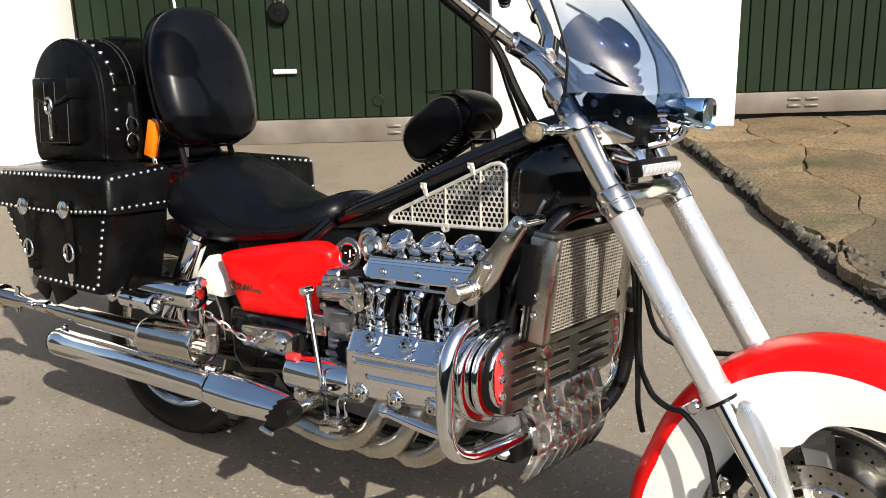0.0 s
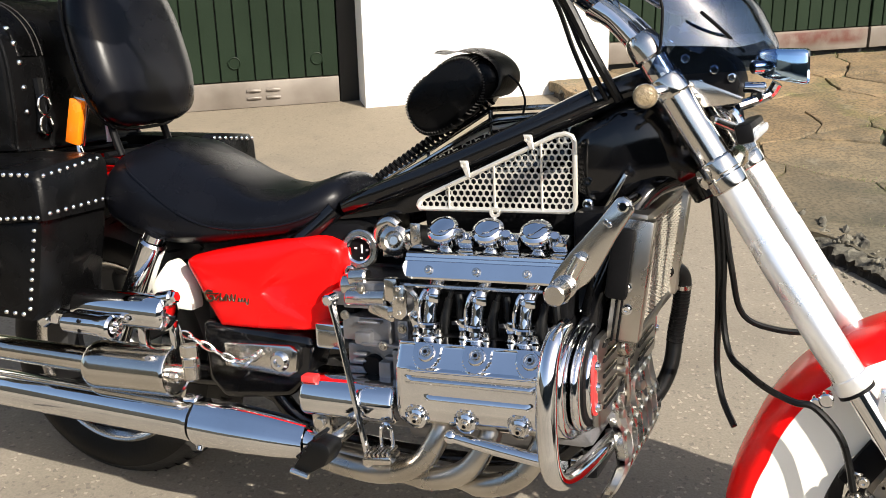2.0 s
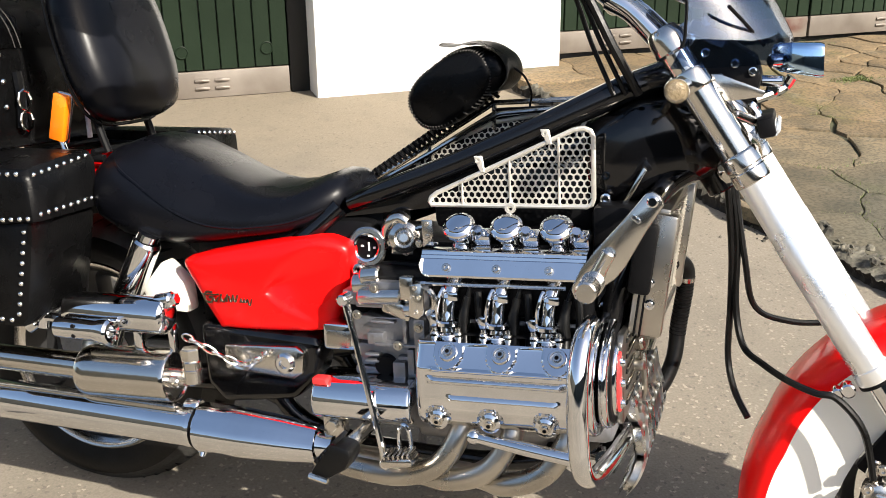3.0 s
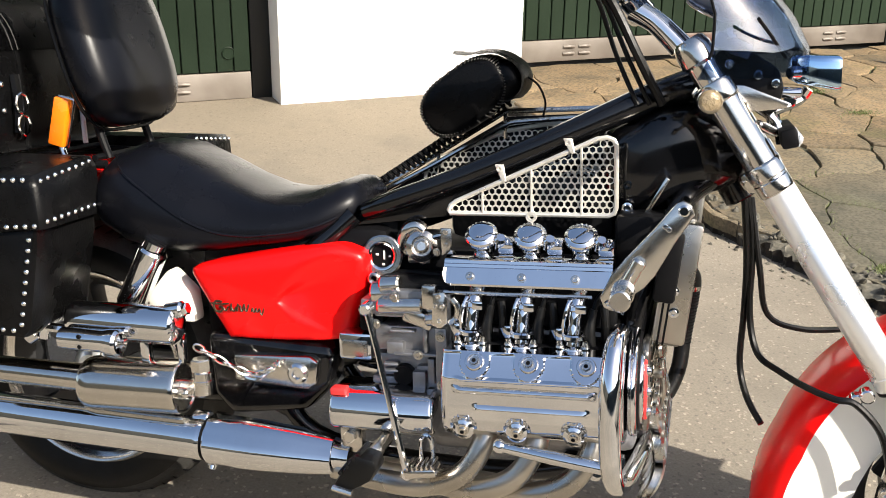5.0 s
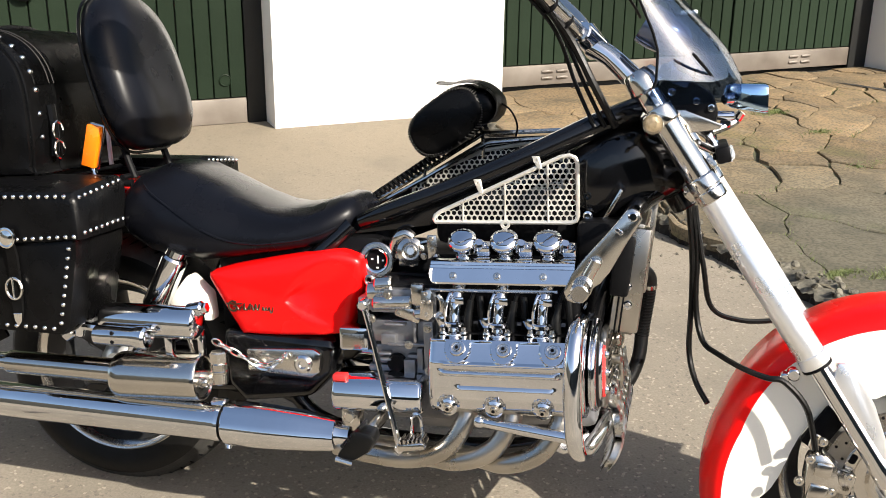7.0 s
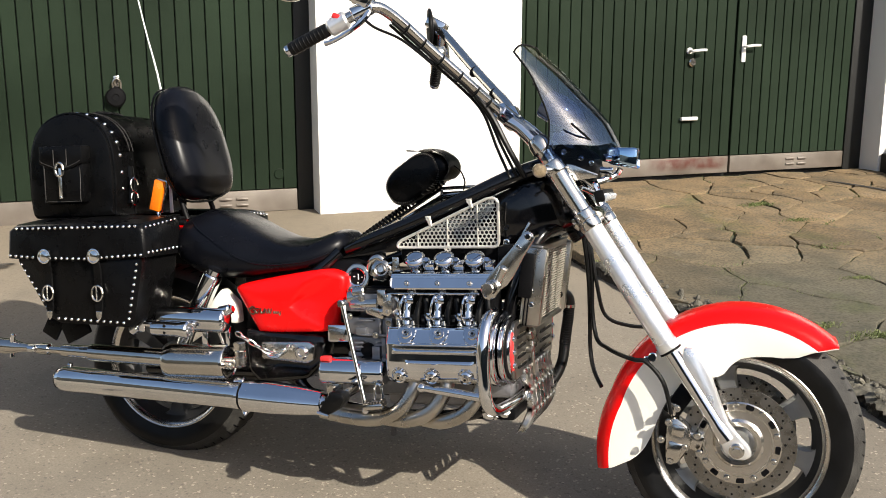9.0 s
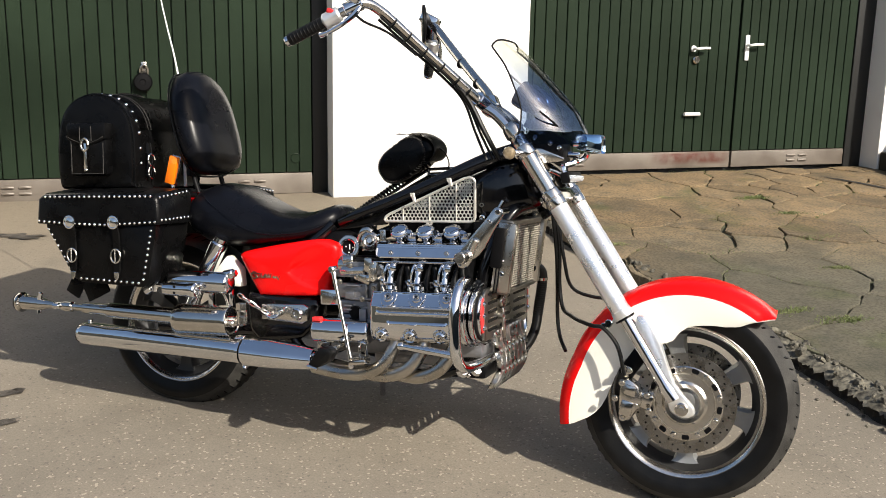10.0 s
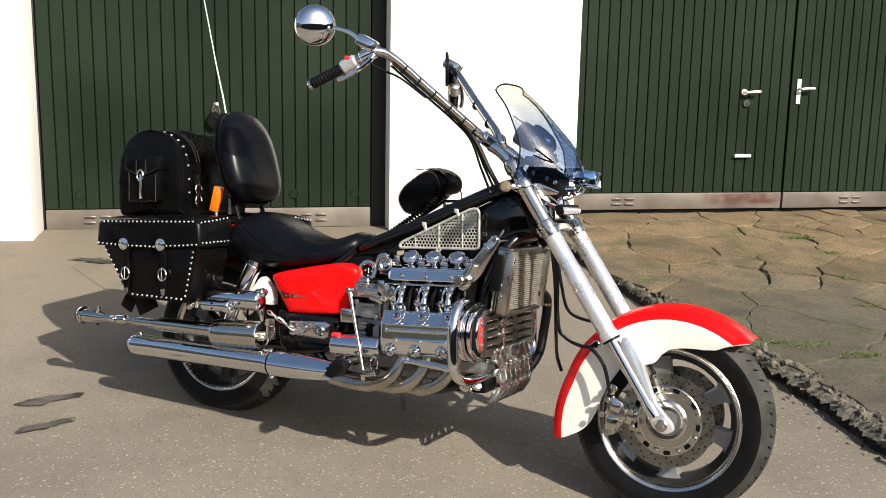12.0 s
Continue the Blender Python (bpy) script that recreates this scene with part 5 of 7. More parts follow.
    sec = [(s * 0.252, 0.667), (s * 0.2555, 0.669), (s * 0.2565, 0.673), (s * 0.2445, 0.7005), (s * 0.242, 0.7015), (s * 0.2405, 0.7065), (s * 0.237, 0.7075), (s * 0.2355, 0.7125), (s * 0.231, 0.7145), (s * 0.215, 0.7190), (s * 0.19, 0.7205), (s * 0.20, 0.672)]
    rg = []
    for x, k in ((-0.0785, 0.0), (-0.077, 0.35), (-0.073, 0.72), (-0.066, 0.93), (-0.056, 1.0), (0.206, 1.0), (0.217, 0.93), (0.224, 0.72), (0.228, 0.35), (0.2295, 0.0)):
        rg.append([(x, p[0], max(p[1], 0.692 - 0.025 * k)) for p in sec])
    loft(t, rg)
    ic = part("induction_cover", t, CHROME, bike, "long chrome induction cover", 0.4)
    bb = B_()
    for x in (-0.027, 0.068, 0.165):
        bolt(bb, (x, s * 0.2508, 0.686), (0, s * 0.9, 0.43), 0.0065, 0.007)
    parts("bolt", bb, STEEL, ic)
    for x in (-0.015, 0.076, 0.169):
        t = lathe(B_(), [(-0.045, 0.018), (-0.012, 0.020), (-0.008, 0.027), (-0.004, 0.0305), (0.003, 0.0315), (0.007, 0.030), (0.0095, 0.026), (0.0105, 0.0245), (0.0125, 0.023), (0.0145, 0.017), (0.0155, 0.009), (0.016, 0)], (x, s * 0.200, 0.752), (0.03, s * 0.60, 0.80), 36)
        cap = part("intake_cap", t, CHROME, bike, "round domed chrome intake cap", 0.4)
        t = lathe(B_(), [(-0.012, 0.012), (0.012, 0.012), (0.016, 0.008), (0.016, 0)], (x + 0.036, s * 0.206, 0.742), (0.2, s * 0.7, 0.7), 16)
        box(t, (x + 0.046, s * 0.196, 0.735), (0.030, 0.034, 0.022), 0.005, (s * -20, 0, 0))
        bolt(t, (x + 0.050, s * 0.214, 0.744), (0, s * 0.6, 0.8), 0.005, 0.008)
        part("intake_elbow", t, CHROME, cap)
    part("link_rod", tube(B_(), [(-0.078, s * 0.252, 0.655), (0.195, s * 0.252, 0.656)], 0.0042, 8), STEEL, bike)
    # exhaust headers
    for k, x in enumerate(XC):
        x0 = x + 0.012
        t = tube(B_(), [(x0, s * 0.275, 0.43), (x0 - 0.005, s * 0.300, 0.385), (x0 - 0.045, s * 0.310, 0.325), (x0 - 0.12, s * 0.300 + 0, 0.292), (x0 - 0.21, s * (0.285 - 0.012 * k), 0.288), (-0.30, s * (0.272 - 0.01 * k), 0.302)], [0.021, 0.021, 0.022, 0.022, 0.022, 0.024], 14)
        part("exhaust_header", t, DULL, bike, "bare steel exhaust header")
    part("lower_rod", tube(B_(), [(0.045, s * 0.335, 0.395), (0.14, s * 0.35, 0.388), (0.225, s * 0.355, 0.378)], [0.010, 0.013, 0.012], 12), CHROME, bike)
    part("rod_end", lathe(B_(), [(-0.01, 0), (-0.01, 0.01), (-0.004, 0.014), (0.004, 0.014), (0.01, 0.01), (0.01, 0)], (0.04, s * 0.335, 0.396), (1, 0, 0), 16), CHROME, bike)
    # silencer
    t = lathe(B_(), [(0, 0.020), (0.004, 0.032), (0.02, 0.036), (0.022, 0.040), (0.04, 0.0425), (0.14, 0.0425), (0.142, 0.0432), (0.66, 0.0432), (0.668, 0.0440), (0.675, 0.0440), (0.684, 0.0420), (0.692, 0.0440), (0.78, 0.0440), (0.90, 0.036), (0.955, 0.029), (0.965, 0.026), (0.985, 0.026)], (-1.25, s * 0.272, 0.372), (0.99, 0, -0.050), 40)
    sil = part("silencer", t, CHROME, bike, "long chrome silencer")
    part("joint_ring", lathe(B_(), [(0.680, 0.0420), (0.681, 0.0438), (0.686, 0.0438), (0.687, 0.0420)], (-1.25, s * 0.272, 0.372), (0.99, 0, -0.050), 40), SATIN, sil)
    t = bmesh.new()
    rg = []
    for u, k in ((0.694, 1.08), (0.72, 1.10), (0.76, 1.10), (0.80, 1.08), (0.84, 1.02), (0.88, 0.97), (0.92, 0.88), (0.955, 0.80)):
        lift = 0.0015 * math.sin(u * 60)
        ring = []
        for dy, dz in ((-0.012, 0.047), (0.006, 0.0475), (0.018, 0.0455), (0.023, 0.042), (0.0300, 0.0335 + lift), (0.0365, 0.0250 + lift), (0.0430, 0.0165), (0.0475, 0.009), (0.049, 0.001), (0.0475, -0.010), (0.043, -0.020), (0.036, -0.029), (0.026, -0.037)):
            ring.append((-1.25 + u * 0.998, s * (0.272 + dy * k), 0.372 - 0.0505 * u + dz * k))
        rg.append(ring)
    rows = [[t.verts.new(p) for p in r] for r in rg]
    for a, b in zip(rows, rows[1:]):
        for k in range(12):
            t.faces.new((a[k], a[k + 1], b[k + 1], b[k]))
    bmesh.ops.recalc_face_normals(t, faces=t.faces[:])
    bmesh.ops.solidify(t, geom=t.faces[:], thickness=0.002)
    bmesh.ops.recalc_face_normals(t, faces=t.faces[:])
    part("heat_shield", t, CHROME, sil, "chrome heat shield")
    t = lathe(B_(), [(0.02, 0), (0.02, 0.018), (-0.002, 0.020), (-0.004, 0.026), (0.004, 0.034)], (-1.25, s * 0.272, 0.372), (0.99, 0, -0.050), 28)
    part("tail_ring", t, STEEL, sil)
    t = B_()
    bolt(t, (-0.555, s * 0.285, 0.292), (0, s * 0.5, -0.8), 0.009, 0.012)
    rod(t, (-1.215, s * 0.265, 0.415), (-1.20, s * 0.265, 0.413), 0.009)
    rod(t, (-0.60, s * 0.262, 0.375), (-0.565, s * 0.262, 0.375), 0.018)
    parts("bolt", t, CHROME, sil)
    # starter cover, pedal gear
    t = B_()
    prism(t, [(s * 0.20, 0.392), (s * 0.285, 0.385), (s * 0.305, 0.40), (s * 0.308, 0.43), (s * 0.295, 0.456), (s * 0.27, 0.466), (s * 0.20, 0.466)], -0.298, -0.092, "yzx", 0.010, 3)
    part("side_cover", t, CHROME, bike, "polished chrome lower cover")
    if s < 0:
        part("red_tag", box(B_(), (-0.279, -0.283, 0.4635), (0.030, 0.026, 0.014), 0.003), REDPL, bike, "small red tag on the lower cover")
    t = box(B_(), (-0.271, s * 0.185, 0.527), (0.068, 0.05, 0.054), 0.006)
    cb = part("chrome_box", t, CHROME, bike, "chrome framed box behind the brake rod")
    part("box_panel", box(B_(), (-0.271, s * 0.2105, 0.524), (0.052, 0.004, 0.032), 0.0015), DULL, cb)
    t = B_()
    prism(t, [(-0.248, 0.335), (-0.222, 0.372), (-0.203, 0.396), (-0.168, 0.388), (-0.162, 0.372), (-0.176, 0.348), (-0.21, 0.327)], s * 0.372, s * 0.425, bev=0.007)
    for k in range(4):
        box(t, (-0.232 + 0.013 * k, s * 0.4, 0.360 + 0.0135 * k), (0.007, 0.052, 0.008), 0.002, (0, -48, 0))
    peg = part("footpeg", t, HOSE, bike, "black rubber footpeg")
    t = tube(B_(), [(-0.246, s * 0.428, 0.333), (-0.210, s * 0.428, 0.325)], 0.006, 8)
    rod(t, (-0.19, s * 0.20, 0.375), (-0.19, s * 0.385, 0.372), 0.014)
    box(t, (-0.262, s * 0.265, 0.365), (0.045, 0.03, 0.06), 0.006)
    rod(t, (-0.262, s * 0.28, 0.372), (-0.262, s * 0.292, 0.372), 0.013, 0.002, 6)
    part("peg_mount", t, STEEL, peg)

# brake rod, pedal, throttle gear on the right side
t = tube(B_(), [(-0.212, -0.30, 0.632), (-0.195, -0.305, 0.56), (-0.142, -0.315, 0.322)], [0.009, 0.006, 0.007], 10)
rod(t, (-0.140, -0.33, 0.320), (-0.140, -0.295, 0.320), 0.010)
rod(t, (-0.212, -0.318, 0.632), (-0.212, -0.285, 0.632), 0.011)
part("brake_rod", t, CHROME, bike, "thin chrome brake rod")
t = B_()
box(t, (-0.105, -0.335, 0.338), (0.060, 0.045, 0.016), 0.004, (0, -8, 0))
pedal = part("brake_pedal", t, STEEL, bike, "ribbed brake pedal")
for k in range(6):
    t = box(B_(), (-0.128 + 0.0092 * k, -0.335, 0.348 + 0.0012 * k), (0.004, 0.045, 0.008), 0.001, (0, -8, 0))
    part("pedal_rib", t, STEEL, pedal)
part("pedal_loop", tube(B_(), [(-0.112, -0.315, 0.345), (-0.112, -0.315, 0.385), (-0.103, -0.315, 0.398), (-0.092, -0.315, 0.388), (-0.088, -0.315, 0.345)], 0.004, 8), CHROME, pedal)
t = B_()
for k, (x, y, z, r, l) in enumerate(((-0.205, -0.212, 0.637, 0.022, 0.05), (-0.165, -0.24, 0.62, 0.016, 0.09), (-0.10, -0.24, 0.63, 0.02, 0.03), (-0.19, -0.22, 0.655, 0.018, 0.04), (-0.10, -0.25, 0.60, 0.013, 0.03))):
    rod(t, (x - l / 2, y, z), (x + l / 2, y, z + 0.004), r, 0.004, 20)
box(t, (-0.13, -0.235, 0.60), (0.06, 0.03, 0.03), 0.006, (0, 20, 0))
box(t, (-0.105, -0.25, 0.645), (0.028, 0.02, 0.045), 0.004)
part("throttle_gear", t, STEEL, bike, "chrome throttle linkage")
t = lathe(B_(), [(-0.03, 0.020), (-0.004, 0.024), (0.0, 0.031), (0.006, 0.031), (0.009, 0.026), (0.012, 0.020), (0.009, 0.015), (0.012, 0.010), (0.016, 0.008), (0.016, 0)], (-0.152, -0.128, 0.714), (0.2, -1, 0.2), 28)
prism(t, [(-0.185, 0.700), (-0.122, 0.698), (-0.117, 0.706), (-0.150, 0.748), (-0.158, 0.748), (-0.188, 0.710)], -0.128, -0.120, bev=0.003)
tube(t, [(-0.150, -0.118, 0.742), (-0.165, -0.118, 0.752), (-0.184, -0.118, 0.742), (-0.196, -0.112, 0.716), (-0.197, -0.10, 0.69)], [0.013, 0.0145, 0.015, 0.014, 0.013], 14)
box(t, (-0.158, -0.126, 0.688), (0.046, 0.012, 0.018), 0.004)
for x, z in ((-0.181, 0.704), (-0.122, 0.703), (-0.150, 0.686)):
    bolt(t, (x, -0.130, z), (0, -1, 0), 0.006, 0.006)
tube(t, [(-0.128, -0.125, 0.732), (-0.112, -0.125, 0.735), (-0.104, -0.12, 0.722), (-0.100, -0.12, 0.70)], 0.006, 8)
parts("thermostat_housing", t, STEEL, bike, "bright cast thermostat housing with an elbow")
t = prism(B_(), [(-0.108, 0.755), (-0.086, 0.755), (-0.084, 0.722), (-0.092, 0.708), (-0.106, 0.700)], -0.152, -0.148, bev=0.0015)
for z in (0.748, 0.722):
    bolt(t, (-0.097, -0.152, z), (0, -1, 0), 0.004, 0.004)
part("tab_plate", t, STEEL, bike, "small bright bracket plate")
DIAL, DIALX = (-0.235, -0.118, 0.691), Vector((0.06, -1, 0.12)).normalized()
t = lathe(B_(), [(-0.02, 0.038), (0.004, 0.042), (0.010, 0.0415), (0.013, 0.038), (0.013, 0.029), (0.010, 0.0265), (0.002, 0.025), (-0.02, 0.025)], DIAL, DIALX, 44, closed=True)
horn = part("side_gauge", t, STEEL, bike, "round side-mounted dial with a broad steel bezel")
part("dial_ring", lathe(B_(), [(0.012, 0.0235), (0.0145, 0.0262), (0.0148, 0.0285), (0.0125, 0.0305)], DIAL, DIALX, 40), CHROME, horn)
part("dial_face", lathe(B_(), [(0.002, 0), (0.002, 0.0255)], DIAL, DIALX, 28), SATIN, horn)
t = B_()
c = Vector(DIAL) + DIALX * 0.0035
box(t, c + Vector((0.002, 0, 0.001)), (0.0036, 0.002, 0.018), 0.0005)
for dx, dz, w in ((-0.012, 0.002, 0.006), (0.014, -0.001, 0.005), (0.0, -0.018, 0.006)):
    box(t, c + Vector((dx, 0, dz)), (w, 0.002, 0.004), 0.0005)
parts("dial_mark", t, WHITEPL, horn)
t = B_()
for x, z in ((-0.244, 0.652), (-0.238, 0.63)):
    lathe(t, [(-0.004, 0.013), (0.004, 0.013), (0.006, 0.010), (0.004, 0.006), (-0.004, 0.006)], (x, -0.155, z), (0, -1, 0), 16, closed=True)
parts("bracket_eye", t, STEEL, horn)

# front of the engine
for name, x0, x1, k, m_ in (("timing_cover", 0.234, 0.260, 1.0, CHROME), ("timing_cover", 0.263, 0.279, 0.92, CHROME), ("timing_gap", 0.256, 0.283, 0.87, SATIN), ("front_plate", 0.272, 0.290, 0.81, CHROME)):
    out = []
    for a in np.linspace(0, 2 * math.pi, 56, endpoint=False):
        c, s_ = math.cos(a), math.sin(a)
        out.append((0.368 * k * math.copysign(abs(c) ** 0.62, c), 0.492 + (0.112 * k + 0.006) * math.copysign(abs(s_) ** 0.72, s_)))
    part(name, prism(B_(), out, x0, x1, "yzx", 0.0075, 4), m_, bike, "stacked chrome engine front cover")
t = prism(B_(), [(-0.262, 0.418), (-0.25, 0.408), (0.235, 0.412), (0.25, 0.43), (0.262, 0.565), (0.24, 0.582), (-0.24, 0.575), (-0.262, 0.56)], 0.282, 0.297, "yzx", 0.006)
front = part("front_louvre", t, LOUVRE, bike, "grey steel front plate with dark slots")
for k in range(5):
    z = 0.440 + 0.029 * k
    for y0, y1 in ((-0.235, -0.13), (-0.10, 0.02), (0.06, 0.22)):
        t = prism(B_(), [(y0, z), (y0 + 0.012, z + 0.006), (y1 - 0.006, z + 0.006), (y1, z + 0.001), (y1 - 0.006, z - 0.004), (y0 + 0.012, z - 0.004)], 0.293, 0.2995, "yzx", 0.001, 1)
        part("slot", t, SATIN, front)
        t = tube(B_(), [(0.299, y0 + 0.008, z + 0.0085), (0.300, (y0 + y1) / 2, z + 0.0095), (0.299, y1 - 0.004, z + 0.0065)], 0.0022, 6, 3)
        part("slot_edge", t, STEEL, front)
t = B_()
for s in (-1, 1):
    prism(t, [(s * 0.248, 0.432), (s * 0.272, 0.440), (s * 0.283, 0.47), (s * 0.284, 0.51), (s * 0.274, 0.545), (s * 0.250, 0.553)], 0.285, 0.294, "yzx", 0.003)
red_end = parts("red_insert", t, REDPL, bike, "red painted end of the front grille")[0]
t = B_()
for s in (-1, 1):
    for z in (0.455, 0.492, 0.53):
        bolt(t, (0.294, s * 0.266, z), (1, 0, 0), 0.008, 0.007)
parts("bolt", t, CHROME, red_end)
part("guard_tube", tube(B_(), [(0.25, -0.30, 0.612), (0.243, -0.35, 0.595), (0.240, -0.385, 0.54), (0.240, -0.392, 0.45), (0.245, -0.385, 0.375), (0.255, -0.335, 0.340), (0.272, -0.235, 0.336), (0.290, -0.12, 0.345)], [0.014, 0.017, 0.019, 0.019, 0.018, 0.017, 0.016, 0.014], 16), CHROME, bike, "curved chrome engine guard tube")
part("guard_tube", tube(B_(), [(0.25, 0.30, 0.612), (0.243, 0.35, 0.595), (0.240, 0.385, 0.54), (0.240, 0.392, 0.45), (0.245, 0.385, 0.375), (0.255, 0.335, 0.340), (0.272, 0.235, 0.336), (0.290, 0.12, 0.345)], [0.014, 0.017, 0.019, 0.019, 0.018, 0.017, 0.016, 0.014], 16), CHROME, bike, "curved chrome engine guard tube")
t = B_()
for y, z, r in ((-0.10, 0.52, 0.020), (-0.075, 0.545, 0.016), (-0.11, 0.475, 0.012), (0.03, 0.40, 0.012), (-0.14, 0.40, 0.010)):
    lathe(t, [(0, r), (0.020, r), (0.025, r * 0.8), (0.028, 0)], (0.293, y, z), (1, -0.3, 0.1), 16)
tube(t, [(0.312, -0.11, 0.50), (0.316, -0.115, 0.44), (0.308, -0.09, 0.40)], 0.006, 8)
parts("water_fitting", t, DULL, bike, "chrome water pipe fittings")

# radiator
t = B_()
for s in (-1, 1):
    box(t, (0.340, s * 0.186, 0.672), (0.06, 0.034, 0.225), 0.006, (0, 8, 0))
rad = part("radiator", box(B_(), (0.345, 0, 0.783), (0.05, 0.37, 0.018), 0.005, (0, 8, 0)), LOUVRE, bike, "upright radiator behind a metal mesh")
part("radiator_foot", box(B_(), (0.320, 0, 0.560), (0.05, 0.37, 0.016), 0.005, (0, 8, 0)), LOUVRE, rad)
parts("radiator_side", t, DULL, rad)
part("radiator_core", box(B_(), (0.325, 0, 0.671), (0.03, 0.335, 0.205), 0.002, (0, 8, 0)), SATIN, rad)
t = B_()
for k in range(27):
    z = 0.572 + 0.0077 * k
    x = 0.341 + (z - 0.672) * 0.14 + 0.012
    pts = [(x + (0.003 if (j % 2) else -0.001), -0.166 + 0.332 * j / 30, z) for j in range(31)]
    tube(t, pts, 0.0019, 4, 1)
for j in range(31):
    y = -0.166 + 0.332 * j / 30
    tube(t, [(0.350 - 0.014, y, 0.570), (0.350 + 0.016, y, 0.776)], 0.0012, 4, 1)
part("radiator_mesh", t, MESH, rad, "woven bright metal mesh")["kind"] = "stuff"
for s in (-1, 1):
    part("radiator_bracket", box(B_(), (0.325, s * 0.212, 0.705), (0.04, 0.02, 0.13), 0.008, (0, 8, 0)), SATIN, rad)
t = B_()
for x in (0.308, 0.318):
    part("radiator_slot", box(B_(), (x + 0.004, -0.2045, 0.602), (0.004, 0.004, 0.085), 0.001, (0, 8, 0)), SATIN, rad)
for z in (0.62, 0.66, 0.74):
    bolt(t, (0.335, -0.204, z), (0, -1, 0), 0.007, 0.006)
parts("bolt", t, CHROME, rad)
# crank-shaped arm with a peg beside the radiator
for s in (-1, 1):
    t = B_()
    prism(t, [(0.340, 0.836), (0.352, 0.839), (0.365, 0.831), (0.370, 0.815), (0.338, 0.766), (0.306, 0.708), (0.288, 0.686), (0.268, 0.672), (0.252, 0.650), (0.236, 0.642), (0.219, 0.648), (0.212, 0.666), (0.230, 0.704), (0.258, 0.740), (0.305, 0.792)], s * 0.285, s * 0.298, bev=0.005)
    arm = part("highway_arm", t, STEEL, bike, "flat brushed steel arm with a round peg")
    t = rod(B_(), (0.254, s * 0.29, 0.684), (0.254, s * 0.385, 0.684), 0.0185, 0.003)
    for y in (0.310, 0.322, 0.334):
        rod(t, (0.254, s * y, 0.684), (0.254, s * (y + 0.006), 0.684), 0.0205, 0.002)
    rod(t, (0.256, s * 0.300, 0.690), (0.282, s * 0.303, 0.738), 0.013, 0.004)
    part("highway_peg", t, STEEL, arm)
    t = rod(B_(), (0.352, s * 0.304, 0.822), (0.352, s * 0.20, 0.822), 0.010)
    for x, z in ((0.322, 0.795), (0.328, 0.790)):
        bolt(t, (x, s * 0.298, z), (0, s, 0), 0.004, 0.004)
    bolt(t, (0.227, s * 0.298, 0.657), (0, s, 0), 0.005, 0.005)
    parts("arm_bolt", t, CHROME, arm)
# perforated chin plate
def chin(z0, z1, x0, x1, n, hw):
    bm = B_()
    w = 2 * hw / n
    for i in range(n):
        y0 = -hw + i * w
        yc, zc = y0 + w / 2, (z0 + z1) / 2
        K = 20
        o, q = [], []
        for k in range(K):
            a = 2 * math.pi * (k + 0.5) / K
            c, s_ = math.cos(a), math.sin(a)
            m = max(abs(c), abs(s_))
            o.append((yc + w / 2 * c / m, zc + (z1 - z0) / 2 * s_ / m))
            q.append((yc + w * 0.44 * c, zc + (z1 - z0) * 0.45 * s_))

        def P(p, d):
            u = (p[1] - z0) / (z1 - z0)
            return bm.verts.new((x0 + (x1 - x0) * u + d + 0.010 * math.sin((p[1] - 0.235) / 0.2 * 2 * math.pi) , p[0] - 0.012 * math.cos((p[1] - 0.235) / 0.1 * math.pi), p[1]))
        f = [[P(p, d) for p in g] for g, d in ((o, 0.003), (q, 0.008), (q, -0.016), (o, -0.012))]
        for a, b in ((0, 1), (1, 2), (2, 3)):
            for k in range(K):
                bm.faces.new((f[a][k], f[a][(k + 1) % K], f[b][(k + 1) % K], f[b][k]))
    return bm


t = chin(0.366, 0.432, 0.320, 0.304, 7, 0.165)
add(t, chin(0.300, 0.366, 0.308, 0.320, 7, 0.168))
add(t, chin(0.234, 0.300, 0.286, 0.308, 7, 0.165))
part("chin_grille", t, CHIN, bike, "cast chrome chin plate with oval holes")
t = B_()
for y, z in ((-0.05, 0.36), (0.0, 0.35), (0.05, 0.365), (-0.02, 0.39), (0.03, 0.33), (-0.08, 0.33)):
    lathe(t, [(-0.02, 0), (-0.02, 0.014), (0.0, 0.018), (0.012, 0.012), (0.014, 0)], (0.285, y, z), (1, 0, 0.2), 14)
for x, y, z in ((0.19, -0.17, 0.295), (0.21, -0.15, 0.29), (0.235, -0.16, 0.30)):
    lathe(t, [(-0.02, 0), (-0.02, 0.018), (-0.008, 0.024), (0.008, 0.024), (0.018, 0.016), (0.018, 0)], (x, y, z), (0.4, -0.6, 0.2), 16)
parts("oil_fitting", t, CHROME, bike, "chrome oil filter fittings")
part("belly_plate", box(B_(), (0.20, -0.04, 0.295), (0.14, 0.26, 0.05), 0.01), SATIN, bike)
part("radiator_hose", tube(B_(), [(0.335, 0.175, 0.608), (0.352, 0.200, 0.606), (0.363, 0.217, 0.582), (0.357, 0.228, 0.53), (0.345, 0.232, 0.46), (0.335, 0.212, 0.378), (0.302, 0.178, 0.315), (0.25, 0.14, 0.29)], 0.0175, 14), HOSE, bike, "thick black radiator hose")
t = B_()
for z in np.arange(0.44, 0.555, 0.008):
    lathe(t, [(-0.0015, 0.0175), (-0.0015, 0.019), (0.0015, 0.019), (0.0015, 0.0175)], (np.interp(z, (0.44, 0.46, 0.53, 0.582), (0.343, 0.345, 0.357, 0.363)), np.interp(z, (0.44, 0.46, 0.53, 0.582), (0.229, 0.232, 0.228, 0.217)), z), (0.15, -0.05, 1), 14)
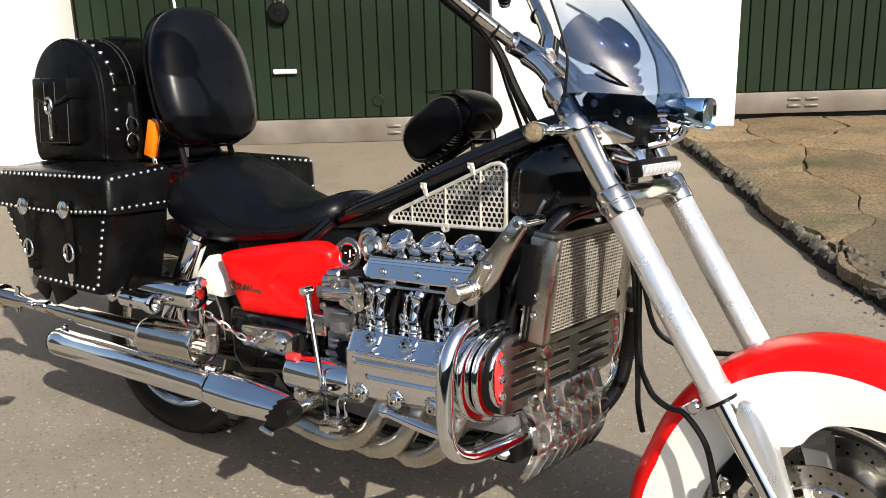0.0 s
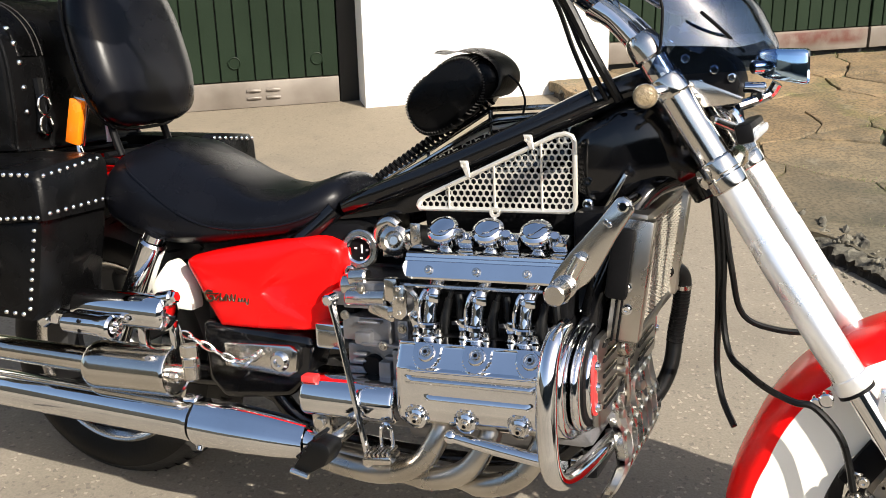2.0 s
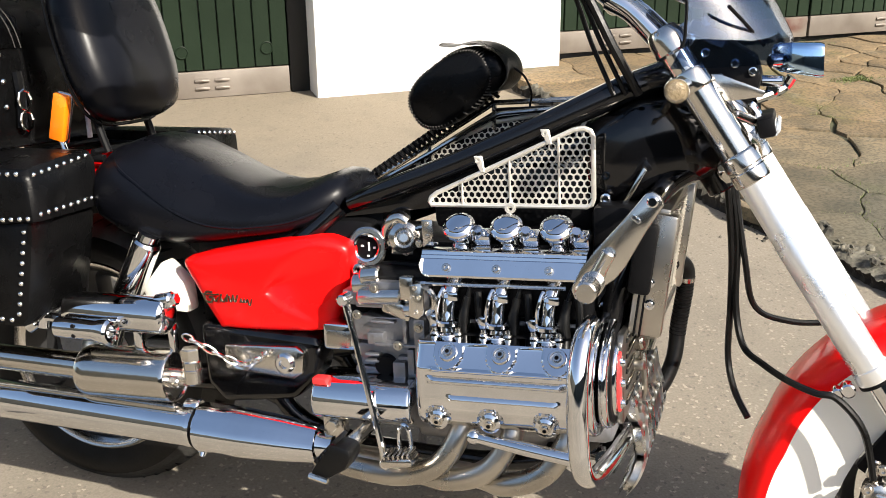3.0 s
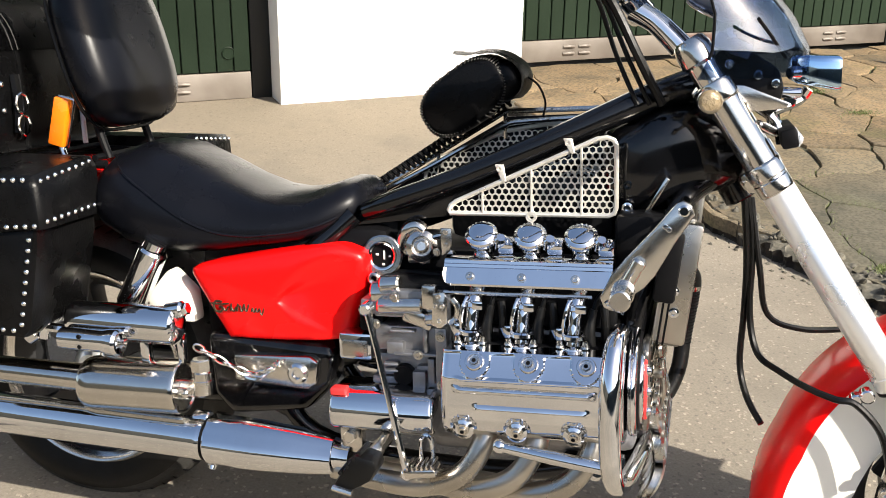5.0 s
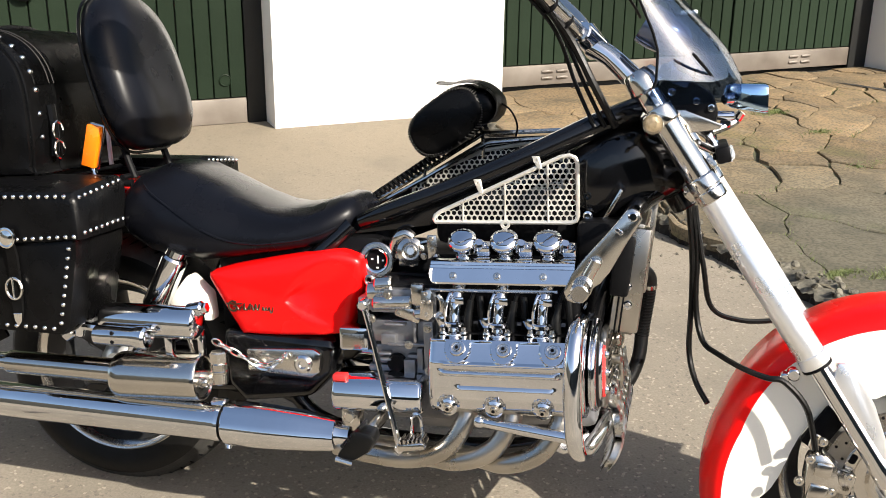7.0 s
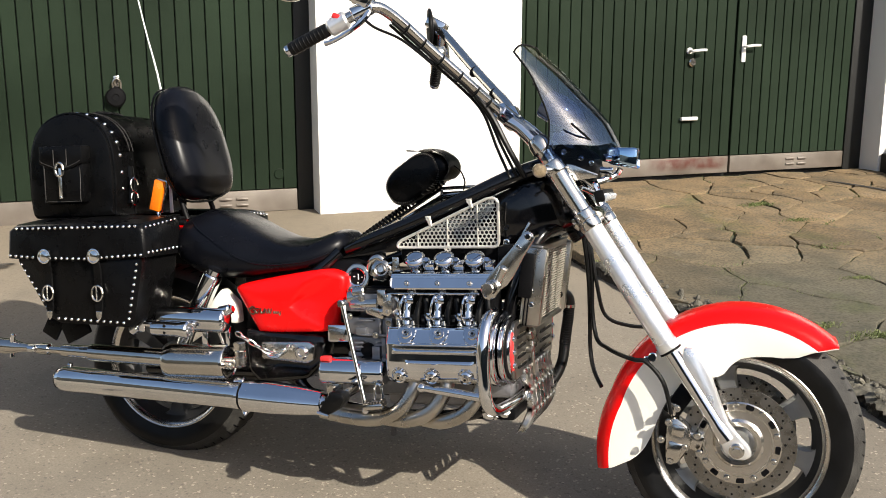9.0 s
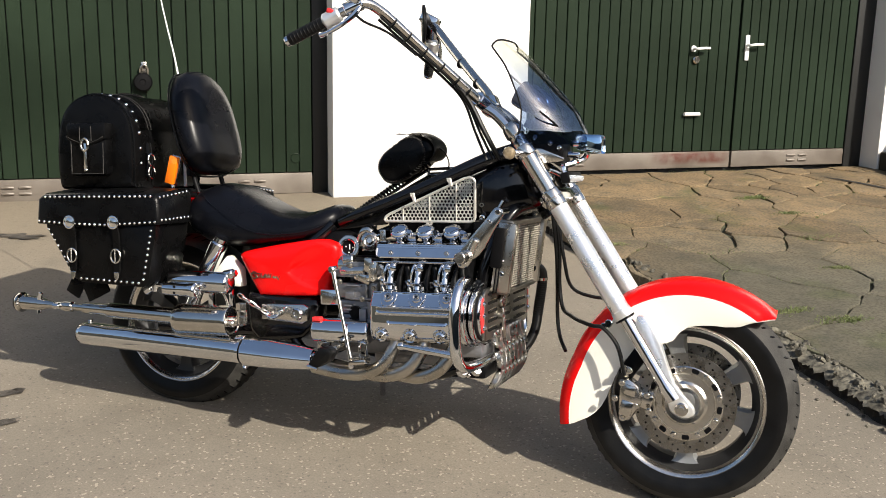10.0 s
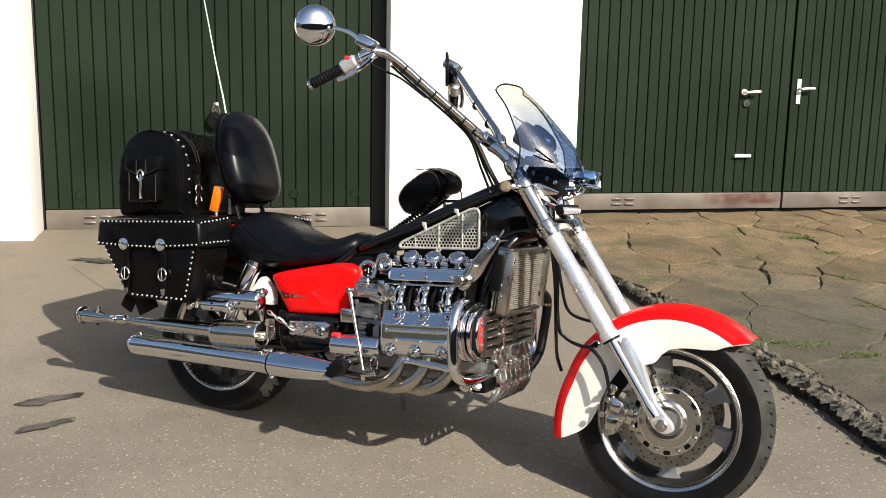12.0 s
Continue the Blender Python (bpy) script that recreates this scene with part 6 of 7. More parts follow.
part("hose_clamp", lathe(B_(), [(-0.005, 0.0185), (-0.005, 0.0205), (0.005, 0.0205), (0.005, 0.0185)], (0.3605, 0.222, 0.566), (0.1, -0.15, 1), 18, closed=True), STEEL, bike, "bright hose clamp")
part("hose_spring", t, SATIN, bike)["kind"] = "stuff"
for pts, r in (([(0.46, -0.01, 0.82), (0.475, 0.0, 0.70), (0.474, 0.008, 0.573), (0.490, -0.015, 0.495), (0.530, -0.075, 0.478), (0.575, -0.137, 0.470), (0.620, -0.168, 0.462), (0.655, -0.170, 0.455), (0.70, -0.172, 0.40), (0.72, -0.168, 0.31)], 0.0065), ([(0.455, -0.02, 0.82), (0.465, 0.0, 0.68), (0.464, 0.018, 0.565), (0.460, 0.038, 0.456), (0.474, 0.012, 0.395), (0.502, -0.025, 0.352)], 0.0065), ([(0.47, 0.0, 0.80), (0.49, 0.0, 0.66), (0.51, 0.03, 0.56), (0.58, 0.06, 0.525), (0.66, 0.09, 0.52)], 0.006)):
    part("brake_hose", tube(B_(), pts, r, 8), HOSE, bike, "black brake hose hanging before the radiator")
t = B_()
rod(t, (0.655, -0.17, 0.462), (0.655, -0.145, 0.462), 0.011)
rod(t, (0.672, -0.178, 0.472), (0.672, -0.150, 0.472), 0.013)
part("hose_clip", t, CHROME, bike)

# side panel, badge, lower plate
t = bmesh.new()
outline = [(-0.630, 0.655), (-0.615, 0.674), (-0.48, 0.700), (-0.335, 0.720), (-0.285, 0.712), (-0.258, 0.694), (-0.262, 0.640), (-0.290, 0.545), (-0.312, 0.528), (-0.43, 0.522), (-0.540, 0.523), (-0.562, 0.535)]
for s in (-1, 1):
    t = bmesh.new()
    cx, cz = -0.44, 0.61
    rings = []
    for k, y in ((0.99, 0.130), (1.0, 0.160), (0.995, 0.170), (0.98, 0.178), (0.95, 0.1845), (0.90, 0.189), (0.82, 0.1925), (0.70, 0.1955), (0.55, 0.198), (0.38, 0.1995), (0.2, 0.2005), (0.06, 0.201)):
        rings.append([(cx + (p[0] - cx) * k, s * (y - 0.022 * max(0, (p[0] + 0.34) / 0.09)), cz + (p[1] - cz) * k) for p in glide([(q[0], 0, q[1]) for q in outline + outline[:1]], 3)[:-1] for p in [(p.x, p.z)]])
    loft(t, rings)
    panel = part("side_panel", t, RED, bike, "glossy red side panel", 1.5)
    t = B_()
    tube(t, [(-0.555, s * 0.1995, 0.603), (-0.566, s * 0.1995, 0.605), (-0.574, s * 0.1995, 0.596), (-0.569, s * 0.1995, 0.584), (-0.557, s * 0.1995, 0.584), (-0.555, s * 0.1995, 0.593), (-0.562, s * 0.1995, 0.593)], 0.0026, 6, 3)
    tube(t, [(-0.580, s * 0.1993, 0.600), (-0.560, s * 0.1995, 0.5985), (-0.540, s * 0.1995, 0.6005)], 0.0018, 6, 3)
    for dx, dz, h, w in ((0, 0, 0.009, 0.0045), (0.011, 0, 0.016, 0.0), (0.018, 0, 0.009, 0.0045), (0.0255, 0, 0.016, 0.0), (0.036, 0.001, 0.015, 0.004), (0.046, 0.001, 0.015, 0.004), (0.057, 0, 0.009, 0.0), (0.063, 0, 0.009, 0.003), (0.070, 0, 0.009, 0.003), (0.079, -0.005, 0.014, 0.0035)):
        x0, z0 = -0.548 + dx, 0.585 + dz
        tube(t, [(x0 - w, s * 0.1995, z0 + h * 0.8), (x0 - w * 0.4, s * 0.1995, z0 + 0.001), (x0 + w * 0.4, s * 0.1995, z0 + 0.001), (x0 + 0.002 + w, s * 0.1995, z0 + h)] if w else [(x0, s * 0.1995, z0), (x0 + 0.003, s * 0.1995, z0 + h)], 0.0019, 6, 3)
    part("side_emblem", t, GOLD, panel, "dark gold script emblem")
    t = B_()
    for z in (0.668, 0.69):
        lathe(t, [(0, 0.004), (0.004, 0.003), (0.005, 0)], (-0.272, s * 0.158, z), (0, s, 0), 10)
    parts("panel_pin", t, GOLD, panel)
    t = B_()
    prism(t, [(-0.605, 0.535), (-0.33, 0.518), (-0.322, 0.49), (-0.335, 0.43), (-0.39, 0.375), (-0.56, 0.355), (-0.60, 0.40)], s * 0.10, s * 0.186, bev=0.02, seg=3)
    part("lower_panel", t, BLACK, bike, "glossy black lower side panel")
    t = B_()
    prism(t, [(-0.535, 0.495), (-0.37, 0.499), (-0.352, 0.487), (-0.358, 0.442), (-0.378, 0.429), (-0.535, 0.441)], s * 0.186, s * 0.206, bev=0.006)
    pl = part("lock_plate", t, STEEL, bike, "brushed steel plate with a round lock")
    t = lathe(B_(), [(0, 0.022), (0.008, 0.021), (0.012, 0.016), (0.012, 0.010), (0.006, 0.008), (0.006, 0)], (-0.395, s * 0.205, 0.464), (0, s, 0), 24)
    part("plate_lock", t, CHROME, pl)
    # swing arm and shock
    part("swing_arm", tube(B_(), [(-0.50, s * 0.14, 0.40), (-0.70, s * 0.15, 0.40), (-0.98, s * 0.15, 0.40)], 0.028, 12), BLACK, bike)
    t = tube(B_(), [(-0.70, s * 0.185, 0.72), (-0.765, s * 0.195, 0.60), (-0.83, s * 0.20, 0.45)], 0.024, 16, 4)
    lathe(t, [(0, 0.026), (0.006, 0.031), (0.13, 0.031), (0.138, 0.027)], (-0.705, s * 0.187, 0.705), (-0.065, s * 0.006, -0.125), 24)
    part("shock_absorber", t, CHROME, bike, "chrome rear shock absorber")
    t = B_()
    prism(t, [(-0.690, 0.660), (-0.640, 0.612), (-0.634, 0.545), (-0.735, 0.552), (-0.745, 0.60)], s * 0.12, s * 0.17, bev=0.01)
    part("rear_side_cover", t, CREAM, bike, "cream white rear side cover")

# upper torpedo pipe with its tanks, on the right side
t = lathe(B_(), [(0, 0.034), (0.006, 0.037), (0.014, 0.037), (0.018, 0.028), (0.10, 0.024), (0.13, 0.015), (0.18, 0.013), (0.21, 0.019), (0.24, 0.019), (0.245, 0.013), (0.29, 0.013), (0.295, 0.020), (0.40, 0.022), (0.405, 0.028), (0.715, 0.030)], (-1.527, -0.262, 0.475), (0.999, 0, -0.043), 32)
torp = part("torpedo_pipe", t, POLISH, bike, "polished steel torpedo-shaped auxiliary pipe")
t = lathe(B_(), [(-0.004, 0.034), (-0.004, 0.028), (0.02, 0.026), (0.02, 0)], (-1.527, -0.262, 0.475), (0.999, 0, -0.043), 28)
for k in range(4):
    a = k * math.pi / 2 + 0.4
    box(t, (-1.524, -0.262 + 0.014 * math.cos(a), 0.476 + 0.014 * math.sin(a)), (0.006, 0.030 * abs(math.cos(a)) + 0.004, 0.030 * abs(math.sin(a)) + 0.004), 0.001)
part("pipe_mouth", t, SATIN, torp)
t = B_()
rod(t, (-1.43, -0.272, 0.485), (-1.42, -0.272, 0.515), 0.008)
rod(t, (-1.44, -0.262, 0.455), (-1.44, -0.262, 0.432), 0.008)
rod(t, (-1.36, -0.278, 0.468), (-1.33, -0.278, 0.467), 0.012)
parts("pipe_bolt", t, CHROME, torp)
t = lathe(B_(), [(0, 0), (0, 0.040), (0.006, 0.0505), (0.016, 0.0545), (0.03, 0.0555), (0.212, 0.0555), (0.220, 0.0545), (0.2225, 0.0525), (0.2225, 0.049), (0.219, 0.046), (0.222, 0.030), (0.223, 0)], (-0.843, -0.257, 0.437), (1, 0, 0.004), 44)
tank = part("air_tank", t, POLISH, bike, "polished steel air tank")
t = B_()
rod(t, (-0.622, -0.275, 0.432), (-0.600, -0.275, 0.432), 0.013, 0.003)
rod(t, (-0.625, -0.257, 0.438), (-0.575, -0.265, 0.440), 0.018, 0.003)
rod(t, (-0.574, -0.268, 0.428), (-0.574, -0.268, 0.480), 0.019, 0.004)
rod(t, (-0.574, -0.268, 0.455), (-0.574, -0.268, 0.462), 0.0205, 0.002)
rod(t, (-0.574, -0.268, 0.478), (-0.574, -0.268, 0.505), 0.021, 0.003, 6)
part("tank_valve", t, STEEL, tank)
t = lathe(B_(), [(0, 0), (0, 0.030), (0.005, 0.036), (0.014, 0.0385), (0.226, 0.0385), (0.232, 0.0375), (0.235, 0.034), (0.240, 0.026), (0.244, 0.014), (0.245, 0)], (-0.852, -0.272, 0.575), (0.999, 0, -0.018), 40)
comp = part("compressor", t, CHROME, bike, "chrome horn compressor cylinder")
t = rod(B_(), (-0.626, -0.280, 0.562), (-0.610, -0.281, 0.562), 0.012, 0.003, 6)
rod(t, (-0.640, -0.270, 0.598), (-0.600, -0.272, 0.606), 0.017, 0.004)
rod(t, (-0.604, -0.272, 0.605), (-0.590, -0.273, 0.608), 0.013, 0.003, 6)
part("compressor_head", t, CHROME, comp)
t = lathe(B_(), [(0, 0), (0, 0.016), (0.004, 0.0215), (0.03, 0.0225), (0.10, 0.0225), (0.112, 0.026), (0.13, 0.0265), (0.136, 0.022), (0.134, 0.014), (0.12, 0.012), (0.12, 0)], (-0.845, -0.325, 0.552), (0.99, -0.05, -0.02), 30)
part("air_filter", t, CHROME, comp, "small chrome filter can")
t = B_()
for x, z in ((-0.79, 0.562), (-0.79, 0.542), (-0.75, 0.545)):
    lathe(t, [(0, 0.005), (0.002, 0.004), (0.002, 0)], (x, -0.348, z), (0, -1, 0), 10)
parts("vent_hole", t, SATIN, comp)
t = B_()
box(t, (-0.70, -0.255, 0.515), (0.02, 0.02, 0.07), 0.004)
box(t, (-0.62, -0.255, 0.52), (0.014, 0.02, 0.06), 0.004)
tube(t, [(-0.94, -0.28, 0.545), (-0.90, -0.29, 0.56), (-0.86, -0.285, 0.555)], 0.010, 8)
rod(t, (-0.95, -0.285, 0.535), (-0.925, -0.285, 0.55), 0.017)
rod(t, (-0.91, -0.29, 0.535), (-0.90, -0.29, 0.575), 0.011)
parts("tank_bracket", t, CHROME, comp)
part("side_stand", tube(B_(), [(-0.20, 0.12, 0.30), (-0.26, 0.22, 0.17), (-0.31, 0.335, 0.055)], 0.011, 10), CHROME, bike, "chrome side stand propped on the ground")


# ---- chain on the side plate ----
t = B_()
pts = glide([(-0.575, -0.285, 0.535), (-0.548, -0.262, 0.508), (-0.512, -0.24, 0.478), (-0.478, -0.226, 0.462), (-0.445, -0.222, 0.475), (-0.43, -0.222, 0.49)], 2)
chain = thing("chain", "short bright steel chain hooked onto a lock plate", "chain", BIKE)
for i, (a, b) in enumerate(zip(pts, pts[1:])):
    c, d = (a + b) / 2, (b - a)
    u = d.normalized()
    sdv = u.orthogonal().normalized()
    if i % 2:
        sdv = u.cross(sdv)
    L, W = d.length * 0.68, 0.0065
    loop = [c + u * L * math.cos(q) + sdv * W * math.sin(q) for q in np.linspace(0, 2 * math.pi, 13)]
    part("link", tube(B_(), loop, 0.0023, 6, 1), STUD, chain)
t = tube(B_(), [(-0.455, -0.222, 0.468), (-0.475, -0.222, 0.452), (-0.50, -0.222, 0.455), (-0.508, -0.222, 0.470)], 0.005, 8)
part("hook", t, STUD, chain)


# ---- leather bags ----
def studs(points, normal, r=0.0054):
    bm = B_()
    d = Vector(normal).normalized()
    for p in points:
        lathe(bm, [(0, r), (r * 0.45, r * 0.82), (r * 0.75, r * 0.4), (r * 0.85, 0)], p, d, 8)
    return bm


def along(a, b, step):
    a, b = Vector(a), Vector(b)
    n = max(1, round((b - a).length / step))
    return [a.lerp(b, i / n) for i in range(n + 1)]


def saddlebag(s, label):
    bag = thing("saddlebag", label, "saddlebag", BIKE @ Matrix.Translation((0.048 if s > 0 else 0, 0, 0.008 if s > 0 else 0)), "saddlebags")
    F = lambda x, z, y=0.365: (x, s * y, z)
    yo, yi = 0.360, 0.165
    # body: outer face narrower at the foot
    outer = [(-1.315, 0.800), (-0.845, 0.800), (-0.850, 0.74), (-0.885, 0.575), (-0.905, 0.556), (-1.165, 0.568), (-1.20, 0.585), (-1.312, 0.765)]
    t = bmesh.new()
    rg = []
    for y, k, dx in ((yi, 0.985, 0.0), (yi + 0.012, 1.0, 0.0), (0.30, 1.0, 0.0), (yo - 0.014, 1.0, 0.0), (yo - 0.003, 0.985, 0.0), (yo, 0.955, 0.0)):
        rg.append([(-1.09 + (p[0] + 1.09) * k + (dx if p[0] > -1.0 else 0), s * y, 0.68 + (p[1] - 0.68) * k) for p in outer])
    loft(t, rg)
    body = part("bag_body", t, LEATHER, bag, "stiff black leather bag body", 0.7)
    lid = [(-1.342, 0.775), (-1.20, 0.766), (-1.05, 0.764), (-0.90, 0.770), (-0.835, 0.776), (-0.838, 0.86), (-0.850, 0.878), (-1.08, 0.884), (-1.312, 0.880), (-1.334, 0.866)]
    t = bmesh.new()
    rg = []
    for y, k, dx, dz in ((yi - 0.01, 0.985, 0.0, 0.014), (yi + 0.01, 1.0, 0.0, 0.018), (0.26, 1.0, 0.002, 0.012), (yo - 0.008, 1.0, 0.004, 0.002), (yo + 0.006, 0.99, 0.0, -0.003), (yo + 0.010, 0.95, 0, -0.004)):
        rg.append([(-1.09 + (p[0] + 1.09) * k + (dx if p[0] > -0.9 else 0), s * y, 0.82 + (p[1] - 0.82) * k + (dz if p[1] > 0.85 else 0)) for p in lid])
    loft(t, rg)
    part("bag_lid", t, LEATHER, bag, "black leather lid edged with studs", 0.7)
    yy = yo + 0.0105
    pts = along(F(-1.330, 0.784, yy), F(-1.20, 0.776, yy), 0.021)[:-1] + along(F(-1.20, 0.776, yy), F(-1.05, 0.773, yy), 0.021)[:-1] + along(F(-1.05, 0.773, yy), F(-0.845, 0.784, yy), 0.021)
    parts("lid_stud", studs(pts, (0, s, 0)), STUD, bag, "row of bright round studs")
    pts = along(F(-1.30, 0.870, yy), F(-0.86, 0.872, yy), 0.021)
    parts("lid_stud", studs(pts, (0, s, 0.3)), STUD, bag)
    pts = along((-0.830, s * (yo - 0.01), 0.790), (-0.834, s * (yi + 0.02), 0.795), 0.023) + along((-0.836, s * (yo - 0.01), 0.868), (-0.838, s * (yi + 0.02), 0.885), 0.023)
    parts("lid_stud", studs(pts, (1, 0, 0)), STUD, bag)
    yb = yo + 0.0005
    pts = along(F(-0.868, 0.755, yb), F(-0.905, 0.585, yb), 0.023) + along(F(-0.925, 0.572, yb), F(-1.165, 0.583, yb), 0.023) + along(F(-1.195, 0.60, yb), F(-1.298, 0.755, yb), 0.023)
    parts("body_stud", studs(pts, (0, s, 0), 0.0055), STUD, bag)
    for x in (-1.191, -1.007):
        t = bmesh.new()
        rg = []
        for z, y in ((0.800, yo + 0.012), (0.772, yo + 0.016), (0.740, yo + 0.006), (0.66, yo + 0.004), (0.62, yo + 0.006), (0.595, yo + 0.005)):
            w = 0.015 if z > 0.6 else 0.010
            rg.append([(x - w, s * (y + 0.0), z), (x - w * 0.8, s * (y + 0.004), z), (x + w * 0.8, s * (y + 0.004), z), (x + w, s * y, z)])
        loft(t, rg)
        strap = part("strap", t, LEATHER, bag, "black buckle strap")
        t = lathe(B_(), [(0, 0.0235), (0.004, 0.0235), (0.005, 0.020), (0.0035, 0.017), (0.006, 0.010), (0.008, 0)], F(x, 0.782, yo + 0.020), (0, s, 0), 28)
        part("concho", t, STUD, strap, "round silver concho")
        loop = [(x + 0.020 * math.cos(a), s * (yo + 0.013), 0.665 + 0.024 * math.sin(a)) for a in np.linspace(0, 2 * math.pi, 17)]
        t = tube(B_(), loop, 0.0035, 6, 1)
        tube(t, [(x, s * (yo + 0.016), 0.69), (x + 0.002, s * (yo + 0.018), 0.645)], 0.0028, 6)
        part("buckle", t, STUD, strap, "bright oval buckle")
        t = B_()
        prism(t, [(x - 0.011, 0.608), (x + 0.011, 0.608), (x + 0.009, 0.590), (x, 0.578), (x - 0.009, 0.590)], s * (yo + 0.008), s * (yo + 0.012), bev=0.001, seg=1)
        part("strap_tip", t, STUD, strap, "bright metal strap tip")
    if s < 0:
        t = box(B_(), (-1.23, s * 0.30, 0.555), (0.06, 0.012, 0.09), 0.004, (0, 30, 0))
        box(t, (-1.15, s * 0.30, 0.545), (0.10, 0.01, 0.075), 0.004, (0, -25, 0))
        part("bag_flap", t, LEATHER, bag)
    return bag


saddlebag(-1, "studded black leather saddlebag with two buckled straps, beside the rear wheel")
saddlebag(1, "studded black leather saddlebag behind the seat, lid corner showing")

trunk = thing("trunk_bag", "barrel-shaped black leather bag with studs strapped on the luggage rack", "travel bag", BIKE)
arch = [(-1.345, 0.898), (-1.36, 0.915), (-1.368, 1.0), (-1.362, 1.10), (-1.335, 1.175), (-1.285, 1.22), (-1.21, 1.24), (-1.135, 1.225), (-1.075, 1.18), (-1.045, 1.11), (-1.038, 1.0), (-1.042, 0.915), (-1.06, 0.898)]
t = bmesh.new()
sm = [(p.x, p.z) for p in glide([(a, 0, b) for a, b in arch + arch[:1]], 4)[:-1]]
rg = []
for y, k in ((-0.222, 0.90), (-0.218, 0.965), (-0.205, 0.99), (-0.19, 1.0), (0, 1.005), (0.19, 1.0), (0.205, 0.99), (0.218, 0.965), (0.222, 0.90)):
    rg.append([(-1.20 + (p[0] + 1.20) * k, y, 1.06 + (p[1] - 1.06) * k) for p in sm])
loft(t, rg)
part("bag_body", t, LEATHER, trunk, "barrel leather body", 0.8)
t = B_()
for y in (-0.207, -0.105, 0.207):
    tube(t, [(-1.20 + (p[0] + 1.20) * 0.997, y, 1.06 + (p[1] - 1.06) * 0.997) for p in sm + sm[:1]], 0.0045, 6, 1)
part("piping", t, LEATHER, trunk)
half = [p for p in sm if p[1] > 0.97]
pts = []
for a, b in zip(half, half[1:]):
    pts.append(Vector((-1.20 + ((a[0] + b[0]) / 2 + 1.20) * 1.004, -0.170, 1.06 + ((a[1] + b[1]) / 2 - 1.06) * 1.004)))
t = B_()
for p in pts[len(pts) // 2 - 4::2]:
    add(t, studs([p], (p.x + 1.2, 0, p.z - 1.06), 0.0075))
parts("trunk_stud", t, STUD, trunk, "bright round studs")
t = B_()
prism(t, [(-1.278, 0.955), (-1.268, 0.942), (-1.135, 0.942), (-1.122, 0.955), (-1.120, 1.118), (-1.130, 1.128), (-1.27, 1.128), (-1.28, 1.118)], -0.262, -0.215, bev=0.012)
pocket = part("end_pocket", t, LEATHER, trunk, "square end pocket with a buckle")
t = B_()
prism(t, [(-1.284, 1.075), (-1.25, 1.062), (-1.20, 1.050), (-1.15, 1.062), (-1.116, 1.075), (-1.118, 1.132), (-1.282, 1.132)], -0.270, -0.222, bev=0.005)
part("pocket_flap", t, LEATHER, pocket)
t = B_()
loop = [(-1.20 + 0.016 * math.cos(a), -0.276, 1.055 + 0.022 * math.sin(a)) for a in np.linspace(0, 2 * math.pi, 17)]
tube(t, loop, 0.0045, 6, 1)
box(t, (-1.20, -0.272, 1.01), (0.012, 0.006, 0.10), 0.002)
lathe(t, [(0, 0.007), (0.004, 0.004), (0.005, 0)], (-1.20, -0.272, 0.965), (0, -1, 0), 10)
part("buckle", t, STUD, pocket, "bright buckle")
t = B_()
for y in (-0.13, 0.13):
    tube(t, [(-1.036, y, 1.06), (-1.028, y - 0.005, 1.0), (-1.03, y - 0.01, 0.94)], 0.012, 8)
parts("tie_strap", t, LEATHER, trunk)
t = B_()
for z, h in ((1.00, 0.022), (0.955, 0.022)):
    loop = [(-1.018, -0.135 + 0.02 * math.cos(a), z + h * math.sin(a)) for a in np.linspace(0, 2 * math.pi, 9)]
    tube(t, loop, 0.003, 6, 1)
part("buckle", t, STUD, trunk)
THREAD = mat("waxed_thread", (0.026, 0.024, 0.021), 0.6, 0, 0.3, 30)
flap_line = [p for p in sm if p[0] > -1.24 and p[1] > 1.085]
t = bmesh.new()
rows = []
for y in (-0.172, -0.168, -0.08, 0.0, 0.08, 0.168, 0.172):
    o = 1.012 if abs(y) > 0.17 else 1.03
    rows.append([t.verts.new((-1.20 + (p[0] + 1.20) * o, y, 1.06 + (p[1] - 1.06) * o)) for p in flap_line])
for a, b in zip(rows, rows[1:]):
    for k in range(len(a) - 1):
        t.faces.new((a[k], a[k + 1], b[k + 1], b[k]))
bmesh.ops.solidify(t, geom=t.faces[:], thickness=0.004)
flap = part("bag_flap", t, LEATHER, trunk, "leather flap over the barrel with stitched edges", 0.9)
for y in (-0.118, -0.100):
    part("stitching", tube(B_(), [(-1.20 + (p[0] + 1.20) * 1.032, y, 1.06 + (p[1] - 1.06) * 1.032) for p in flap_line], 0.0013, 5, 1), THREAD, flap)
for pts in ([(-1.268, -0.2625, 1.06), (-1.268, -0.2625, 0.962), (-1.258, -0.2625, 0.952), (-1.145, -0.2625, 0.952), (-1.133, -0.2625, 0.962), (-1.131, -0.2625, 1.06)], [(-1.276, -0.2705, 1.083), (-1.25, -0.2705, 1.071), (-1.20, -0.2705, 1.059), (-1.15, -0.2705, 1.071), (-1.124, -0.2705, 1.083)]):
    part("stitching", tube(B_(), pts, 0.0014, 5, 2), THREAD, pocket, "grey stitched seam")
for x in (-1.225, -1.175):
    part("stitching", tube(B_(), [(x, -0.2705, 1.12), (x, -0.2705, 1.068)], 0.0014, 5, 1), THREAD, pocket)
part("carry_handle", tube(B_(), [(-1.20, -0.10, 1.238), (-1.20, -0.05, 1.247), (-1.20, 0.04, 1.248), (-1.20, 0.09, 1.238)], 0.008, 8), LEATHER, trunk)

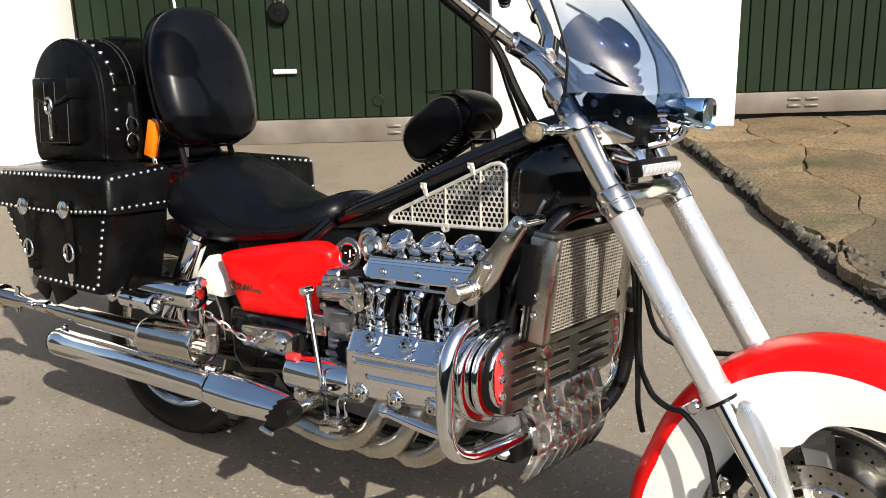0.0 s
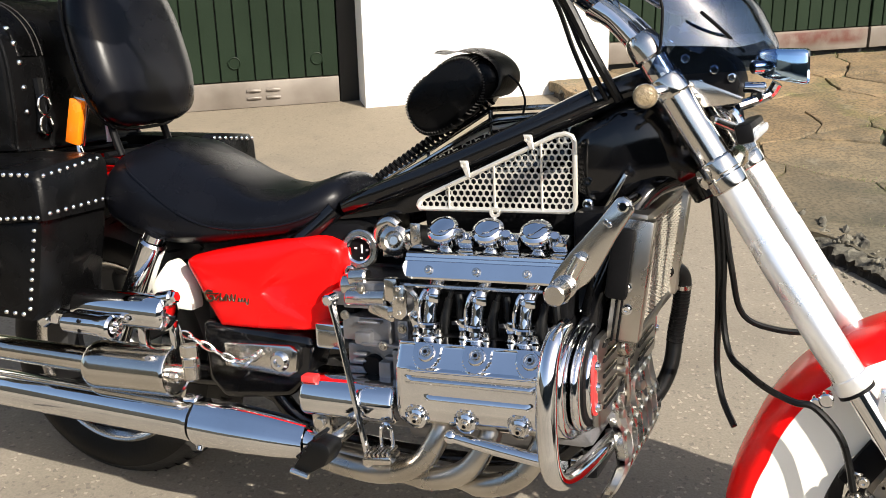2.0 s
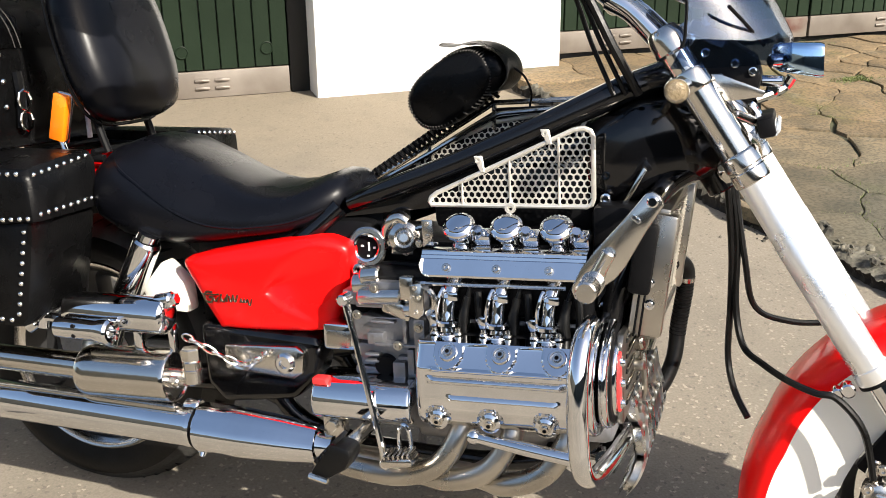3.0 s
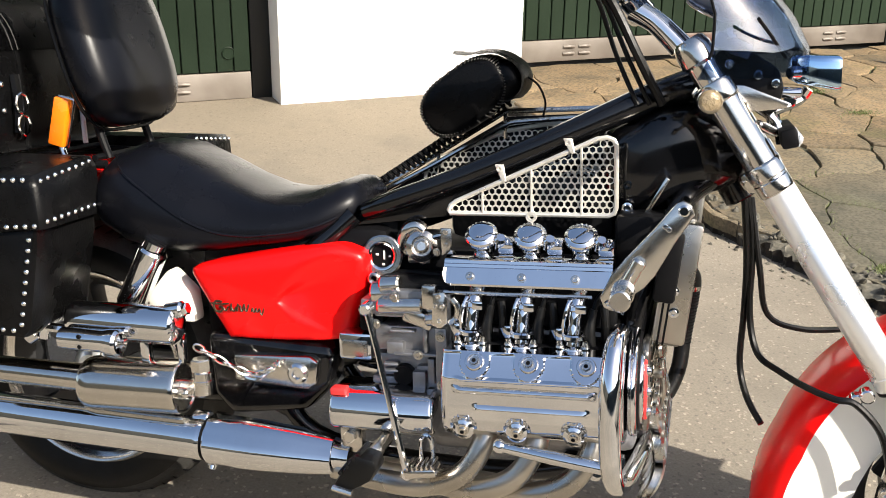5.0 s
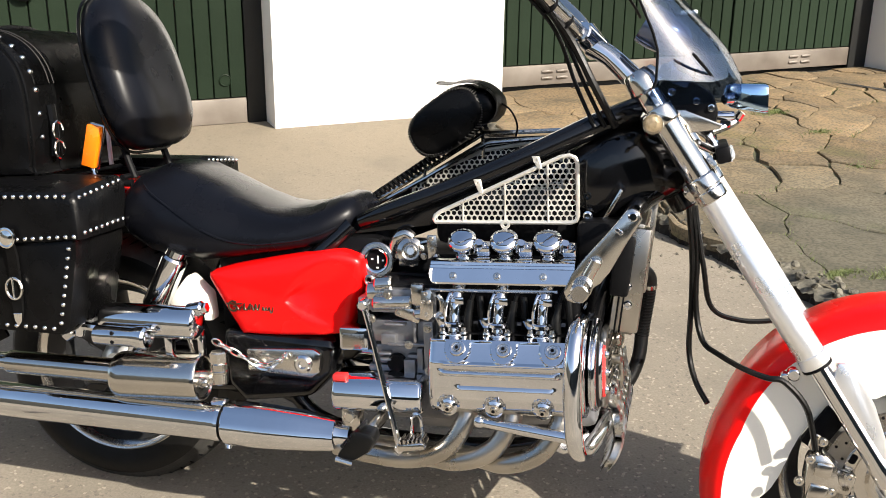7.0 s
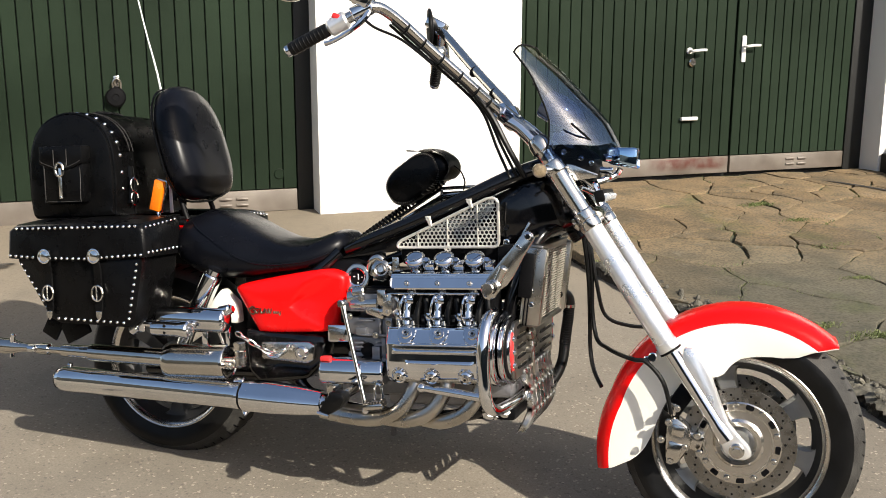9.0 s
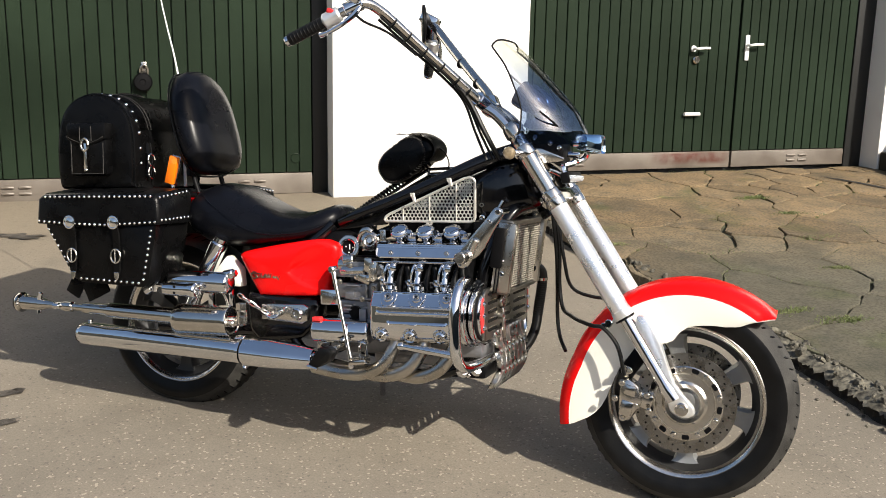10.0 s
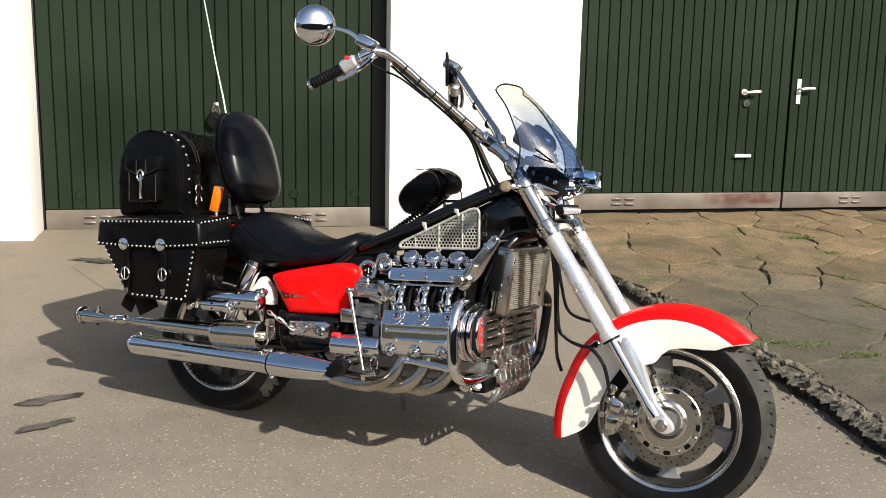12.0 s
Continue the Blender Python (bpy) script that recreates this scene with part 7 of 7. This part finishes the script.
pouch = thing("leather_pouch", "black laced leather pouch hung over the frame with a plaited strap", "pouch", BIKE @ Matrix.Translation((-0.014, 0, -0.006)))
t = bmesh.new()
rg = []
c0, c1 = Vector((-0.140, 0.11, 0.965)), Vector((-0.042, 0.11, 1.030))
for d, k in ((-0.066, 0.70), (-0.062, 0.86), (-0.050, 0.97), (-0.02, 1.0), (0.02, 1.0), (0.050, 0.97), (0.062, 0.86), (0.066, 0.70)):
    ring = []
    for a in np.linspace(0, 2 * math.pi, 32, endpoint=False):
        u = math.cos(a)
        c = c0.lerp(c1, 0.5) + (c1 - c0) * 0.5 * math.copysign(abs(u) ** 0.5, u) * k
        nrm = Vector((-0.53, 0, 0.85)) * (0.063 * k * math.copysign(abs(math.sin(a)) ** 0.8, math.sin(a)))
        e = Vector(((c1 - c0).normalized() * 0.045 * u))
        ring.append(c + nrm + e + Vector((0, d, 0)))
    rg.append(ring)
loft(t, rg)
part("pouch_body", t, LEATHER, pouch, "rounded black leather body", 0.9)
t = bmesh.new()
outer = [(0.020, 0.992), (0.036, 1.010), (0.040, 1.036), (0.030, 1.060), (0.010, 1.078), (-0.015, 1.090), (-0.05, 1.094), (-0.085, 1.088), (-0.118, 1.092)]
rows = []
for d in np.linspace(-0.070, 0.070, 9):
    k = 1 - 0.10 * (abs(d) / 0.07) ** 2
    rows.append([t.verts.new((-0.03 + (x + 0.03) * k, 0.11 + float(d), 1.03 + (z - 1.03) * k)) for x, z in [(p.x, p.z) for p in glide([(a, 0, b) for a, b in outer], 4)]])
for a, b in zip(rows, rows[1:]):
    for k in range(len(a) - 1):
        t.faces.new((a[k], a[k + 1], b[k + 1], b[k]))
bmesh.ops.solidify(t, geom=t.faces[:], thickness=0.005)
part("pouch_flap", t, LEATHER, pouch, "", 1.2)
t = bmesh.new()
loft(t, [[(-0.012 + r * math.cos(a), 0.11 + d, 1.030 + r * math.sin(a)) for a in np.linspace(0, 2 * math.pi, 24, endpoint=False)] for d, r in ((-0.062, 0.02), (-0.058, 0.036), (-0.04, 0.044), (0.04, 0.044), (0.058, 0.036), (0.062, 0.02))])
part("pouch_end", t, LEATHER, pouch, "", 1.2)
t = B_()
for k in range(64):
    a = 2 * math.pi * k / 64
    u = math.cos(a)
    c = c0.lerp(c1, 0.5) + (c1 - c0) * 0.5 * math.copysign(abs(u) ** 0.5, u) + (c1 - c0).normalized() * 0.045 * u + Vector((-0.53, 0, 0.85)) * 0.0625 * math.copysign(abs(math.sin(a)) ** 0.8, math.sin(a))
    m_ = c0.lerp(c1, 0.5)
    tube(t, [m_ + (c - m_) * q + Vector((0, d, 0)) for q, d in ((0.99, -0.044), (0.965, -0.056), (0.90, -0.063))], 0.0017, 5, 2)
part("lacing", t, THREAD, pouch, "leather lacing")["kind"] = "stuff"
t = B_()
p0, p1 = Vector((-0.31, 0.125, 0.80)), Vector((-0.01, 0.10, 0.985))
for k in range(26):
    c = p0.lerp(p1, k / 25)
    tube(t, [c + Vector((-0.007, -0.010, 0.008)), c + Vector((0.003, -0.012, 0.0)), c + Vector((0.009, 0.0, -0.008))], 0.0042, 6, 2)
    tube(t, [c + Vector((-0.008, 0.010, 0.006)), c + Vector((0.0, 0.003, 0.010)), c + Vector((0.008, -0.010, 0.0))], 0.0042, 6, 2)
part("plaited_strap", t, LEATHER, pouch, "plaited black leather strap")["kind"] = "stuff"
part("loose_lace", tube(B_(), [(0.03, 0.09, 1.04), (0.06, 0.08, 1.02), (0.075, 0.08, 0.985), (0.07, 0.08, 0.955)], 0.0025, 6), LEATHER, pouch)
# ---- raised paved forecourt with a broken edge ----
def edge_x(y):
    return float(np.interp(y, (-1.0, 1.0, 1.76, 2.44, 3.16, 3.74, 4.55, 5.22, 5.7), (1.95, 1.80, 1.74, 1.70, 1.56, 1.47, 1.40, 1.34, 1.30)))


RISE = 0.075


def edge_w(y):
    return float(np.interp(y, (2.7, 3.5), (1.0, 0.30)))


rng = random.Random(7)
bm = B_()
ys = list(np.arange(-3.0, 5.70, 0.25))
rows = []
for y in ys:
    rows.append([bm.verts.new((x, y, ground_z(y) + RISE - 0.016)) for x in (edge_x(y) + 0.10 * edge_w(y), edge_x(y) + 0.5, 4.0, 9.0)])
for a, b in zip(rows, rows[1:]):
    for k in range(3):
        bm.faces.new((a[k], a[k + 1], b[k + 1], b[k]))
tagged(part("paved_bed", bm, SOIL), "dark mossy soil bed under the paving", "paving bed", kind="structure")

# crumbled edge: a low rough bank, steep towards the asphalt
bm = B_()
rows = []
for y in np.arange(-2.9, 5.44, 0.011):
    g, e = ground_z(y), edge_x(y)
    e += 0.05 * noise.noise(Vector((0, y * 2.2, 4))) + 0.02 * noise.noise(Vector((0, y * 9, 4)))
    row = []
    for j, (dx, h) in enumerate(((0.0, -0.02), (0.030, 0.004), (0.034, 0.026), (0.012, 0.046), (0.034, 0.060), (0.062, 0.068), (0.085, 0.071), (0.105, 0.072), (0.125, 0.070), (0.15, 0.064))):
        dx *= edge_w(y)
        p = Vector((e + dx, y, 0))
        n = noise.noise(p * 18) * 0.016 + noise.noise(p * 40 + Vector((5, 5, 0))) * 0.018 + noise.noise(p * 90 + Vector((2, 7, 0))) * 0.010
        k = 0 if j == 0 else (0.5 if j == 9 else 1)
        row.append(bm.verts.new((e + dx + n * 0.9 * k, y + noise.noise(p * 30 + Vector((9, 0, 3))) * 0.012 * k, g + h + n * 0.8 * k)))
    rows.append(row)
# the three lowest strips, the steep face, carry the shade-darkened soil colour
for a, b in zip(rows, rows[1:]):
    for k in range(9):
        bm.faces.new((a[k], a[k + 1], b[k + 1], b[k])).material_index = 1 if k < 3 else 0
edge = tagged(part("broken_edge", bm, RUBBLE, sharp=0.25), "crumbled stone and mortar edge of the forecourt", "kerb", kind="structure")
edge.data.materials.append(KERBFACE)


def stone(size, seed, flat=0.7):
    t = bmesh.new()
    bmesh.ops.create_icosphere(t, subdivisions=1, radius=size)
    for v in t.verts:
        n = noise.noise(v.co / size * 0.9 + Vector((seed * 3.1, seed, 0)))
        v.co *= 1 + 0.6 * n
        v.co.z *= flat
    return t


bm = B_()
for i in range(420):
    y = rng.uniform(0.2, 3.6)
    top = rng.random() < 0.6
    x = edge_x(y) + (rng.uniform(0.02, 0.13) if top else rng.gauss(-0.03, 0.04))
    s = rng.uniform(0.004, 0.011) + 0.012 * (top and rng.random() < 0.35)
    add(bm, stone(s, i), pose(x, y, ground_z(y) + (RISE if top else 0.0) + s * 0.2, rng.uniform(0, 360), rng.uniform(0, 360), rng.uniform(0, 360)))
tagged(part("edge_crumbs", bm, RUBBLE, sharp=0.25), "small broken stones along the forecourt edge", "rubble", kind="stuff")


def clip(poly, p, n):
    out = []
    for a, b in zip(poly, poly[1:] + poly[:1]):
        da, db = (a - p).dot(n), (b - p).dot(n)
        if da <= 0:
            out.append(a)
        if da * db < 0:
            out.append(a + (b - a) * (da / (da - db)))
    return out


sites = []
for k in range(6000):
    q = Vector((rng.uniform(1.2, 8.4), rng.uniform(-2.7, 5.66)))
    near = 0.41 if q.x < 5.5 else 0.7
    if all(Vector(((q - o).x * 0.85, (q - o).y * 1.1)).length > near * (0.8 + 1.1 * noise.noise(Vector((q.x * 1.3, q.y * 1.3, 5.0)))) for o in sites):
        sites.append(q)
pave = tagged(new("pavement"), "uneven natural stone crazy paving with grassy joints", "pavement", kind="structure")
joints = []
for i, q in enumerate(sites):
    poly = [Vector((1.0, -2.9)), Vector((8.6, -2.9)), Vector((8.6, 5.70)), Vector((1.0, 5.70))]
    for o in sites:
        d = o - q
        if 0 < d.length < 2.2:
            poly = clip(poly, (q + o) / 2, d.normalized())
    gap = 0.0008
    for o in sites:
        d = o - q
        if 0 < d.length < 2.2:
            poly = clip(poly, (q + o) / 2 - d.normalized() * gap, d.normalized())
    # follow the broken edge
    if q.x < 2.6:
        for ya in np.arange(-3.0, 5.7, 0.6):
            e0, e1 = Vector((edge_x(ya) + 0.085 * edge_w(ya), ya)), Vector((edge_x(ya + 0.6) + 0.085 * edge_w(ya + 0.6), ya + 0.6))
            n = Vector((-(e1 - e0).y, (e1 - e0).x)).normalized()
            if abs(q.y - ya - 0.3) < 0.9:
                poly = clip(poly, e0, n) if poly else poly
    if len(poly) < 3:
        continue
    fine = []
    for a, b in zip(poly, poly[1:] + poly[:1]):
        m = max(1, int((b - a).length / 0.035))
        for k in range(m):
            p = a.lerp(b, k / m)
            w = noise.noise_vector(Vector((p.x * 2.6, p.y * 2.6, 1.0))) * 0.075 + noise.noise_vector(Vector((p.x * 8, p.y * 8, 1.0))) * 0.030
            fine.append(Vector((p.x + w.x, p.y + w.y)))
            joints.append(fine[-1])
    c = sum(fine, Vector((0, 0))) / len(fine)
    for p in fine:
        d = c - p
        p += d.normalized() * max(0.0, noise.noise(Vector((p.x * 2.1, p.y * 2.1, 30.0))) + 0.22 + 0.5 * noise.noise(Vector((p.x * 17, p.y * 17, 31.0)))) * 0.019
    lift = RISE + rng.uniform(-0.004, 0.005)
    tx, ty = rng.uniform(-0.008, 0.008), rng.uniform(-0.008, 0.008)
    bm = B_()
    rings = []
    for k, dz in ((1.0, -0.05), (1.0, -0.006), (0.985, -0.001), (0.95, 0.0), (0.6, 0.001)):
        ring = []
        for p in fine:
            d = p - c
            r = c + d * (1 - (1 - k) * min(1.0, 0.30 / max(d.length, 0.05)) if k > 0.9 else k)
            h = ground_z(r.y) + lift + dz + tx * d.x + ty * d.y + 0.005 * noise.noise(Vector((r.x * 5, r.y * 5, 9)))
            ring.append((r.x - c.x, r.y - c.y, h))
        rings.append(ring)
    loft(bm, rings)
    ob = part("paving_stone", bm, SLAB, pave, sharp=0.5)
    ob.location = (c.x, c.y, 0)

MOSSY = ((1.85, 2.84), (2.02, 2.78), (2.18, 2.62), (2.66, 3.32), (1.60, 3.91), (2.95, 3.86), (3.09, 4.39), (3.09, 4.79))
bm = B_()
for k in range(45000):
    p = rng.choice(joints)
    dens = noise.noise(Vector((p.x * 1.3, p.y * 1.3, 20.0))) - 0.02
    if dens < 0.10 + 0.1 * rng.random():
        continue
    x, y = p.x + rng.gauss(0, 0.012), p.y + rng.gauss(0, 0.012)
    if x < edge_x(y) + 0.08:
        continue
    h, a = rng.uniform(0.001, 0.009) * (0.5 + 2.2 * dens), rng.uniform(0, 6.28)
    z = ground_z(y) + RISE - 0.019
    dx, dy = math.cos(a) * 0.003, math.sin(a) * 0.003
    lx, ly = rng.gauss(0, 0.012), rng.gauss(0, 0.012)
    v = [bm.verts.new(q) for q in ((x - dx, y - dy, z), (x + dx, y + dy, z), (x + lx, y + ly, z + 0.02 + h))]
    bm.faces.new(v)
for gx, gy in MOSSY:
    w = rng.uniform(0.5, 0.85)
    for k in range(550):
        x, y = gx + rng.gauss(0, 0.085 * w), gy + rng.gauss(0, 0.026 * w)
        y += 0.03 * noise.noise(Vector((x * 6, gy, 2.0)))
        a, h = rng.uniform(0, 6.28), rng.uniform(0.004, 0.016)
        z = ground_z(y) + RISE - 0.004
        dx, dy = math.cos(a) * 0.0035, math.sin(a) * 0.0035
        v = [bm.verts.new(q) for q in ((x - dx, y - dy, z), (x + dx, y + dy, z), (x + rng.gauss(0, 0.010), y + rng.gauss(0, 0.010), z + h))]
        bm.faces.new(v)
tagged(part("joint_grass", bm, GRASS), "short grass and moss in the paving joints", "grass", kind="stuff")


# dark stains on the asphalt
def stain(cx, cy, rx, ry, turn, seed):
    bm = B_()
    ring = []
    for k in range(96):
        a = 2 * math.pi * k / 96
        q = 1 + 0.6 * noise.noise(Vector((math.cos(a) * 1.7, math.sin(a) * 1.7, seed))) + 0.75 * noise.noise(Vector((math.cos(a) * 7, math.sin(a) * 7, seed)))
        u, v = rx * q * math.cos(a), ry * q * math.sin(a)
        x, y = cx + u * math.cos(turn) - v * math.sin(turn), cy + u * math.sin(turn) + v * math.cos(turn)
        ring.append(bm.verts.new((x, y, ground_z(y) + 0.0075)))
    bm.faces.new(ring)
    bmesh.ops.triangulate(bm, faces=bm.faces[:])
    tagged(part("oil_stain", bm, OIL), "dark oily stain soaked into the asphalt", "stain", kind="structure")


for i, q in enumerate(((-1.50, 2.68, 0.12, 0.03, 0.36), (-1.47, 2.43, 0.10, 0.028, 0.43), (-1.60, 4.80, 0.10, 0.035, -0.3), (-1.75, 2.2, 0.06, 0.02, 0.4))):
    stain(*q, i * 7.3)

# stone steps at the east wall
for i, (x0, x1, y0, y1, h) in enumerate(((4.62, 6.4, 4.90, 5.48, 0.18), (4.76, 6.4, 5.18, 5.48, 0.37))):
    g = ground_z(5.2) + RISE
    bm = box(B_(), ((x0 + x1) / 2, (y0 + y1) / 2, g + h / 2 - 0.02), (x1 - x0, y1 - y0 - 0.002 * i, h), 0.012)
    tagged(part("step", bm, STEPSTONE), "dark rough stone step by the white wall", "step", kind="structure")

# a wide open joint near the doors, filled with dark soil
bm = B_()
bm.faces.new([bm.verts.new((x, y, ground_z(y) + RISE + 0.007)) for x, y in ((3.95, 5.29), (4.03, 5.17), (4.12, 5.03), (4.19, 4.91), (4.25, 4.86), (4.22, 4.95), (4.15, 5.07), (4.07, 5.19))])
tagged(part("open_joint", bm, KERBFACE), "dark open joint between two paving stones", "joint", kind="structure")
